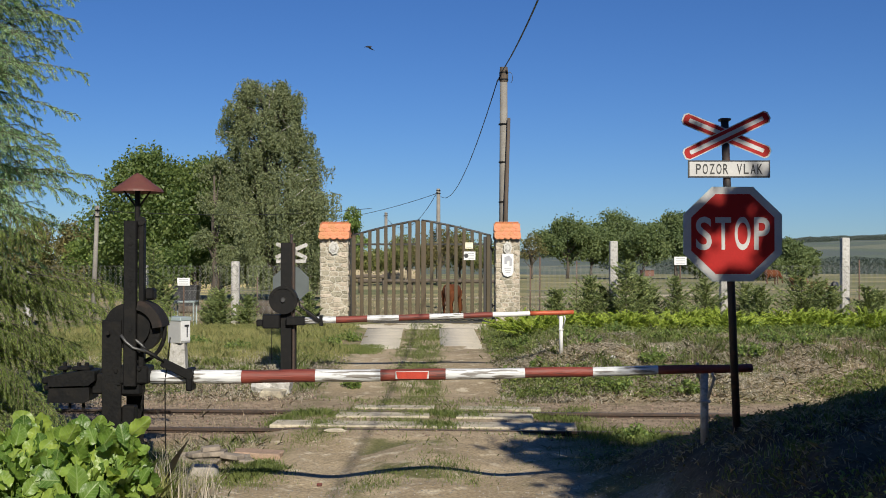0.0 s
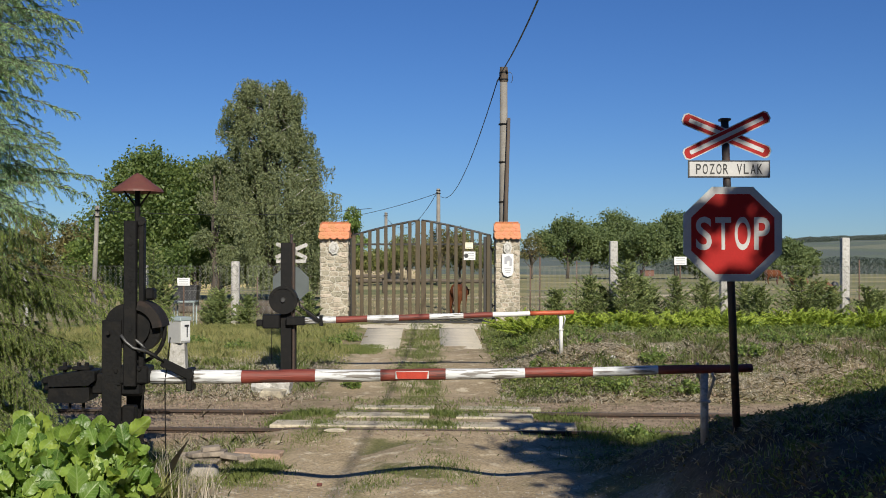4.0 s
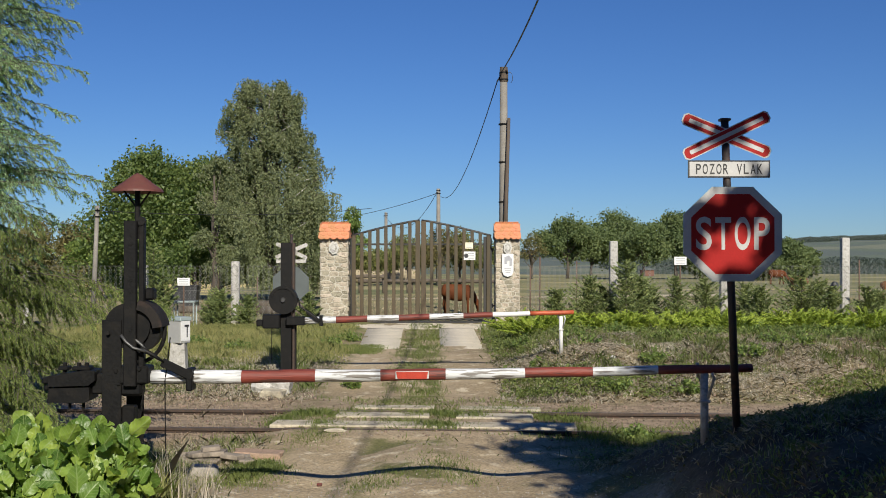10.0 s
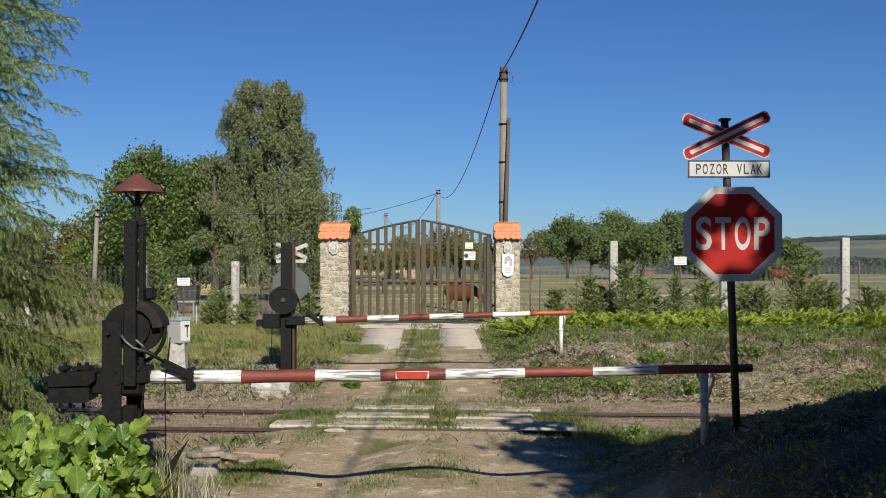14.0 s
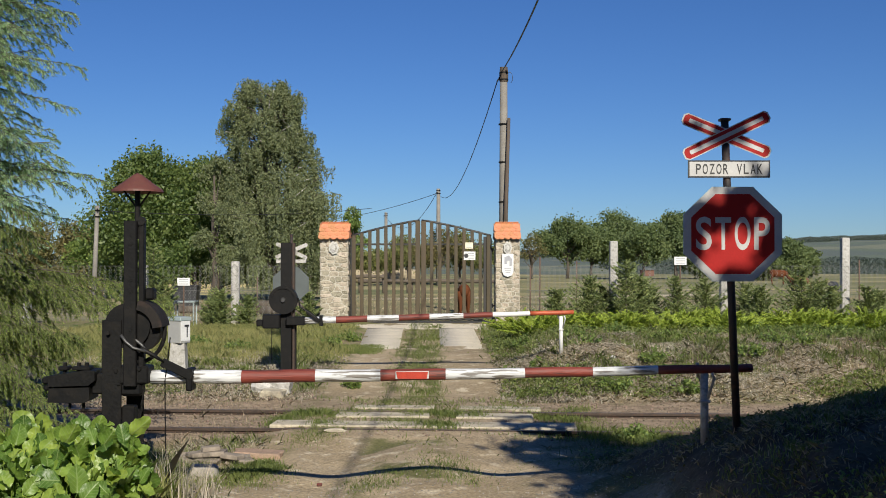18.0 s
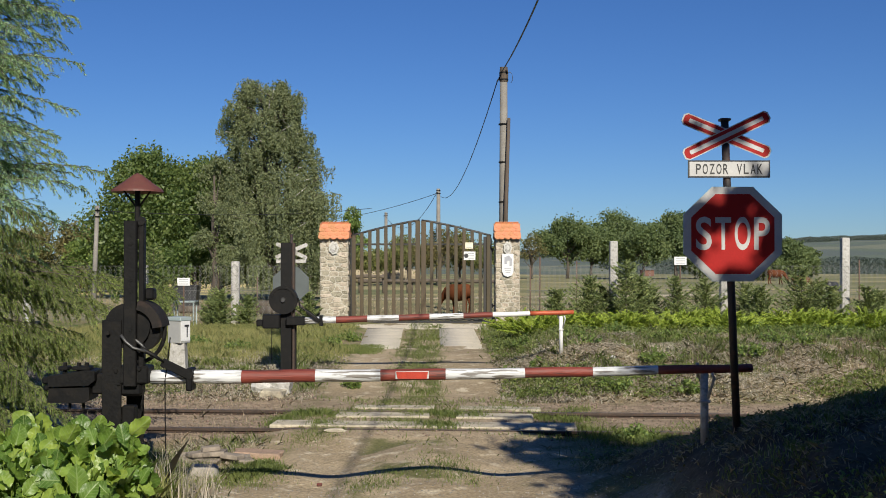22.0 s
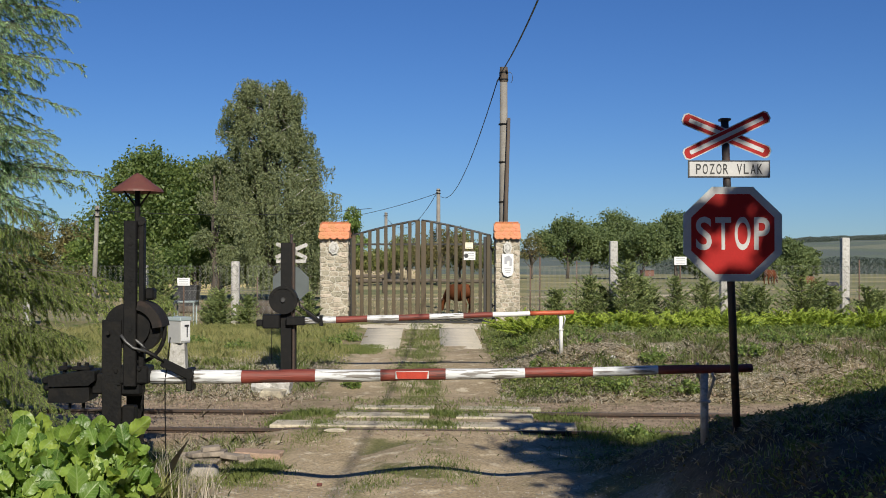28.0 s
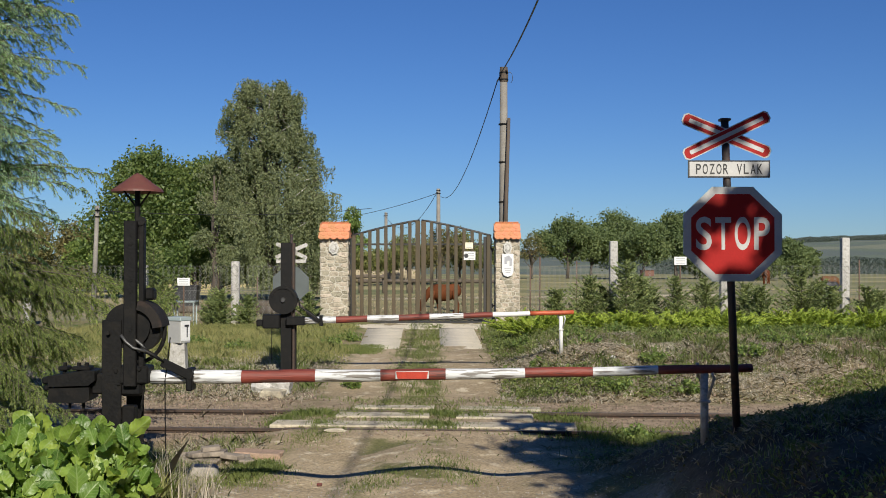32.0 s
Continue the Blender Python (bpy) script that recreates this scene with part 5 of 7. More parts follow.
def birch():
    x, y = -6.6, 43.0
    base = hz(x, y)
    root = thing("birch_tree", (x, y, base), "tall weeping birch with pale limbs and hanging twigs", "tree", "trees round the pasture")
    r, g = random.Random(5), np.random.default_rng(5)
    bm = bmn()
    tube(bm, [(0, 0, 0), (0.05, 0, 2), (-0.15, 0, 4.2), (-0.5, 0, 6.2), (-0.8, 0, 7.9)], [0.2, 0.17, 0.13, 0.08, 0.02], 10)
    tube(bm, [(0.05, 0, 1.8), (0.3, -0.1, 3.2), (0.45, 0, 4.6), (0.5, 0, 5.8)], [0.12, 0.10, 0.07, 0.02], 8)
    part("trunk", bm, BIRCH_BARK, root, rounded=True)

    def env(z):
        return np.interp(z, [0.6, 2.0, 4.0, 5.0, 5.7, 7.5, 8.3, 8.9], [2.4, 2.6, 2.65, 2.5, 2.0, 1.75, 1.35, 0.8])
    pts, along = [], []
    for k in range(190):
        z = 1.3 + 7.55 * ((k + r.random()) / 190) ** 0.92
        a = r.uniform(0, 2 * math.pi)
        q = float(env(z)) * r.uniform(0.5, 1.0) ** 0.6
        lean = -0.62 * float(smooth(4.0, 8.0, z))
        start = Vector((-0.5 * z / 9 if r.random() < 0.55 else 0.5 * z / 9, 0, max(1.0, z - r.uniform(0.8, 1.8))))
        tip = Vector((math.cos(a) * q + lean, math.sin(a) * q, z))
        m = start.lerp(tip, 0.55) + Vector((0, 0, 0.3))
        bm = bmn()
        tube(bm, [start, m, tip], [0.04, 0.024, 0.008], 5)
        part("limb", bm, BIRCH_BARK if r.random() < 0.35 else BARK, root, rounded=True)
        # curtains: bunches of twigs that hang close together from the outer half of the limb
        for _ in range(5):
            t = r.uniform(0.5, 1.05)
            p = (start.lerp(m, t * 2) if t < 0.5 else m.lerp(tip, t * 2 - 1)) + Vector((r.gauss(0, 0.12), r.gauss(0, 0.12), r.gauss(0.06, 0.10)))
            fall = min(r.uniform(0.5, 1.5) * (0.75 if z > 6 else 1.15), p.z - 0.4)
            for _ in range(7):
                s = p + Vector((r.gauss(0, 0.11), r.gauss(0, 0.11), r.gauss(0, 0.06)))
                ln = max(0.2, fall * r.uniform(0.55, 1.1))
                n = int(30 * ln) + 5
                u = g.random(n)
                sway = g.normal(0, 0.07, 2)
                pts.append(np.stack([s.x + sway[0] * u + g.normal(0, 0.03, n), s.y + sway[1] * u + g.normal(0, 0.03, n), s.z - ln * u], 1))
    pts = np.concatenate(pts)
    leaf_cloud("crown", pts, 0.082, LEAF_BIRCH, root, 1.0, 0.62, 5)


birch()
broad_tree(-12.1, 46, 6.85, 6.0, "broad dark green walnut tree at the pasture edge", LEAF_WALNUT, 62000, 0.25, 3, 0.145, 34, bottom=0.95)
broad_tree(-9.1, 44.0, 6.3, 4.5, "broad dark green tree beside the birch", LEAF_WALNUT, 42000, 0.25, 4, 0.145, 22, bottom=0.95)
broad_tree(-9.0, 42.2, 6.6, 2.3, "pale drooping birch top behind the green tree", LEAF_BIRCH, 12000, 0.3, 8, 0.09, 9, bottom=1.0)
broad_tree(-10.1, 43.5, 2.9, 3.6, "dense green bush under the trees", LEAF_WALNUT, 12000, 0.3, 18, 0.13, 12, bottom=0.85)
broad_tree(-8.3, 43.5, 2.6, 3.0, "dense green bush under the birch", LEAF_WALNUT, 9000, 0.3, 19, 0.13, 10, bottom=0.8)
broad_tree(-19.6, 58, 4.4, 4.4, "low bushy tree with browning leaves", LEAF_TAN, 12000, 0.1, 12, 0.15, 14, bottom=0.1)
broad_tree(-22.9, 60, 4.6, 4.6, "low bushy tree with browning leaves", LEAF_TAN, 10000, 0.1, 13, 0.15, 14, bottom=0.1)
broad_tree(-16.6, 52, 3.6, 3.4, "dense green bush beside the pasture", LEAF, 9000, 0.2, 14, 0.15, 12, bottom=0.6)
broad_tree(-14.3, 49, 2.9, 3.2, "dense green bush beside the pasture", LEAF, 8000, 0.1, 15, 0.15, 12, bottom=0.1)
broad_tree(-7.6, 90, 6.7, 3.4, "green tree far behind the gate", LEAF, 7000, 0.2, 16, 0.2, 12)
broad_tree(-9.5, 90, 5.2, 3.2, "green tree far behind the gate", LEAF, 6000, 0.2, 17, 0.2, 12)
for k, (px, ty, w, lf) in enumerate(((655, 440, 60, 0), (690, 432, 64, 1), (724, 412, 76, 1), (778, 402, 96, 1), (815, 408, 80, 1), (852, 428, 70, 0))):
    y = 78 + 3 * (k % 3)
    s = 1900 / y
    broad_tree((px - 784) / s, y, 1.83 + (469 - ty) / s, 1.3 * w / s, "olive green fruit tree in the pasture behind the gate", LEAF_OLIVE if k != 3 else LEAF_TAN, 6500, 0.3, 30 + k, 0.16, 13, 0.35, bottom=1.2)
for k, (px, ty, w, bare, lf) in enumerate(((940, 410, 60, 0.6, 2), (1004, 380, 116, 0.4, 1), (1046, 394, 100, 0.3, 0), (1092, 371, 130, 0.4, 0), (1140, 390, 106, 0.35, 1), (1196, 370, 104, 0.3, 0), (1238, 418, 80, 0.1, 0), (1290, 430, 90, 0.1, 0), (1350, 432, 80, 0, 0), (1402, 422, 84, 0, 0), (1432, 440, 50, 0, 1))):
    y = 104 + 4 * (k % 4)
    s = 1900 / y
    broad_tree((px - 784) / s, y, 1.83 + (469 - ty) / s, w / s, "old fruit tree with a dark leaning trunk at the pasture" if k < 6 else "dense green tree at the pasture edge", (LEAF_FAR, LEAF_FAR, LEAF_TAN)[lf], 1800 if bare > 0.5 else 15000, 0.28 if k < 6 else 0.1, 50 + k, 0.24 if bare < 0.5 else 0.17, 15, bare, bottom=1.8 if k < 6 else 0.3)

# woods on the far ridge
def far_wood(name, y, depth, x0, x1, height, n, size, label, seed):
    g = np.random.default_rng(seed)
    x = g.uniform(x0, x1, n)
    yy = y + g.uniform(-depth, depth, n)
    z = gh(x, yy) + g.uniform(0, height, n) * (0.75 + 0.25 * vnoise(x / 14, yy / 40, seed))
    ob = leaf_cloud(name, np.stack([x, yy, z], 1), size, FARWOOD, None, 0, 0.8, seed)
    tagged(ob, label, "woods", kind="stuff")


# haze of distance painted into the leaf tones as grey-blue
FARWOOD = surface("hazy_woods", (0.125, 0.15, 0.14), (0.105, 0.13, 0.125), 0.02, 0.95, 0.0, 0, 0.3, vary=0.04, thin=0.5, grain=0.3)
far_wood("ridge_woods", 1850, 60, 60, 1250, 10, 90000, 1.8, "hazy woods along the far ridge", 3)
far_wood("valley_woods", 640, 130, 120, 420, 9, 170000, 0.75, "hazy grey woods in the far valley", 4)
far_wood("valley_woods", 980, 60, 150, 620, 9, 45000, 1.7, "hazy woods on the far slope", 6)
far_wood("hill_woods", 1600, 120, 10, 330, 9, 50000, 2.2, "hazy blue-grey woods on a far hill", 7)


# ---- young spruces along the fence ----
def spruce(x, y, top, width, seed, label):
    base = hz(x, y) - 0.03
    root = thing("young_spruce", (x, y, base), label, "conifer", "young spruces along the fence")
    g, r = np.random.default_rng(seed), random.Random(seed)
    h = top - base
    bm = bmn()
    tube(bm, [(0, 0, 0), (0, 0, h * 0.97)], [0.03, 0.005], 7)
    part("trunk", bm, BARK, root)
    c, d = [], []
    z = 0.08
    while z < h * 0.98:
        reach = width * 0.6 * (1 - z / h) ** 0.55 * r.uniform(0.7, 1.15) + 0.05
        for k in range(7):
            a = r.uniform(0, 2 * math.pi)
            ln = reach * r.uniform(0.4, 1.3)
            m = int(150 * ln) + 8
            t = g.random(m)
            fan = g.choice([-1, 1], m) * g.random(m)
            side = fan * (0.03 + 0.22 * ln) * (1 - t)
            ca, sa = math.cos(a), math.sin(a)
            c.append(np.stack([ca * ln * t - sa * side, sa * ln * t + ca * side, z + ln * (0.35 * t + 0.2 * t * t) - 0.25 * np.abs(side) + g.normal(0, 0.012, m)], 1))
            d.append(np.stack([ca - sa * fan, sa + ca * fan, 0.35 + 0 * t], 1))
        z += h * 0.065
    leaf_cloud("needles", np.concatenate(c), 0.075, SPRUCE, root, 0.0, 0.26, seed, np.concatenate(d), 0.4)


for k, (px, ty, w) in enumerate(((985, 512, 56), (1040, 492, 76), (1068, 505, 60), (1108, 462, 84), (1130, 490, 70), (1152, 500, 60), (1198, 492, 64), (1248, 494, 76), (1318, 500, 66), (1345, 505, 66), (1418, 474, 96), (1450, 495, 66), (1472, 505, 50), (1535, 506, 60), (1556, 515, 50))):
    y = 25.4 + 0.5 * (k % 3)
    s = 1900 / y
    spruce((px - 784) / s, y, 1.83 + (469 - ty) / s, w / s, 90 + k, "young dark green spruce at the netting fence")
for k, (px, ty, w) in enumerate(((272, 436, 62), (290, 490, 50), (252, 505, 44), (390, 512, 56), (375, 530, 40), (440, 522, 46), (545, 516, 50))):
    y = 25.6 + 0.4 * (k % 3)
    s = 1900 / y
    spruce((px - 784) / s, y, 1.83 + (469 - ty) / s, w / s, 120 + k, "young green spruce at the netting fence")


# ---- low golden junipers before the fence ----
def juniper(x, y, w, h, seed):
    base = hz(x, y)
    root = thing("juniper_bush", (x, y, base), "low spreading yellow-green juniper bush", "bush", "junipers along the fence")
    g, r = np.random.default_rng(seed), random.Random(seed)
    c, d = [], []
    bm = bmn()
    for k in range(54):
        a = r.uniform(0, 2 * math.pi)
        ln = w / 2 * r.uniform(0.4, 1.25)
        up = h * r.uniform(0.45, 1.15) * (1.15 - 0.4 * ln / (w / 2))
        nod = r.uniform(0.9, 1.5)
        m = 170
        t = 0.25 + 0.75 * g.random(m) ** 0.7
        fan = g.choice([-1, 1], m) * g.uniform(0.1, 1, m)
        side = fan * 0.085 * (1.15 - t)
        ca, sa = math.cos(a), math.sin(a)
        z = 0.03 + up * np.sin(t * nod) / math.sin(min(nod, 1.57))
        c.append(np.stack([ca * ln * t - sa * side, 0.8 * (sa * ln * t + ca * side), z - np.abs(side) * 0.35 + g.normal(0, 0.008, m)], 1))
        slope = up * nod * np.cos(t * nod) / max(ln, 0.2)
        d.append(np.stack([ca - sa * fan * 0.7, sa + ca * fan * 0.7, slope - 0.1], 1))
        if k < 12:
            tube(bm, [(0, 0, 0), (ca * ln * 0.5, sa * ln * 0.4, up * 0.7)], [0.02, 0.008], 5)
    part("stems", bm, BARK, root)
    leaf_cloud("sprays", np.concatenate(c), 0.052, JUNIPER, root, 0.0, 0.24, seed, np.concatenate(d), 0.25)


for k in range(30):
    front = k % 2
    px = 918 + k * 22 + random.uniform(-8, 8)
    y = 20.9 + random.uniform(-0.3, 0.3) if front else 22.0 + random.uniform(-0.3, 0.4)
    s = 1900 / y
    tz = 1.83 + (469 - (556 if front else 548) - random.uniform(-5, 9) - (8 if k < 2 else 0)) / s
    x = (px - 784) / s
    juniper(x, y, 1.05 + random.uniform(-.15, .25), max(0.2, tz - hz(x, y)), 200 + k)


# ---- grass and weeds ----
def blades(name, n, xr, yr, keep, hgt, wid, mat, label, seed, lean=0.5, tuft=0.0):
    g = np.random.default_rng(seed)
    x, y = g.uniform(*xr, n), g.uniform(*yr, n)
    if tuft:
        cx, cy = g.uniform(*xr, n // 14), g.uniform(*yr, n // 14)
        i = g.integers(0, n // 14, n)
        x, y = cx[i] + g.normal(0, tuft, n), cy[i] + g.normal(0, tuft, n)
    k = g.random(n) < keep(x, y)
    blades_at(name, x[k], y[k], hgt, wid, mat, label, seed + 100, lean)


def blades_at(name, x, y, hgt, wid, mat, label, seed, lean):
    g = np.random.default_rng(seed)
    n = len(x)
    z = gh(x, y) - 0.01
    a = g.uniform(0, 2 * math.pi, n)
    h = hgt * g.uniform(0.45, 1.3, n)
    w = wid * g.uniform(0.6, 1.3, n)
    l = h * lean * g.uniform(0, 1.2, n)
    b = g.uniform(0, 2 * math.pi, n)
    p = np.stack([x, y, z], 1)
    sd = np.stack([np.cos(a) * w, np.sin(a) * w, 0 * a], 1)
    tip = p + np.stack([np.cos(b) * l, np.sin(b) * l, h], 1)
    mid = p + np.stack([np.cos(b) * l * 0.35, np.sin(b) * l * 0.35, h * 0.6], 1)
    v = np.stack([p - sd, p + sd, mid + sd * 0.7, tip, mid - sd * 0.7], 1).reshape(-1, 3)
    f = np.arange(5 * n).reshape(-1, 5)
    ob = new(name, fast_mesh(name, v, f, mat))
    tagged(ob, label, "grass" if "grass" in name else "weeds", kind="stuff")


def off_lane(x, y):
    drive = smooth(19.3, 19.7, y) * smooth(-2.05, -1.95, x) * (1 - smooth(0.78, 0.9, x))
    return (1 - road_mask(x, y)) * (1 - 0.85 * track_mask(y)) * (1 - drive)


def patchy(x, y, s, lo, hi, seed):
    return smooth(lo, hi, vnoise(x * s, y * s, seed) * 0.7 + vnoise(x * s * 2.7, y * s * 2.7, seed + 1) * 0.4)


def swath(x, y):
    return smooth(17.0, 19.5, y + 1.2 * vnoise(x * 0.5, y * 0.5, 8))


blades("bank_grass", 80000, (0.8, 9.5), (14.2, 22.5), lambda x, y: off_lane(x, y) * np.maximum(patchy(x, y, 0.9, 0.15, 0.5, 3), swath(x, y) * 0.8), 0.075, 0.0045, GRASS, "green grass on the bank beyond the track", 1, 1.0, 0.12)
blades("dry_grass", 90000, (0.8, 9.5), (14.2, 21.0), lambda x, y: off_lane(x, y) * (0.85 - 0.6 * swath(x, y)), 0.05, 0.007, GRASS_DRY, "dry straw lying on the bank", 2, 3.2)
blades("dry_grass", 60000, (0.8, 9.5), (14.2, 20.0), lambda x, y: off_lane(x, y) * patchy(x, y, 0.8, -0.25, 0.3, 83) * (0.9 - 0.5 * swath(x, y)), 0.075, 0.006, GRASS_STRAW, "bleached straw litter on the bank", 21, 1.9, 0.10)
blades("dry_grass", 20000, (0.8, 9.5), (14.4, 22.0), lambda x, y: off_lane(x, y) * 0.4, 0.15, 0.003, GRASS_DRY, "dry straw stalks on the bank", 14, 0.6, 0.1)
blades("meadow_grass", 180000, (-8.5, -0.9), (15.4, 26.3), lambda x, y: off_lane(x, y) * smooth(16.6, 19.4, y) * (0.25 + 0.75 * patchy(x, y, 0.8, -0.5, 0.1, 29)), 0.13, 0.0027, GRASS_PALE, "ripening tall grass before the fence", 3, 0.6)
blades("meadow_grass", 60000, (-8.5, -0.9), (14.6, 26.3), lambda x, y: off_lane(x, y) * patchy(x, y, 0.6, -0.2, 0.4, 23) * (0.25 + 0.75 * smooth(16.0, 19.0, y)), 0.11, 0.003, GRASS, "green tall grass before the fence", 4, 0.7)
blades("meadow_straw", 20000, (-8.5, -1.0), (14.4, 19.0), lambda x, y: off_lane(x, y), 0.04, 0.005, GRASS_DRY, "dry straw by the track", 15, 3.0)
blades("dry_grass", 30000, (-7.0, -1.0), (14.3, 19.0), lambda x, y: off_lane(x, y) * (1 - 0.7 * smooth(16.8, 19.0, y)), 0.06, 0.006, GRASS_STRAW, "bleached straw litter beside the track", 24, 1.9, 0.10)
blades("lane_grass", 5000, (-1.95, -1.15), (18.8, 20.6), lambda x, y: 1 + 0 * x, 0.045, 0.006, GRASS, "fresh green grass beside the drive", 25, 0.7, 0.08)
blades("bank_grass", 20000, (0.7, 9.0), (20.0, 26.5), lambda x, y: off_lane(x, y), 0.14, 0.005, GRASS, "green grass round the junipers", 5)
blades("lane_grass", 34000, (-2.2, 1.6), (8.0, 27.5), lambda x, y: patchy(x, y, 0.9, 0.0, 0.35, 33) * (1 - 0.92 * smooth(0.38, 0.2, np.abs(np.abs(x + 0.42) - 0.8))) * (1 - 0.4 * track_mask(y)), 0.035, 0.0028, GRASS, "low grass tufts in the lane", 6, 1.0, 0.06)
blades("lane_grass", 9000, (-1.0, 0.2), (14.5, 27.4), lambda x, y: 0.9 * smooth(0.55, 0.2, np.abs(x + 0.42)), 0.07, 0.0035, GRASS, "grass strip between the wheel tracks", 16, 0.9, 0.07)
blades("track_weeds", 26000, (-6.0, 6.0), (11.0, 14.4), lambda x, y: patchy(x, y, 0.9, 0.0, 0.4, 43) * (1 - 0.5 * road_mask(x, y)), 0.055, 0.004, GRASS, "green weeds between the rails", 7, 1.0, 0.09)
blades("dry_grass", 14000, (-2.6, -1.2), (7.3, 11.0), lambda x, y: off_lane(x, y) * 0.9, 0.05, 0.003, GRASS_STRAW, "pale straw lying beside the lane", 27, 2.2, 0.08)
blades("near_grass", 15000, (-4.2, -1.1), (8.0, 11.2), lambda x, y: off_lane(x, y) * patchy(x, y, 1.1, -0.3, 0.3, 53), 0.09, 0.0035, GRASS, "short grass and weeds beside the lane", 8, 0.8, 0.07)
blades("near_grass", 34000, (0.9, 7.5), (4.0, 10.9), lambda x, y: off_lane(x, y) * (0.05 + 0.95 * patchy(x, y, 1.1, 0.15, 0.5, 63)), 0.06, 0.004, GRASS, "grass on the shaded bank", 9, 0.9, 0.09)
blades("dry_grass", 80000, (0.9, 7.5), (4.0, 10.9), lambda x, y: off_lane(x, y) * (0.1 + 0.5 * patchy(x, y, 1.4, 0.0, 0.4, 97)), 0.045, 0.0045, GRASS_DRY, "dry stalks on the shaded bank", 10, 2.2, 0.09)
blades("dry_grass", 16000, (-4.5, -0.9), (8.0, 15.5), lambda x, y: off_lane(x, y) * 0.7, 0.09, 0.003, GRASS_DRY, "dry straw stalks beside the lane", 11, 1.2, 0.07)
blades("pasture_grass", 60000, (-14, 14), (28.6, 50.0), lambda x, y: 0.3 + 0.7 * patchy(x, y, 0.3, -0.2, 0.3, 73), 0.06, 0.01, GRASS_DRY, "grazed dry grass of the pasture", 12, 1.2)


def ground_cover(name, n, xr, yr, keep, size, height, mat, label, seed, aspect=0.5, flat=0.0):
    """Low leafy cover or litter: small pieces heaped in clumps on the ground."""
    g = np.random.default_rng(seed)
    x, y = g.uniform(*xr, n), g.uniform(*yr, n)
    k = g.random(n) < keep(x, y)
    x, y = x[k], y[k]
    clump = np.clip(0.5 + 0.6 * vnoise(x * 2.4, y * 2.4, seed) + 0.4 * vnoise(x * 6.1, y * 6.1, seed + 1), 0.05, 1.4)
    z = gh(x, y) + 0.004 + height * clump * g.random(len(x)) ** 0.6
    d = g.normal(size=(len(x), 3))
    d[:, 2] *= 1 - flat
    ob = leaf_cloud(name, np.stack([x, y, z], 1), size, mat, None, 0, aspect, seed, d, 0.05)
    tagged(ob, label, "litter" if flat else "weeds", kind="stuff")


def bank_green(x, y):
    return off_lane(x, y) * np.maximum(patchy(x, y, 0.75, -0.05, 0.4, 91), 0.95 * swath(x, y) * patchy(x, y, 0.9, -0.4, 0.1, 92))


ground_cover("bank_weeds", 110000, (0.8, 9.2), (14.4, 21.8), bank_green, 0.055, 0.18, GRASS, "low leafy green weeds on the bank", 61, 0.42)
ground_cover("bank_weeds", 30000, (-7.5, -1.0), (14.6, 19.5), lambda x, y: off_lane(x, y) * patchy(x, y, 0.8, 0.05, 0.4, 95), 0.045, 0.09, GRASS, "low leafy green weeds beside the track", 62, 0.42)
ground_cover("straw_litter", 120000, (0.8, 9.2), (14.2, 19.8), lambda x, y: off_lane(x, y) * (1 - 0.75 * swath(x, y)) * (0.35 + 0.65 * patchy(x, y, 1.6, -0.3, 0.3, 93)), 0.075, 0.05, GRASS_STRAW, "bleached stalk litter heaped on the bank", 63, 0.075, 0.75)
ground_cover("dead_leaves", 70000, (1.2, 5.5), (2.8, 10.6), lambda x, y: off_lane(x, y) * (0.15 + 0.85 * patchy(x, y, 1.9, 0.0, 0.45, 94)), 0.05, 0.05, GRASS_DRY, "dry fallen leaves and stalks on the shaded bank", 64, 0.16, 0.35)
ground_cover("bank_weeds", 40000, (1.3, 5.5), (2.8, 10.6), lambda x, y: off_lane(x, y) * patchy(x, y, 1.3, -0.1, 0.3, 98), 0.03, 0.06, LEAF_TAN, "withered brownish plants on the shaded bank", 66, 0.4)
ground_cover("bank_weeds", 22000, (1.3, 5.5), (2.8, 10.6), lambda x, y: off_lane(x, y) * patchy(x, y, 1.3, 0.1, 0.45, 96), 0.032, 0.08, LEAF, "dark low leafy plants on the shaded bank", 65, 0.5)


def weed(x, y, w, h, seed):
    base = hz(x, y)
    root = thing("weed_plant", (x, y, base), "leafy green weed growing in the gravel", "weed", "weeds round the crossing")
    r, g = random.Random(seed), np.random.default_rng(seed)
    bm = bmn()
    c = []
    for k in range(int(10 + 30 * w)):
        a, q = r.uniform(0, 2 * math.pi), r.random() ** 0.6
        e = Vector((math.cos(a) * q * w / 2, math.sin(a) * q * w / 2, h * r.uniform(0.5, 1.1) * (1.1 - 0.5 * q)))
        tube(bm, [(e.x * 0.6, e.y * 0.6, -0.01), e], [0.004, 0.002], 4, False)
        t = g.random((16, 1))
        c.append(np.array(e) * t ** 0.7 + (1 - t) * np.array([e.x * 0.6, e.y * 0.6, 0]) + g.normal(0, 0.02, (16, 3)))
    part("stems", bm, GRASS, root)
    leaf_cloud("leaves", np.maximum(np.concatenate(c), (-9, -9, 0.0)), 0.055, LEAF, root, 0.1, 0.5, seed)


def spot(px, py):
    y = 3477 / (py - 469)
    return (px - 784) / 1900 * y, y


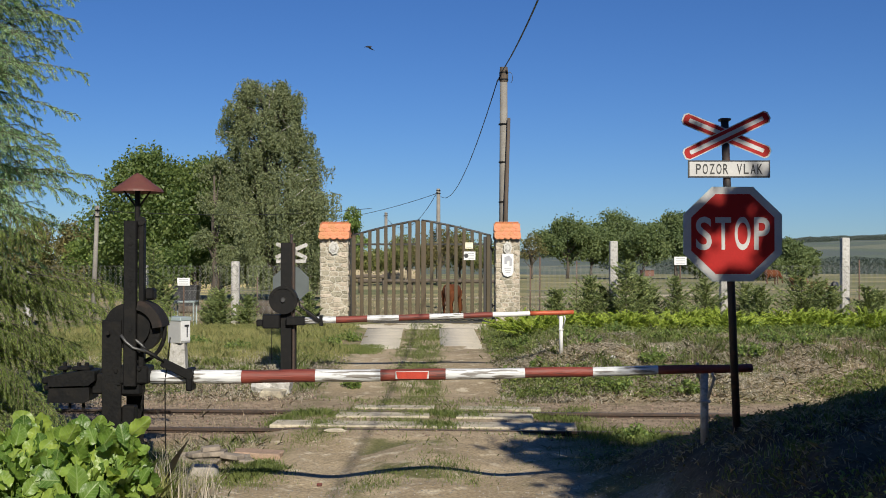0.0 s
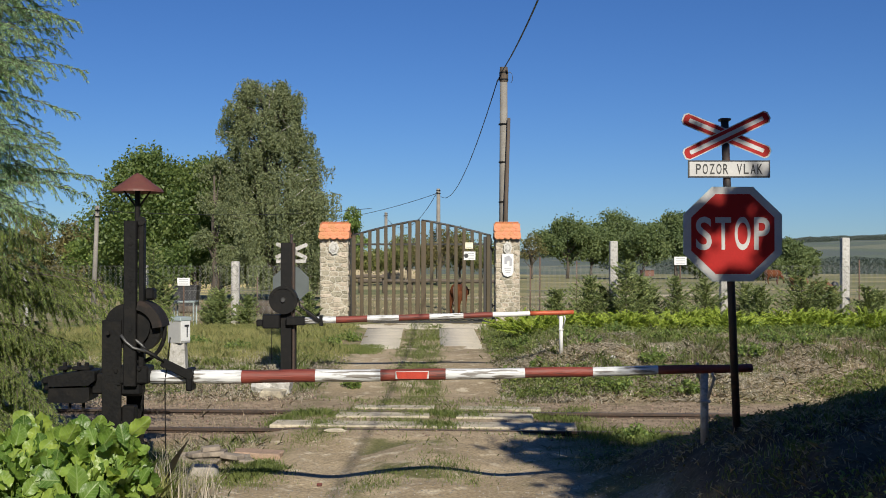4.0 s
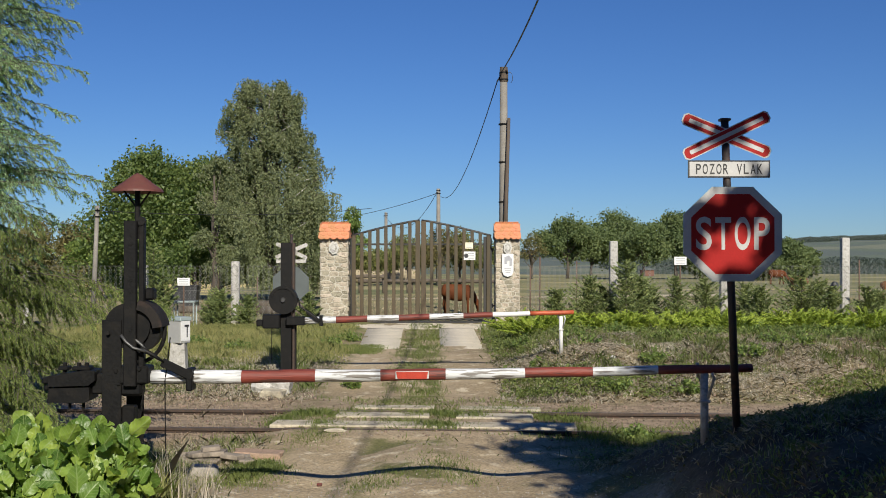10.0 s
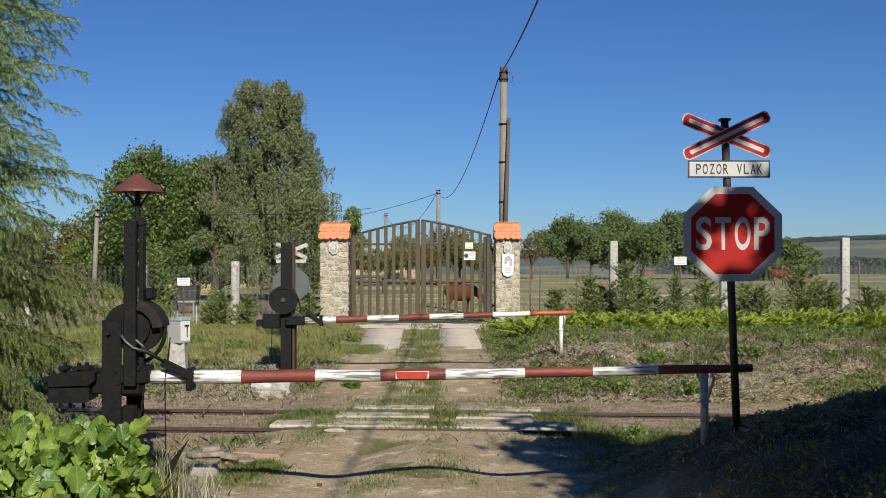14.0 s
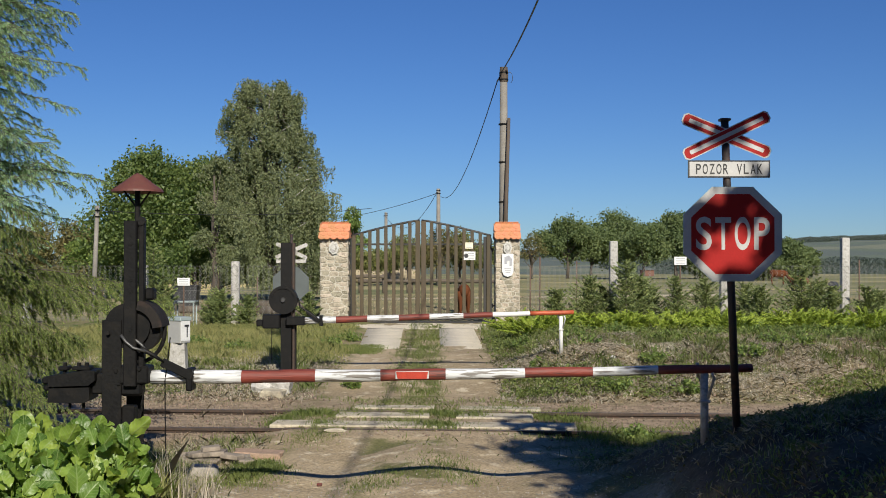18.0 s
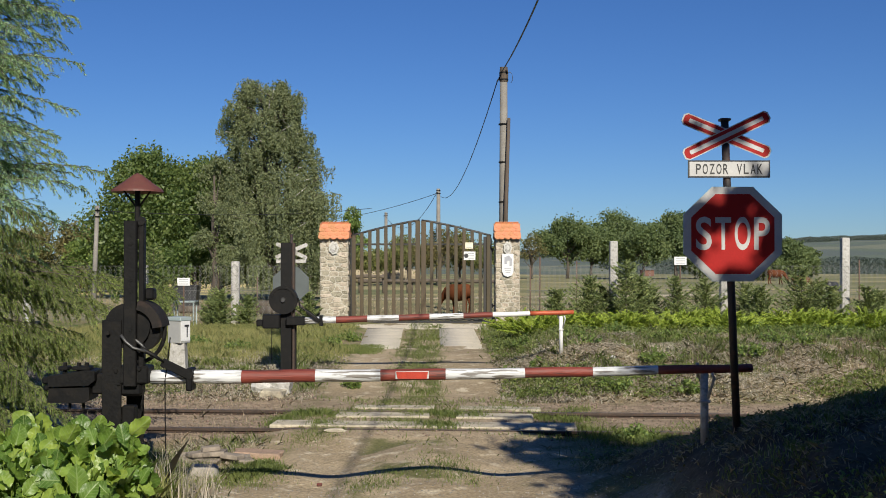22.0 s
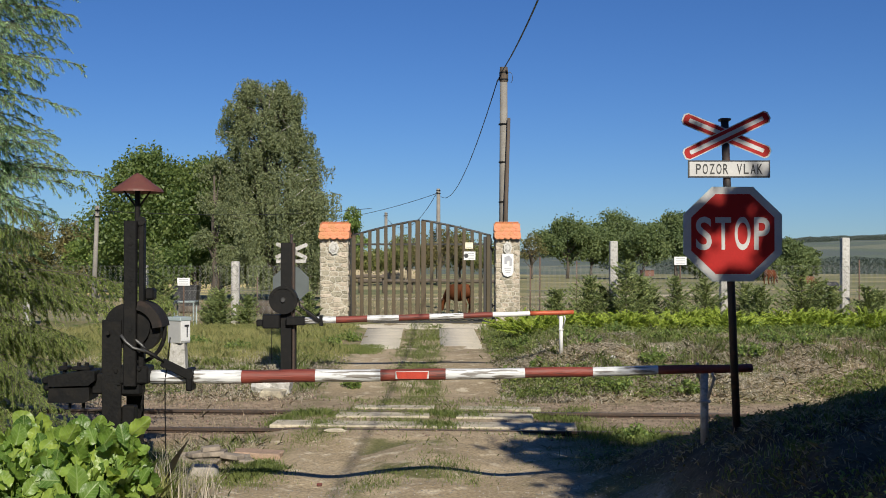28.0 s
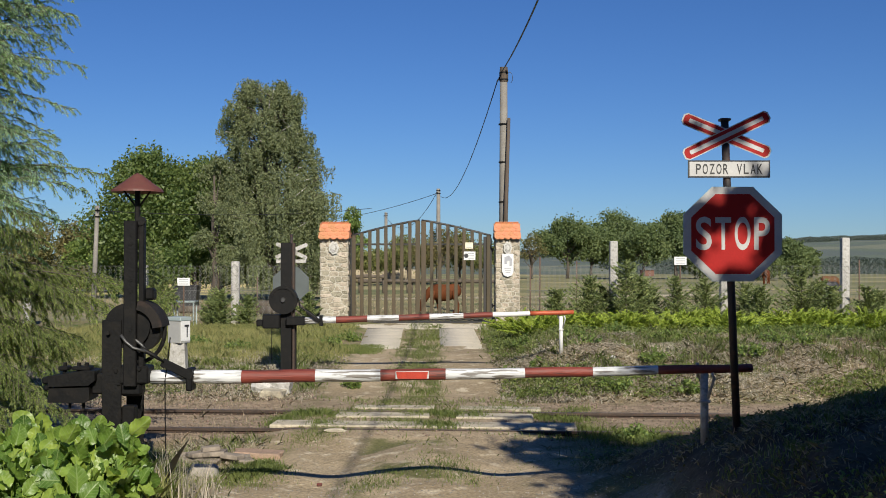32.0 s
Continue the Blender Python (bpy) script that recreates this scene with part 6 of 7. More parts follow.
def tufts(name, spots, n, spread, hgt, wid, mat, label, seed, lean=0.8):
    """Clumps of blades at chosen spots, joined."""
    cx, cy = np.array([p[0] for p in spots]), np.array([p[1] for p in spots])
    i = np.random.default_rng(seed + 1).integers(0, len(spots), n)
    g = np.random.default_rng(seed)
    x, y = cx[i] + g.normal(0, spread, n), cy[i] + g.normal(0, spread * 1.3, n)
    blades_at(name, x, y, hgt, wid, mat, label, seed, lean)


LANE_TUFTS = [spot(*p) for p in ((560, 775), (545, 782), (575, 770), (440, 850), (420, 858), (800, 840), (790, 828), (905, 722), (985, 742), (960, 738), (1020, 742), (520, 748), (500, 742), (690, 722), (760, 724), (740, 712), (760, 700), (1010, 735), (640, 735), (610, 745), (840, 735), (870, 732), (730, 760), (700, 756), (745, 640), (380, 850), (460, 838), (810, 850), (670, 850), (655, 862), (1040, 745))]
tufts("lane_tufts", LANE_TUFTS, 11000, 0.15, 0.042, 0.0028, GRASS, "grass tufts along the lane and crossing", 31)
CROSSING_TUFTS = [spot(*p) for p in ((530, 741), (548, 742), (565, 741), (583, 743), (485, 755), (500, 750), (738, 743), (771, 740), (790, 743), (804, 745), (844, 746), (759, 763), (795, 765), (780, 764), (930, 730), (950, 738), (963, 744), (980, 740), (1000, 735), (1024, 726), (1010, 745), (987, 763), (567, 760), (1035, 760))]
tufts("lane_tufts", CROSSING_TUFTS, 5000, 0.085, 0.075, 0.0034, GRASS, "grass growing between the crossing slabs", 39)
tufts("lane_tufts", [spot(*p) for p in ((1110, 778), (1140, 784), (1090, 775), (1160, 790), (1180, 800), (1060, 772), (1210, 800))], 2600, 0.15, 0.10, 0.004, GRASS, "weedy grass at the track", 32)
tufts("straw_tufts", [(-1.98, 7.55), (-2.05, 7.7), (-1.9, 7.7), (-1.95, 7.35)], 110, 0.06, 0.19, 0.006, GRASS_PALE, "pale straw tuft beside the leafy plants", 33, 1.0)
tufts("lane_tufts", [spot(*p) for p in ((440, 825), (470, 822), (455, 838), (430, 845), (485, 830), (410, 838))], 3000, 0.07, 0.055, 0.003, GRASS, "grass tufts beside the fallen slab", 37)
tufts("straw_tufts", [(-2.0, 7.75), (-1.85, 7.8), (-1.9, 7.6), (-1.75, 7.7)], 130, 0.09, 0.34, 0.0028, GRASS_STRAW, "tall bleached grass stalks beside the leafy plants", 38, 0.5)
tufts("straw_tufts", [(-2.0, 7.45), (-1.95, 7.6)], 26, 0.06, 0.26, 0.006, GRASS, "green sword leaves beside the leafy plants", 34, 0.8)
g9 = np.random.default_rng(9)
BANK = [(float(a), float(b)) for a, b in zip(g9.uniform(1.3, 9, 130), g9.uniform(15.0, 20.5, 130))]
tufts("bank_weeds", BANK, 16000, 0.10, 0.13, 0.006, GRASS, "green weed clumps on the dry bank", 35, 0.9)
tufts("bank_weeds", [(-a * 0.8 - 0.8, b) for a, b in BANK[:60]], 7000, 0.10, 0.12, 0.006, GRASS, "green weed clumps beside the track", 36, 0.9)
for k, (px, py, w, h) in enumerate(((622, 694, 0.34, 0.16), (950, 680, 0.25, 0.14), (1125, 784, 0.4, 0.16))):
    x, y = spot(px, py)
    weed(x, y, w, h, 500 + k)
for k, (px, py, y) in enumerate(((1010, 600, 19.5), (930, 610, 19.0), (1090, 612, 18.2), (1180, 620, 17.6), (1260, 612, 18.6), (1370, 628, 17.2), (1450, 600, 19.6), (1530, 610, 18.8), (1330, 655, 16.0), (1160, 655, 15.8), (1420, 640, 16.6), (1060, 590, 20.6), (350, 600, 20.0), (250, 640, 17.0), (420, 610, 19.0), (590, 600, 20.0), (620, 590, 21.5), (1230, 585, 20.2), (1320, 590, 20.0), (1400, 612, 18.4), (1480, 618, 18.0), (1345, 610, 18.6), (1290, 600, 19.2), (1100, 596, 19.8), (1140, 604, 19.2), (1040, 640, 16.6), (1090, 690, 14.6), (1220, 690, 14.7), (1020, 615, 18.2), (1500, 590, 20.4), (1425, 595, 19.8))):
    weed((px - 784) / 1900 * y, y, 0.5, 0.22, 540 + k)


def gravel(name, n, xr, yr, keep, size, label, seed):
    g = np.random.default_rng(seed)
    x, y = g.uniform(*xr, n), g.uniform(*yr, n)
    k = g.random(n) < keep(x, y)
    x, y = x[k], y[k]
    n = len(x)
    s = size * g.uniform(0.4, 1.4, n) ** 1.5
    c = np.stack([x, y, gh(x, y) + s * 0.25], 1)
    base = np.array([(1, 0, 0), (-1, 0, 0), (0, 1, 0), (0, -1, 0), (0, 0, 0.7), (0, 0, -0.7)])
    v = c[:, None] + s[:, None, None] * base[None] * g.uniform(0.6, 1.2, (n, 6, 1))
    tri = np.array([(0, 2, 4), (2, 1, 4), (1, 3, 4), (3, 0, 4), (2, 0, 5), (1, 2, 5), (3, 1, 5), (0, 3, 5)])
    f = (np.arange(n)[:, None, None] * 6 + tri[None]).reshape(-1, 3)
    tagged(new(name, fast_mesh(name, v.reshape(-1, 3), f, PEBBLE if name == "gravel" else BALLAST)), label, "gravel", kind="stuff")


gravel("gravel", 6000, (-2.6, 2.2), (7.5, 11.5), lambda x, y: 0.15 + 0.85 * smooth(9.5, 8.6, y), 0.007, "small grey stones in the lane", 1)
gravel("clods", 3500, (1.1, 9.2), (14.3, 19.6), lambda x, y: off_lane(x, y) * (0.9 - 0.6 * swath(x, y)), 0.022, "dry clods and dead stalks on the bank", 3)
gravel("clods", 5000, (-7, -1.3), (14.3, 16.6), lambda x, y: off_lane(x, y), 0.025, "dry clods beside the track", 4)
gravel("ballast", 8000, (-8, 8), (11.0, 14.6), lambda x, y: 1 - 0.7 * road_mask(x, y), 0.016, "dusty ballast stones along the track", 2)


# ---- broad-leaved plants in the bed ----
def hosta_leaf(seed):
    """A broad rounded leaf, folded along its midrib, puckered between the side veins."""
    r = random.Random(seed)
    n, L, W = 30, r.uniform(0.066, 0.082), r.uniform(0.045, 0.058)
    ph, cup, bend = r.uniform(0, 6), r.uniform(0.12, 0.42), r.uniform(-0.3, 0.5)
    bm = bmn()

    def place(k, t):
        x, y = W * math.sin(t) * k, -L * math.cos(t) * k
        u = (y / L + 1) / 2
        x *= 0.74 + 0.36 * math.sin(math.pi * min(1.0, u * 0.85 + 0.1))
        y *= 1 - 0.10 * (math.cos(t) > 0.96) * k
        ax = abs(x)
        z = cup * ax - bend * L * u * u + 0.0065 * k * math.cos((u * 5.0 - ax / W * 1.6) * 2 * math.pi) * min(1, ax / W * 3) + 0.006 * k ** 3 * math.sin(4 * t + ph) + 0.0025 * k ** 4 * math.sin(9 * t + 2 * ph)
        return (x, L + y, z)
    c = bm.verts.new(place(0, 0))
    rings = [[bm.verts.new(place(k, 2 * math.pi * j / n)) for j in range(n)] for k in (0.22, 0.44, 0.64, 0.82, 1.0)]
    for j in range(n):
        bm.faces.new((c, rings[0][j], rings[0][(j + 1) % n]))
        for p, q in zip(rings, rings[1:]):
            bm.faces.new((p[j], q[j], q[(j + 1) % n], p[(j + 1) % n]))
    return finish(bm, "leaf", HOSTA, True)


LEAVES = [hosta_leaf(k) for k in range(9)]


def hosta(x, y, n, seed, spread, tall):
    """Leaves stand up and lean out from the crown, each turned its own way."""
    r = random.Random(seed)
    base = hz(x, y)
    root = thing("broadleaf_plant", (x, y, base), "lush plant with big bright green leaves", "plant", "leafy plants in the bed")
    bm = bmn()
    for k in range(n):
        q = math.sqrt((k + 0.5) / n)
        a = k * 2.39996 + r.uniform(-0.5, 0.5)
        z = tall * (0.86 - 0.72 * q ** 1.7) * r.uniform(0.78, 1.08)
        p = Vector((math.cos(a) * q * spread, math.sin(a) * q * spread, z))
        out = Vector((math.cos(a), math.sin(a), 0))
        nrm = (out * (0.15 + 0.6 * q) + Vector((0, 0, 0.45)) + Vector((r.gauss(0, 0.6), r.gauss(0, 0.6), r.gauss(0, 0.3)))).normalized()
        along = Vector((r.gauss(0, 0.45), r.gauss(0, 0.45), 0.9)) + out * 0.35
        along = (along - nrm * along.dot(nrm)).normalized()
        side = along.cross(nrm)
        s = r.uniform(0.6, 1.12)
        ob = part("leaf", LEAVES[r.randrange(9)], HOSTA, root)
        ob.matrix_basis = Matrix.Translation(p) @ Matrix((side, along, nrm)).transposed().to_4x4() @ Matrix.Diagonal((s, s, s, 1))
        if k % 2 == 0:
            tube(bm, [(p.x * 0.25, p.y * 0.25, -0.02), (p.x * 0.8, p.y * 0.8, z * 0.6), p], [0.006, 0.005, 0.004], 4)
    part("stalks", bm, HOSTA, root)


for k, (x, y) in enumerate(((-2.72, 7.2), (-2.38, 7.15), (-2.27, 7.0), (-2.14, 6.75), (-2.38, 6.65), (-2.62, 6.75), (-2.9, 6.9), (-2.62, 6.5), (-2.05, 7.0))):
    hosta(x, y, 80, 300 + k, 0.27 if x < -2.3 else 0.165, 0.52 if y > 6.5 else 0.42)


# ---- larch at the lane's edge; its boughs sway ----
BOUGHS = []


def larch():
    x, y = -4.75, 9.6
    base = hz(x, y) - 0.05
    root = thing("larch_tree", (x, y, base), "feathery green larch with drooping swaying boughs", "tree")
    bm = bmn()
    tube(bm, [(0, 0, 0), (0.03, 0, 2.5), (0, 0, 5.0), (0, 0, 7.2)], [0.14, 0.11, 0.07, 0.02], 10)
    part("trunk", bm, BARK, root, rounded=True)
    r = random.Random(21)
    g = np.random.default_rng(21)
    n = 142
    special = {20: (0.45, 2.25, -0.25, 1.72), 24: (0.62, 2.4, -0.4, 1.85), 30: (0.38, 1.95, -0.45, 1.75), 34: (0.75, 2.5, -0.15, 1.6), 38: (0.55, 2.1, -0.6, 1.8), 42: (0.3, 1.85, -0.3, 1.55), 46: (0.02, 1.72, 0.25, 2.30), 50: (-0.05, 1.6, 0.15, 2.25), 74: (0.05, 1.5, 0.35, 3.20), 60: (-0.1, 1.36, -0.12, 2.86), 88: (0.1, 1.4, 0.3, 3.72)}
    for k in range(n):
        low = k < 46
        z = 0.55 + 1.55 * k / 46 if low else 2.1 + 2.6 * (k - 46) / (n - 46)
        z += r.uniform(-0.08, 0.08)
        ang = r.uniform(-0.55, 0.8) if low else r.uniform(-0.75, 0.75)
        ln = r.uniform(1.0, 1.5) if low else r.uniform(0.92, 1.36)
        rise = r.uniform(-0.35, 0.1) if low else r.uniform(-0.45, 0.4)
        if k in special:
            ang, ln, rise, z = special[k]
        bend = r.uniform(-0.12, 0.12)
        lift = 0.26 if k in special and not low else r.uniform(0.05, 0.22)

        def axis_at(t):
            return Vector((ln * t, bend * math.sin(math.pi * t), rise * t + (0.16 if low else lift) * math.sin(math.pi * t) + (0.0 if low else 0.05 * t ** 3)))
        bm = bmn()
        tube(bm, [axis_at(t / 6) for t in range(7)], [0.014, 0.011, 0.008, 0.006, 0.004, 0.0025, 0.0015], 6)
        c, d = [], []
        m0 = int(ln / 0.04)
        for j in range(m0):
            t = min(1.0, 0.16 + 0.85 * (j + r.random()) / m0)
            p = axis_at(t)
            tl = r.uniform(0.16, 0.42) * (1.15 - 0.72 * t) * (1.2 if low else 1.0)
            sd = (1 if j % 2 else -1) * r.uniform(0.3, 0.9)
            way = Vector((r.uniform(0.45, 0.95), sd, -r.uniform(0.1, 1.5) - (0.6 if low else 0.0))).normalized()
            e = p + way * tl
            m = p.lerp(e, 0.5) + Vector((0.01, 0, 0.16 * tl))
            tube(bm, [p, m, e], [0.003, 0.0025, 0.0012], 4, False)
            q = int((380 if low else 260) * tl) + 6
            u = g.random(q)[:, None]
            pp, mm, ee = np.array(p), np.array(m), np.array(e)
            tan = (1 - u) * (mm - pp) + u * (ee - mm)
            tan /= np.linalg.norm(tan, axis=1)[:, None]
            out = g.normal(size=(q, 3))
            out -= tan * np.sum(out * tan, 1)[:, None]
            out /= np.linalg.norm(out, axis=1)[:, None] + 1e-9
            c.append((1 - u) ** 2 * pp + 2 * u * (1 - u) * mm + u * u * ee + out * 0.009)
            d.append(tan * 0.9 + out * 0.75)
        bough = part("bough", bm, BARK, root, rounded=True)
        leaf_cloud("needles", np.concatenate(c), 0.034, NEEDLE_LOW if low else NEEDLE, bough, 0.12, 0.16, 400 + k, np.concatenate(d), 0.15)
        bough.matrix_basis = pose(0, 0, z - base, 0, 0, math.degrees(ang))
        BOUGHS.append((bough, z - base, math.degrees(ang), r.uniform(0, 6.28), z))


larch()


# ---- the unseen shade trees behind the camera's right shoulder ----
def shade_mask(p):
    """How dense the foliage is at a point, shaped along the sun to aim its shade: ragged towards the open lane, with a
    few holes.
    """
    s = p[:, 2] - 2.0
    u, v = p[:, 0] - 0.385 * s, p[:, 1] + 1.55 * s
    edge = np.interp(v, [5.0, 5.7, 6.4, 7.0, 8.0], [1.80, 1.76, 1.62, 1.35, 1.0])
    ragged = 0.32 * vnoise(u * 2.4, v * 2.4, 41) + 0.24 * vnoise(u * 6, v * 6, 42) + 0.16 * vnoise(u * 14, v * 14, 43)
    # holes cut so sun reaches the stop sign and word plate
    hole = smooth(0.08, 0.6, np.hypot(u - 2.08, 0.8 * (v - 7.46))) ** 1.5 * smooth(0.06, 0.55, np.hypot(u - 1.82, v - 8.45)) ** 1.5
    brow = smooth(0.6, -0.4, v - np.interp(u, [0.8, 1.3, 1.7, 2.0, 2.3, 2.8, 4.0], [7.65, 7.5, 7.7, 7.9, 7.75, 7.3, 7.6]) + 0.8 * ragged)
    # extra foliage put where its shade dapples the warning cross
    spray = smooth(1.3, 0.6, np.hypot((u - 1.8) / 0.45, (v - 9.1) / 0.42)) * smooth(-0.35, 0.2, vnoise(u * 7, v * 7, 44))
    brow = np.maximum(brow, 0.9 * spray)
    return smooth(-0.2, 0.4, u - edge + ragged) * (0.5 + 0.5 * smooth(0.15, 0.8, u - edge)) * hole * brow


broad_tree(4.1, 0.8, 7.8, 5.6, "leafy roadside tree shading the bank", LEAF, 40000, 0.5, 732, 0.13, 34, group="trees beside the lane", bottom=4.0, keep=shade_mask)
broad_tree(5.2, -1.6, 8.6, 5.6, "tall unseen leafy tree shading the bank", LEAF, 30000, 0.5, 81, 0.14, 30, group="trees beside the lane", bottom=4.0, keep=shade_mask)
broad_tree(7.2, 1.6, 8.8, 6.6, "dense leafy tree shading the bank beside the lane", LEAF, 50000, 0.3, 78, 0.15, 34, group="trees beside the lane", bottom=2.2, keep=shade_mask)
# unseen trees round the camera, added to hold back sky light from the shade
for k, (x, y, top, w) in enumerate(((-9.5, -13.5, 7.5, 6), (-4.5, -16.5, 8.5, 7), (1.5, -17.0, 8.5, 7), (6.5, -8.5, 9.0, 7), (10.5, -3.0, 8.5, 7), (12.0, 3.0, 7.0, 6), (-12.5, -4.5, 6.0, 5))):
    broad_tree(x, y, top, w, "unseen leafy tree added to cut the sky light", LEAF, 9000, 0.15, 170 + k, 0.34, 24, group="trees beside the lane", bottom=0.3, keep=shade_mask if x > 3 else None)

# ---- grazing animals ----
MOVERS = []


def animal(name, label, coat, dark, scale, x, y, cat, group):
    """A grazing cow in parts: body, neck with head and ears, tail, four legs."""
    root = thing(name, (x, y, hz(x, y)), label, cat, group)
    s = scale

    def T(nm, pts, rad, flat=1.0, m=coat, parent=root, pivot=None):
        bm = bmn()
        pv = Vector(pivot or (0, 0, 0))
        tube(bm, [Vector((0.86, 1, 1)) * (Vector(p) - pv) * s for p in pts], [q * s for q in rad], 14, True, flat)
        ob = part(nm, bm, m, parent, rounded=True)
        ob.location = Vector((0.86, 1, 1)) * pv * s
        return ob
    T("body", [(-0.82, 0, 1.12), (-0.76, 0, 1.10), (-0.55, 0, 1.07), (-0.2, 0, 0.98), (0.15, 0, 0.96), (0.45, 0, 1.0), (0.66, 0, 1.03), (0.76, 0, 1.02)], [0.10, 0.24, 0.31, 0.36, 0.38, 0.35, 0.27, 0.12], 0.80)
    neck = T("neck", [(0.52, 0, 1.10), (0.78, 0, 0.98), (0.98, 0, 0.74), (1.05, 0, 0.58)], [0.25, 0.19, 0.15, 0.12], 0.6, coat, root, (0.52, 0, 1.10))
    T("head", [(0.48, 0, -0.42), (0.58, 0, -0.52), (0.66, 0, -0.74), (0.69, 0, -0.93), (0.69, 0, -0.97)], [0.10, 0.135, 0.10, 0.075, 0.04], 0.75, coat, neck)
    for q in (-1, 1):
        T("ear", [(0.50, q * 0.09, -0.46), (0.47, q * 0.17, -0.45), (0.46, q * 0.23, -0.49)], [0.03, 0.045, 0.01], 0.6, dark, neck)
    tail = T("tail", [(-0.80, 0, 1.27), (-0.89, 0, 1.2), (-0.91, 0, 0.9), (-0.90, 0, 0.6)], [0.04, 0.035, 0.025, 0.018], 0.8, dark)
    T("tail_tuft", [(-0.90, 0, 0.62), (-0.905, 0, 0.5), (-0.90, 0, 0.4)], [0.02, 0.05, 0.015], 0.8, dark, tail)
    legs = []
    for lx, hind in ((0.50, 0), (-0.60, 1)):
        for q in (-1, 1):
            p = [(0, 0, 0.10), (0.02 if not hind else 0.06, 0, -0.22), (0.0 if not hind else -0.06, 0, -0.48), (0, 0, -0.82), (0.03, 0, -0.90)]
            leg = T("leg", [(a + lx, q * 0.17, c + 0.95) for a, b, c in p], [0.17 if hind else 0.14, 0.12 if hind else 0.09, 0.066, 0.05, 0.06], 0.8, coat, root, (lx, q * 0.17, 0.95))
            T("hoof", [(0.02, 0, -0.88), (0.03, 0, -0.95)], [0.055, 0.065], 1.0, dark, leg)
            legs.append((leg, Vector((lx * 0.86, q * 0.17, 0.95)) * s))
    return root, neck, Vector((0.52 * 0.86, 0, 1.10)) * s, legs, y


def bird(label):
    root = thing("bird", (0, 0, 0), label, "bird", "birds in the sky")
    bm = bmn()
    tube(bm, [(-0.16, 0, 0), (-0.06, 0, 0), (0.05, 0, 0.005), (0.12, 0, 0.01), (0.15, 0, 0.01)], [0.006, 0.026, 0.032, 0.02, 0.004], 8)
    part("body", bm, INK, root, rounded=True)
    wings = []
    for q in (-1, 1):
        bm = bmn()
        a = [(0.05, 0), (0.07, 0.12), (0.02, 0.26), (-0.06, 0.34), (-0.03, 0.18), (-0.05, 0.05), (-0.05, 0)]
        f = [bm.verts.new((u, q * w, 0.004)) for u, w in a]
        b = [bm.verts.new((u, q * w, -0.004)) for u, w in a]
        bm.faces.new(f), bm.faces.new(b[::-1])
        for k in range(7):
            bm.faces.new((f[k], b[k], b[(k + 1) % 7], f[(k + 1) % 7]))
        wings.append((part("wing", bm, INK, root), q))
    return root, wings


GATE_COW = animal("cow", "reddish brown cow grazing behind the slatted gate", COAT, COAT_DARK, 0.70, 0.5, 32.5, "cow", "cattle in the pasture")
HERD = [animal("cow", "reddish brown cow grazing far out in the pasture", COAT, COAT_DARK, 0.88, 26, 85, "cow", "cattle in the pasture"),
        animal("cow", "black calf grazing far out in the pasture", INK, INK, 0.55, 18.2, 50, "cow", "cattle in the pasture"),
        animal("cow", "tan brown calf walking through the pasture", COAT_TAN, COAT_DARK, 0.60, 17, 48, "cow", "cattle in the pasture"),
        animal("cow", "tan brown cow grazing behind the young spruces", COAT_TAN, COAT_DARK, 0.64, 20, 60, "cow", "cattle in the pasture")]
BIRDS = [bird("small dark bird crossing the clear sky"), bird("small dark bird crossing the clear sky")]


def at(px, y):
    return (px - 784) / 1900 * y


def graze(beast, rows, step=1.0):
    """Rows of seconds, x, y, heading, neck lift in degrees; legs swing as it goes."""
    root, neck, pivot, legs, _ = beast
    walk(root, [(t, pose(x, y, hz(x, y), 0, 0, h)) for t, x, y, h, n in rows])
    walk(neck, [(t, pose(*pivot, 0, -n, 0)) for t, x, y, h, n in rows])
    for k, (leg, pv) in enumerate(legs):
        sw = 9 * step * (1 if k in (0, 3) else -1)
        out = []
        for i, (t, x, y, h, n) in enumerate(rows):
            moved = i and math.hypot(x - rows[i - 1][1], y - rows[i - 1][2]) > 0.12
            out.append((t, pose(*pv, 0, (sw if i % 2 else -sw) * (1 if moved else 0.35), 0)))
        walk(leg, out)


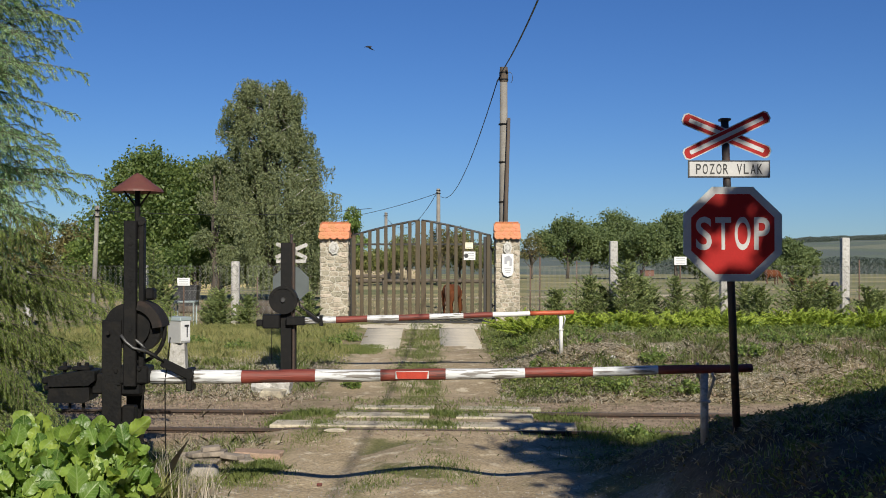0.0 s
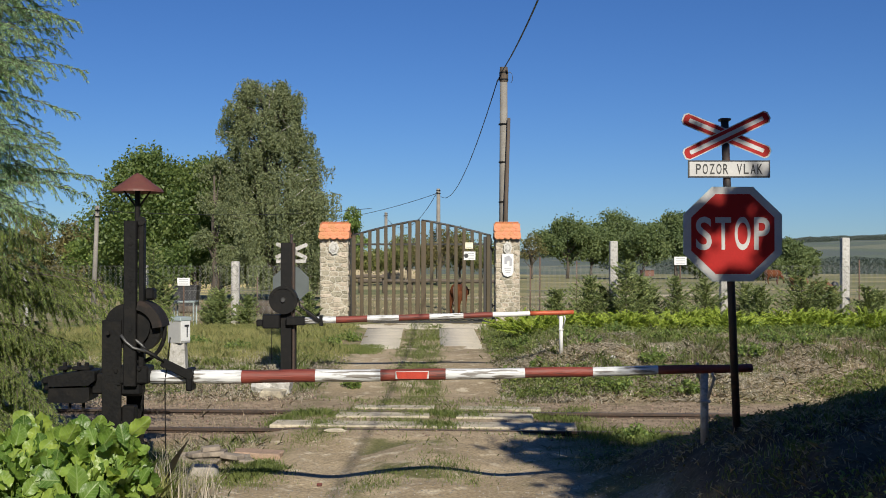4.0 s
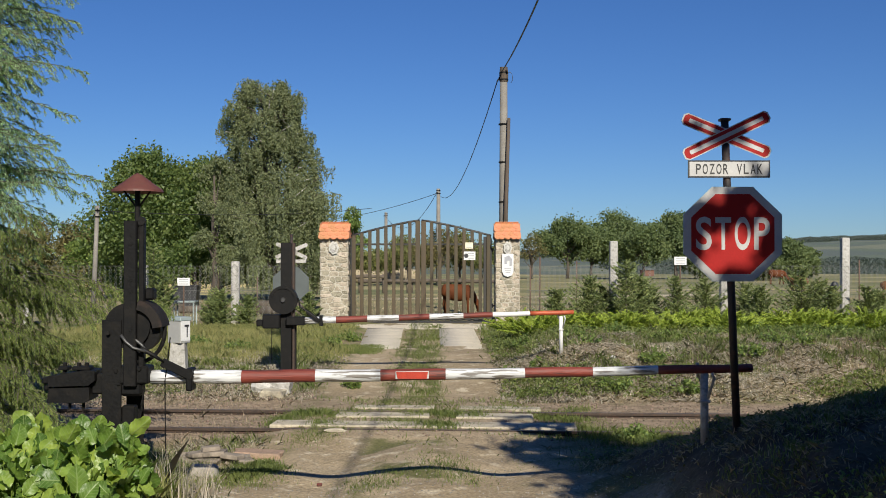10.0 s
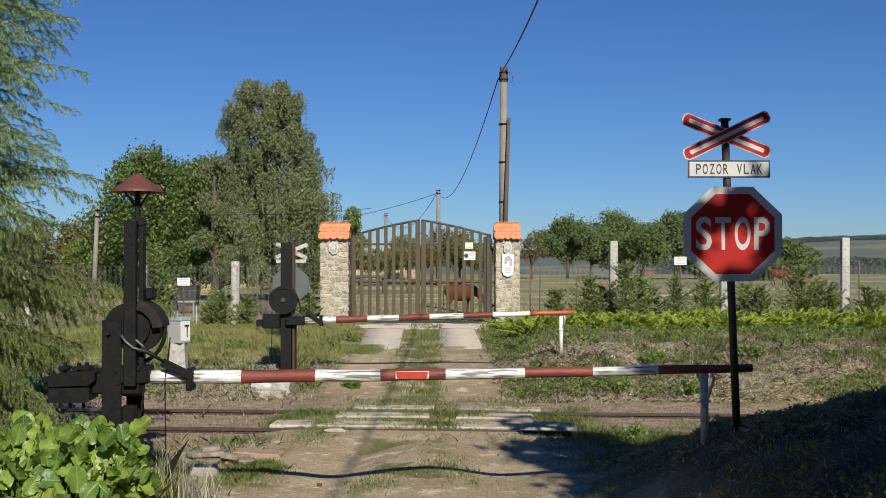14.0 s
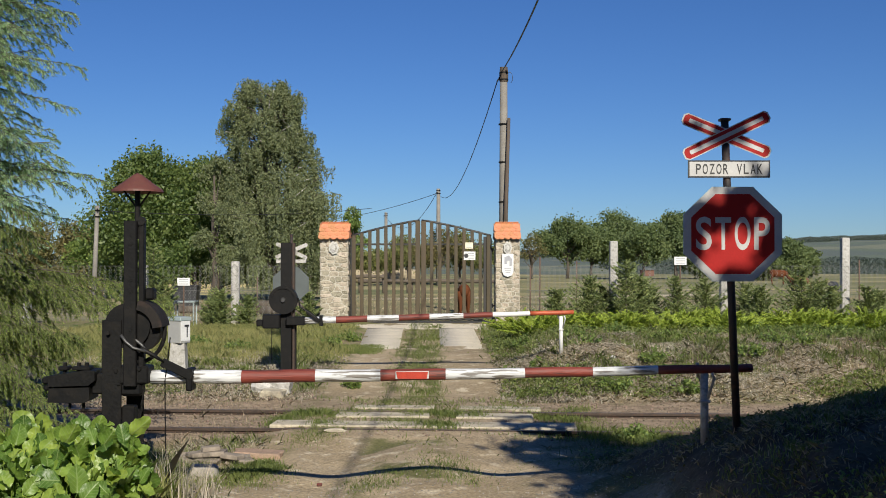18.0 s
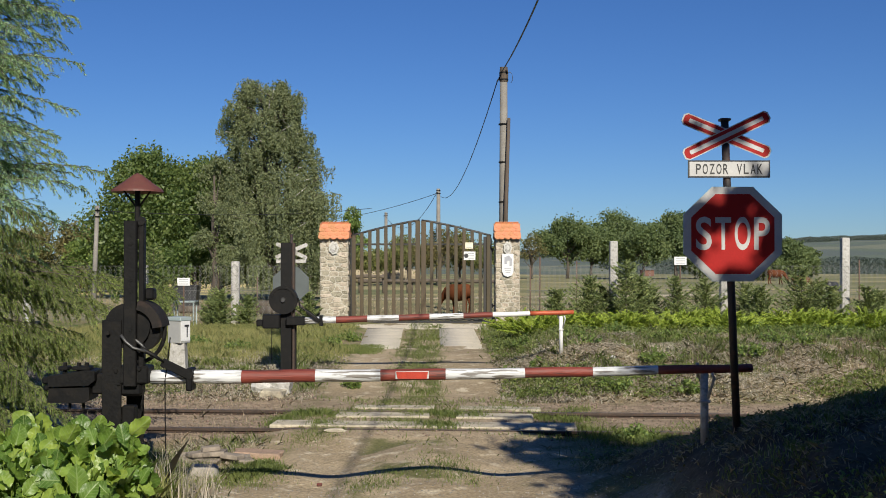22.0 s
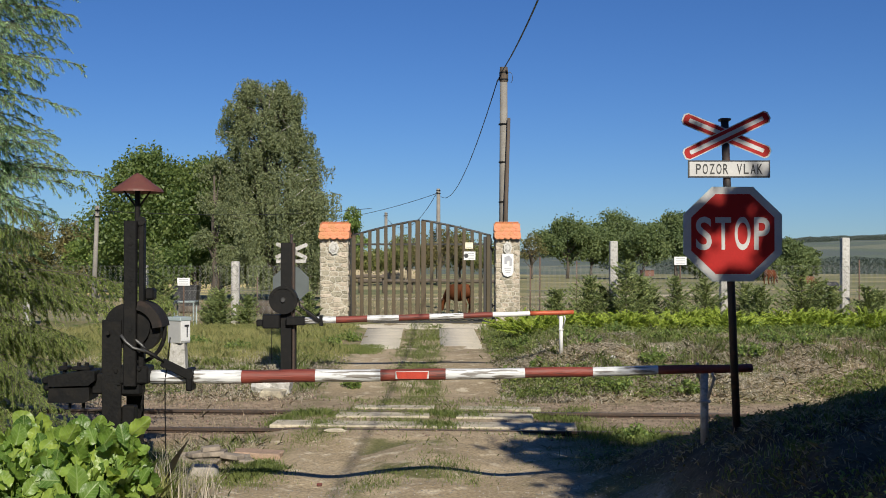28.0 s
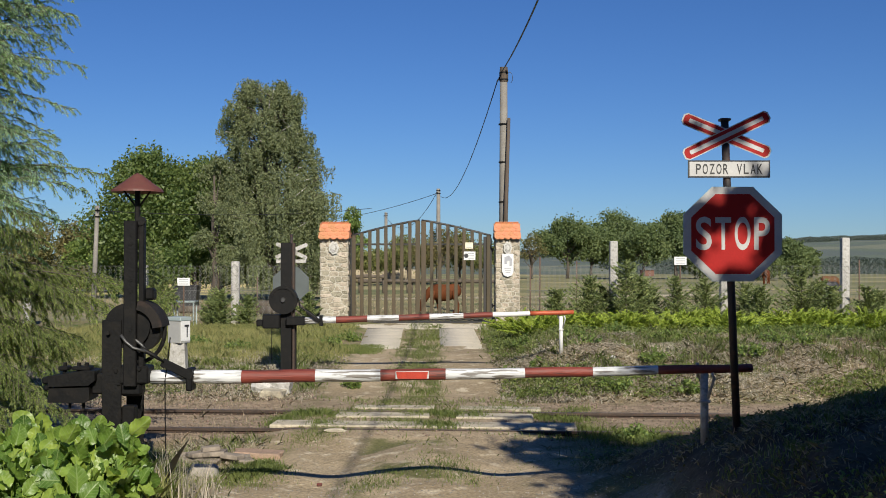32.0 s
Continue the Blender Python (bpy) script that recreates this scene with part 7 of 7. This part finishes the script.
def motions():
    y = 32.5
    graze(GATE_COW, [(t, at(px, y), y, h, n) for t, px, h, n in (
        (0, 800, 68, 0), (1, 806, 62, 2), (2, 812, 66, 20), (3, 812, 72, 42), (6, 810, 74, 48), (7, 811, 70, 42), (8, 808, 58, 10), (9, 809, 42, 0),
        (10, 808, 25, 0), (11, 807, 8, 3), (12, 808, 0, 0), (13, 810, 0, 4), (14, 815, 20, 12), (15.5, 820, 60, 8), (17, 821, 88, 0), (18, 821, 92, 3),
        (19, 821, 100, 0), (20, 818, 115, 0), (21, 812, 130, 2), (22, 811, 138, 6), (23, 810, 146, 3), (24, 810, 162, 0), (25, 815, 174, 4), (25.5, 815, 172, 2),
        (27.5, 815, 136, 0), (28, 812, 132, 3), (29, 807, 128, 0), (30, 803, 132, 2), (31, 795, 150, 0), (32, 787, 166, 3))])
    far = (((0, 1366, 12, 0), (5, 1368, 5, 0), (9, 1373, 0, 3), (14.5, 1378, -12, 0), (21, 1374, -20, 3), (26, 1366, 20, 0), (32, 1356, 65, 2)),
           ((0, 1477, 62, 0), (8, 1477, 66, 3), (14, 1476, 60, 0), (24, 1472, 30, 3), (32, 1470, 20, 0)),
           ((0, 1445, 5, 15), (3.5, 1450, 2, 15), (5.5, 1464, 0, 20), (6.2, 1480, 0, 22), (7, 1500, 0, 18), (7.7, 1516, 0, 22), (8.4, 1533, 0, 18), (9, 1548, 0, 22), (10, 1576, 0, 18), (11, 1610, 0, 20), (15, 1680, 5, 10), (32, 1700, 8, 0)),
           ((0, 1412, 5, 0), (17, 1413, 0, 2), (25, 1418, 0, 8), (28, 1427, -5, 4), (29.5, 1446, 0, 10), (31, 1463, 0, 6), (32, 1468, 0, 0)))
    for beast, rows in zip(HERD, far):
        y = beast[4]
        graze(beast, [(t, at(px, y), y, h, n) for t, px, h, n in rows])
    for k, (b, z, ang, ph, wz) in enumerate(BOUGHS):
        amp = 1.4 if wz > 1.6 else 2.2
        rows = []
        for i in range(0, 33):
            a = amp * (math.sin(i * 1.9 + ph * 0.35) + 0.5 * math.sin(i * 0.77 + ph))
            rows.append((float(i), pose(0, 0, z, 0.6 * a, a, ang + 0.8 * a)))
        walk(b, rows)
    d = 40.0
    walk(BIRDS[0][0], [(0.0, pose(-2.78, d, 9.98, 0, 0, 150)), (0.1, pose(-3.6, d, 12.2, 0, 0, 150)), (0.4, pose(-6.0, d, 18.0, 0, 0, 150)), (3, pose(-20, d, 30, 0, 0, 150)), (32.0, pose(-160, 90, 60, 0, 0, 150))])
    d = 90.0
    bird_rows = [(0.0, 2600, -2600), (7.6, 1560, -60), (8.1, 1381, 137), (8.2, 1387, 150), (8.3, 1370, 174), (8.4, 1374, 212), (8.5, 1405, 245), (8.6, 1430, 285), (8.8, 1415, 357), (8.9, 1372, 385), (9.0, 1325, 400), (9.4, 1300, 415)]
    walk(BIRDS[1][0], [(t, pose((px - 784) / 1900 * d, d, 1.83 + (469 - py) / 1900 * d, 0, 20, 250)) for t, px, py in bird_rows] + [(10.2, pose(33.2, 140, 2.0, 0, 0, 250)), (11.0, pose(33.2, 141, 0.42, 0, 0, 250)), (32.0, pose(33.2, 141, 0.42, 0, 0, 250))])
    for root, wings in BIRDS:
        for w, q in wings:
            walk(w, [(i * 0.5, pose(0, 0, 0, q * (25 if i % 2 else -15))) for i in range(65)])


motions()
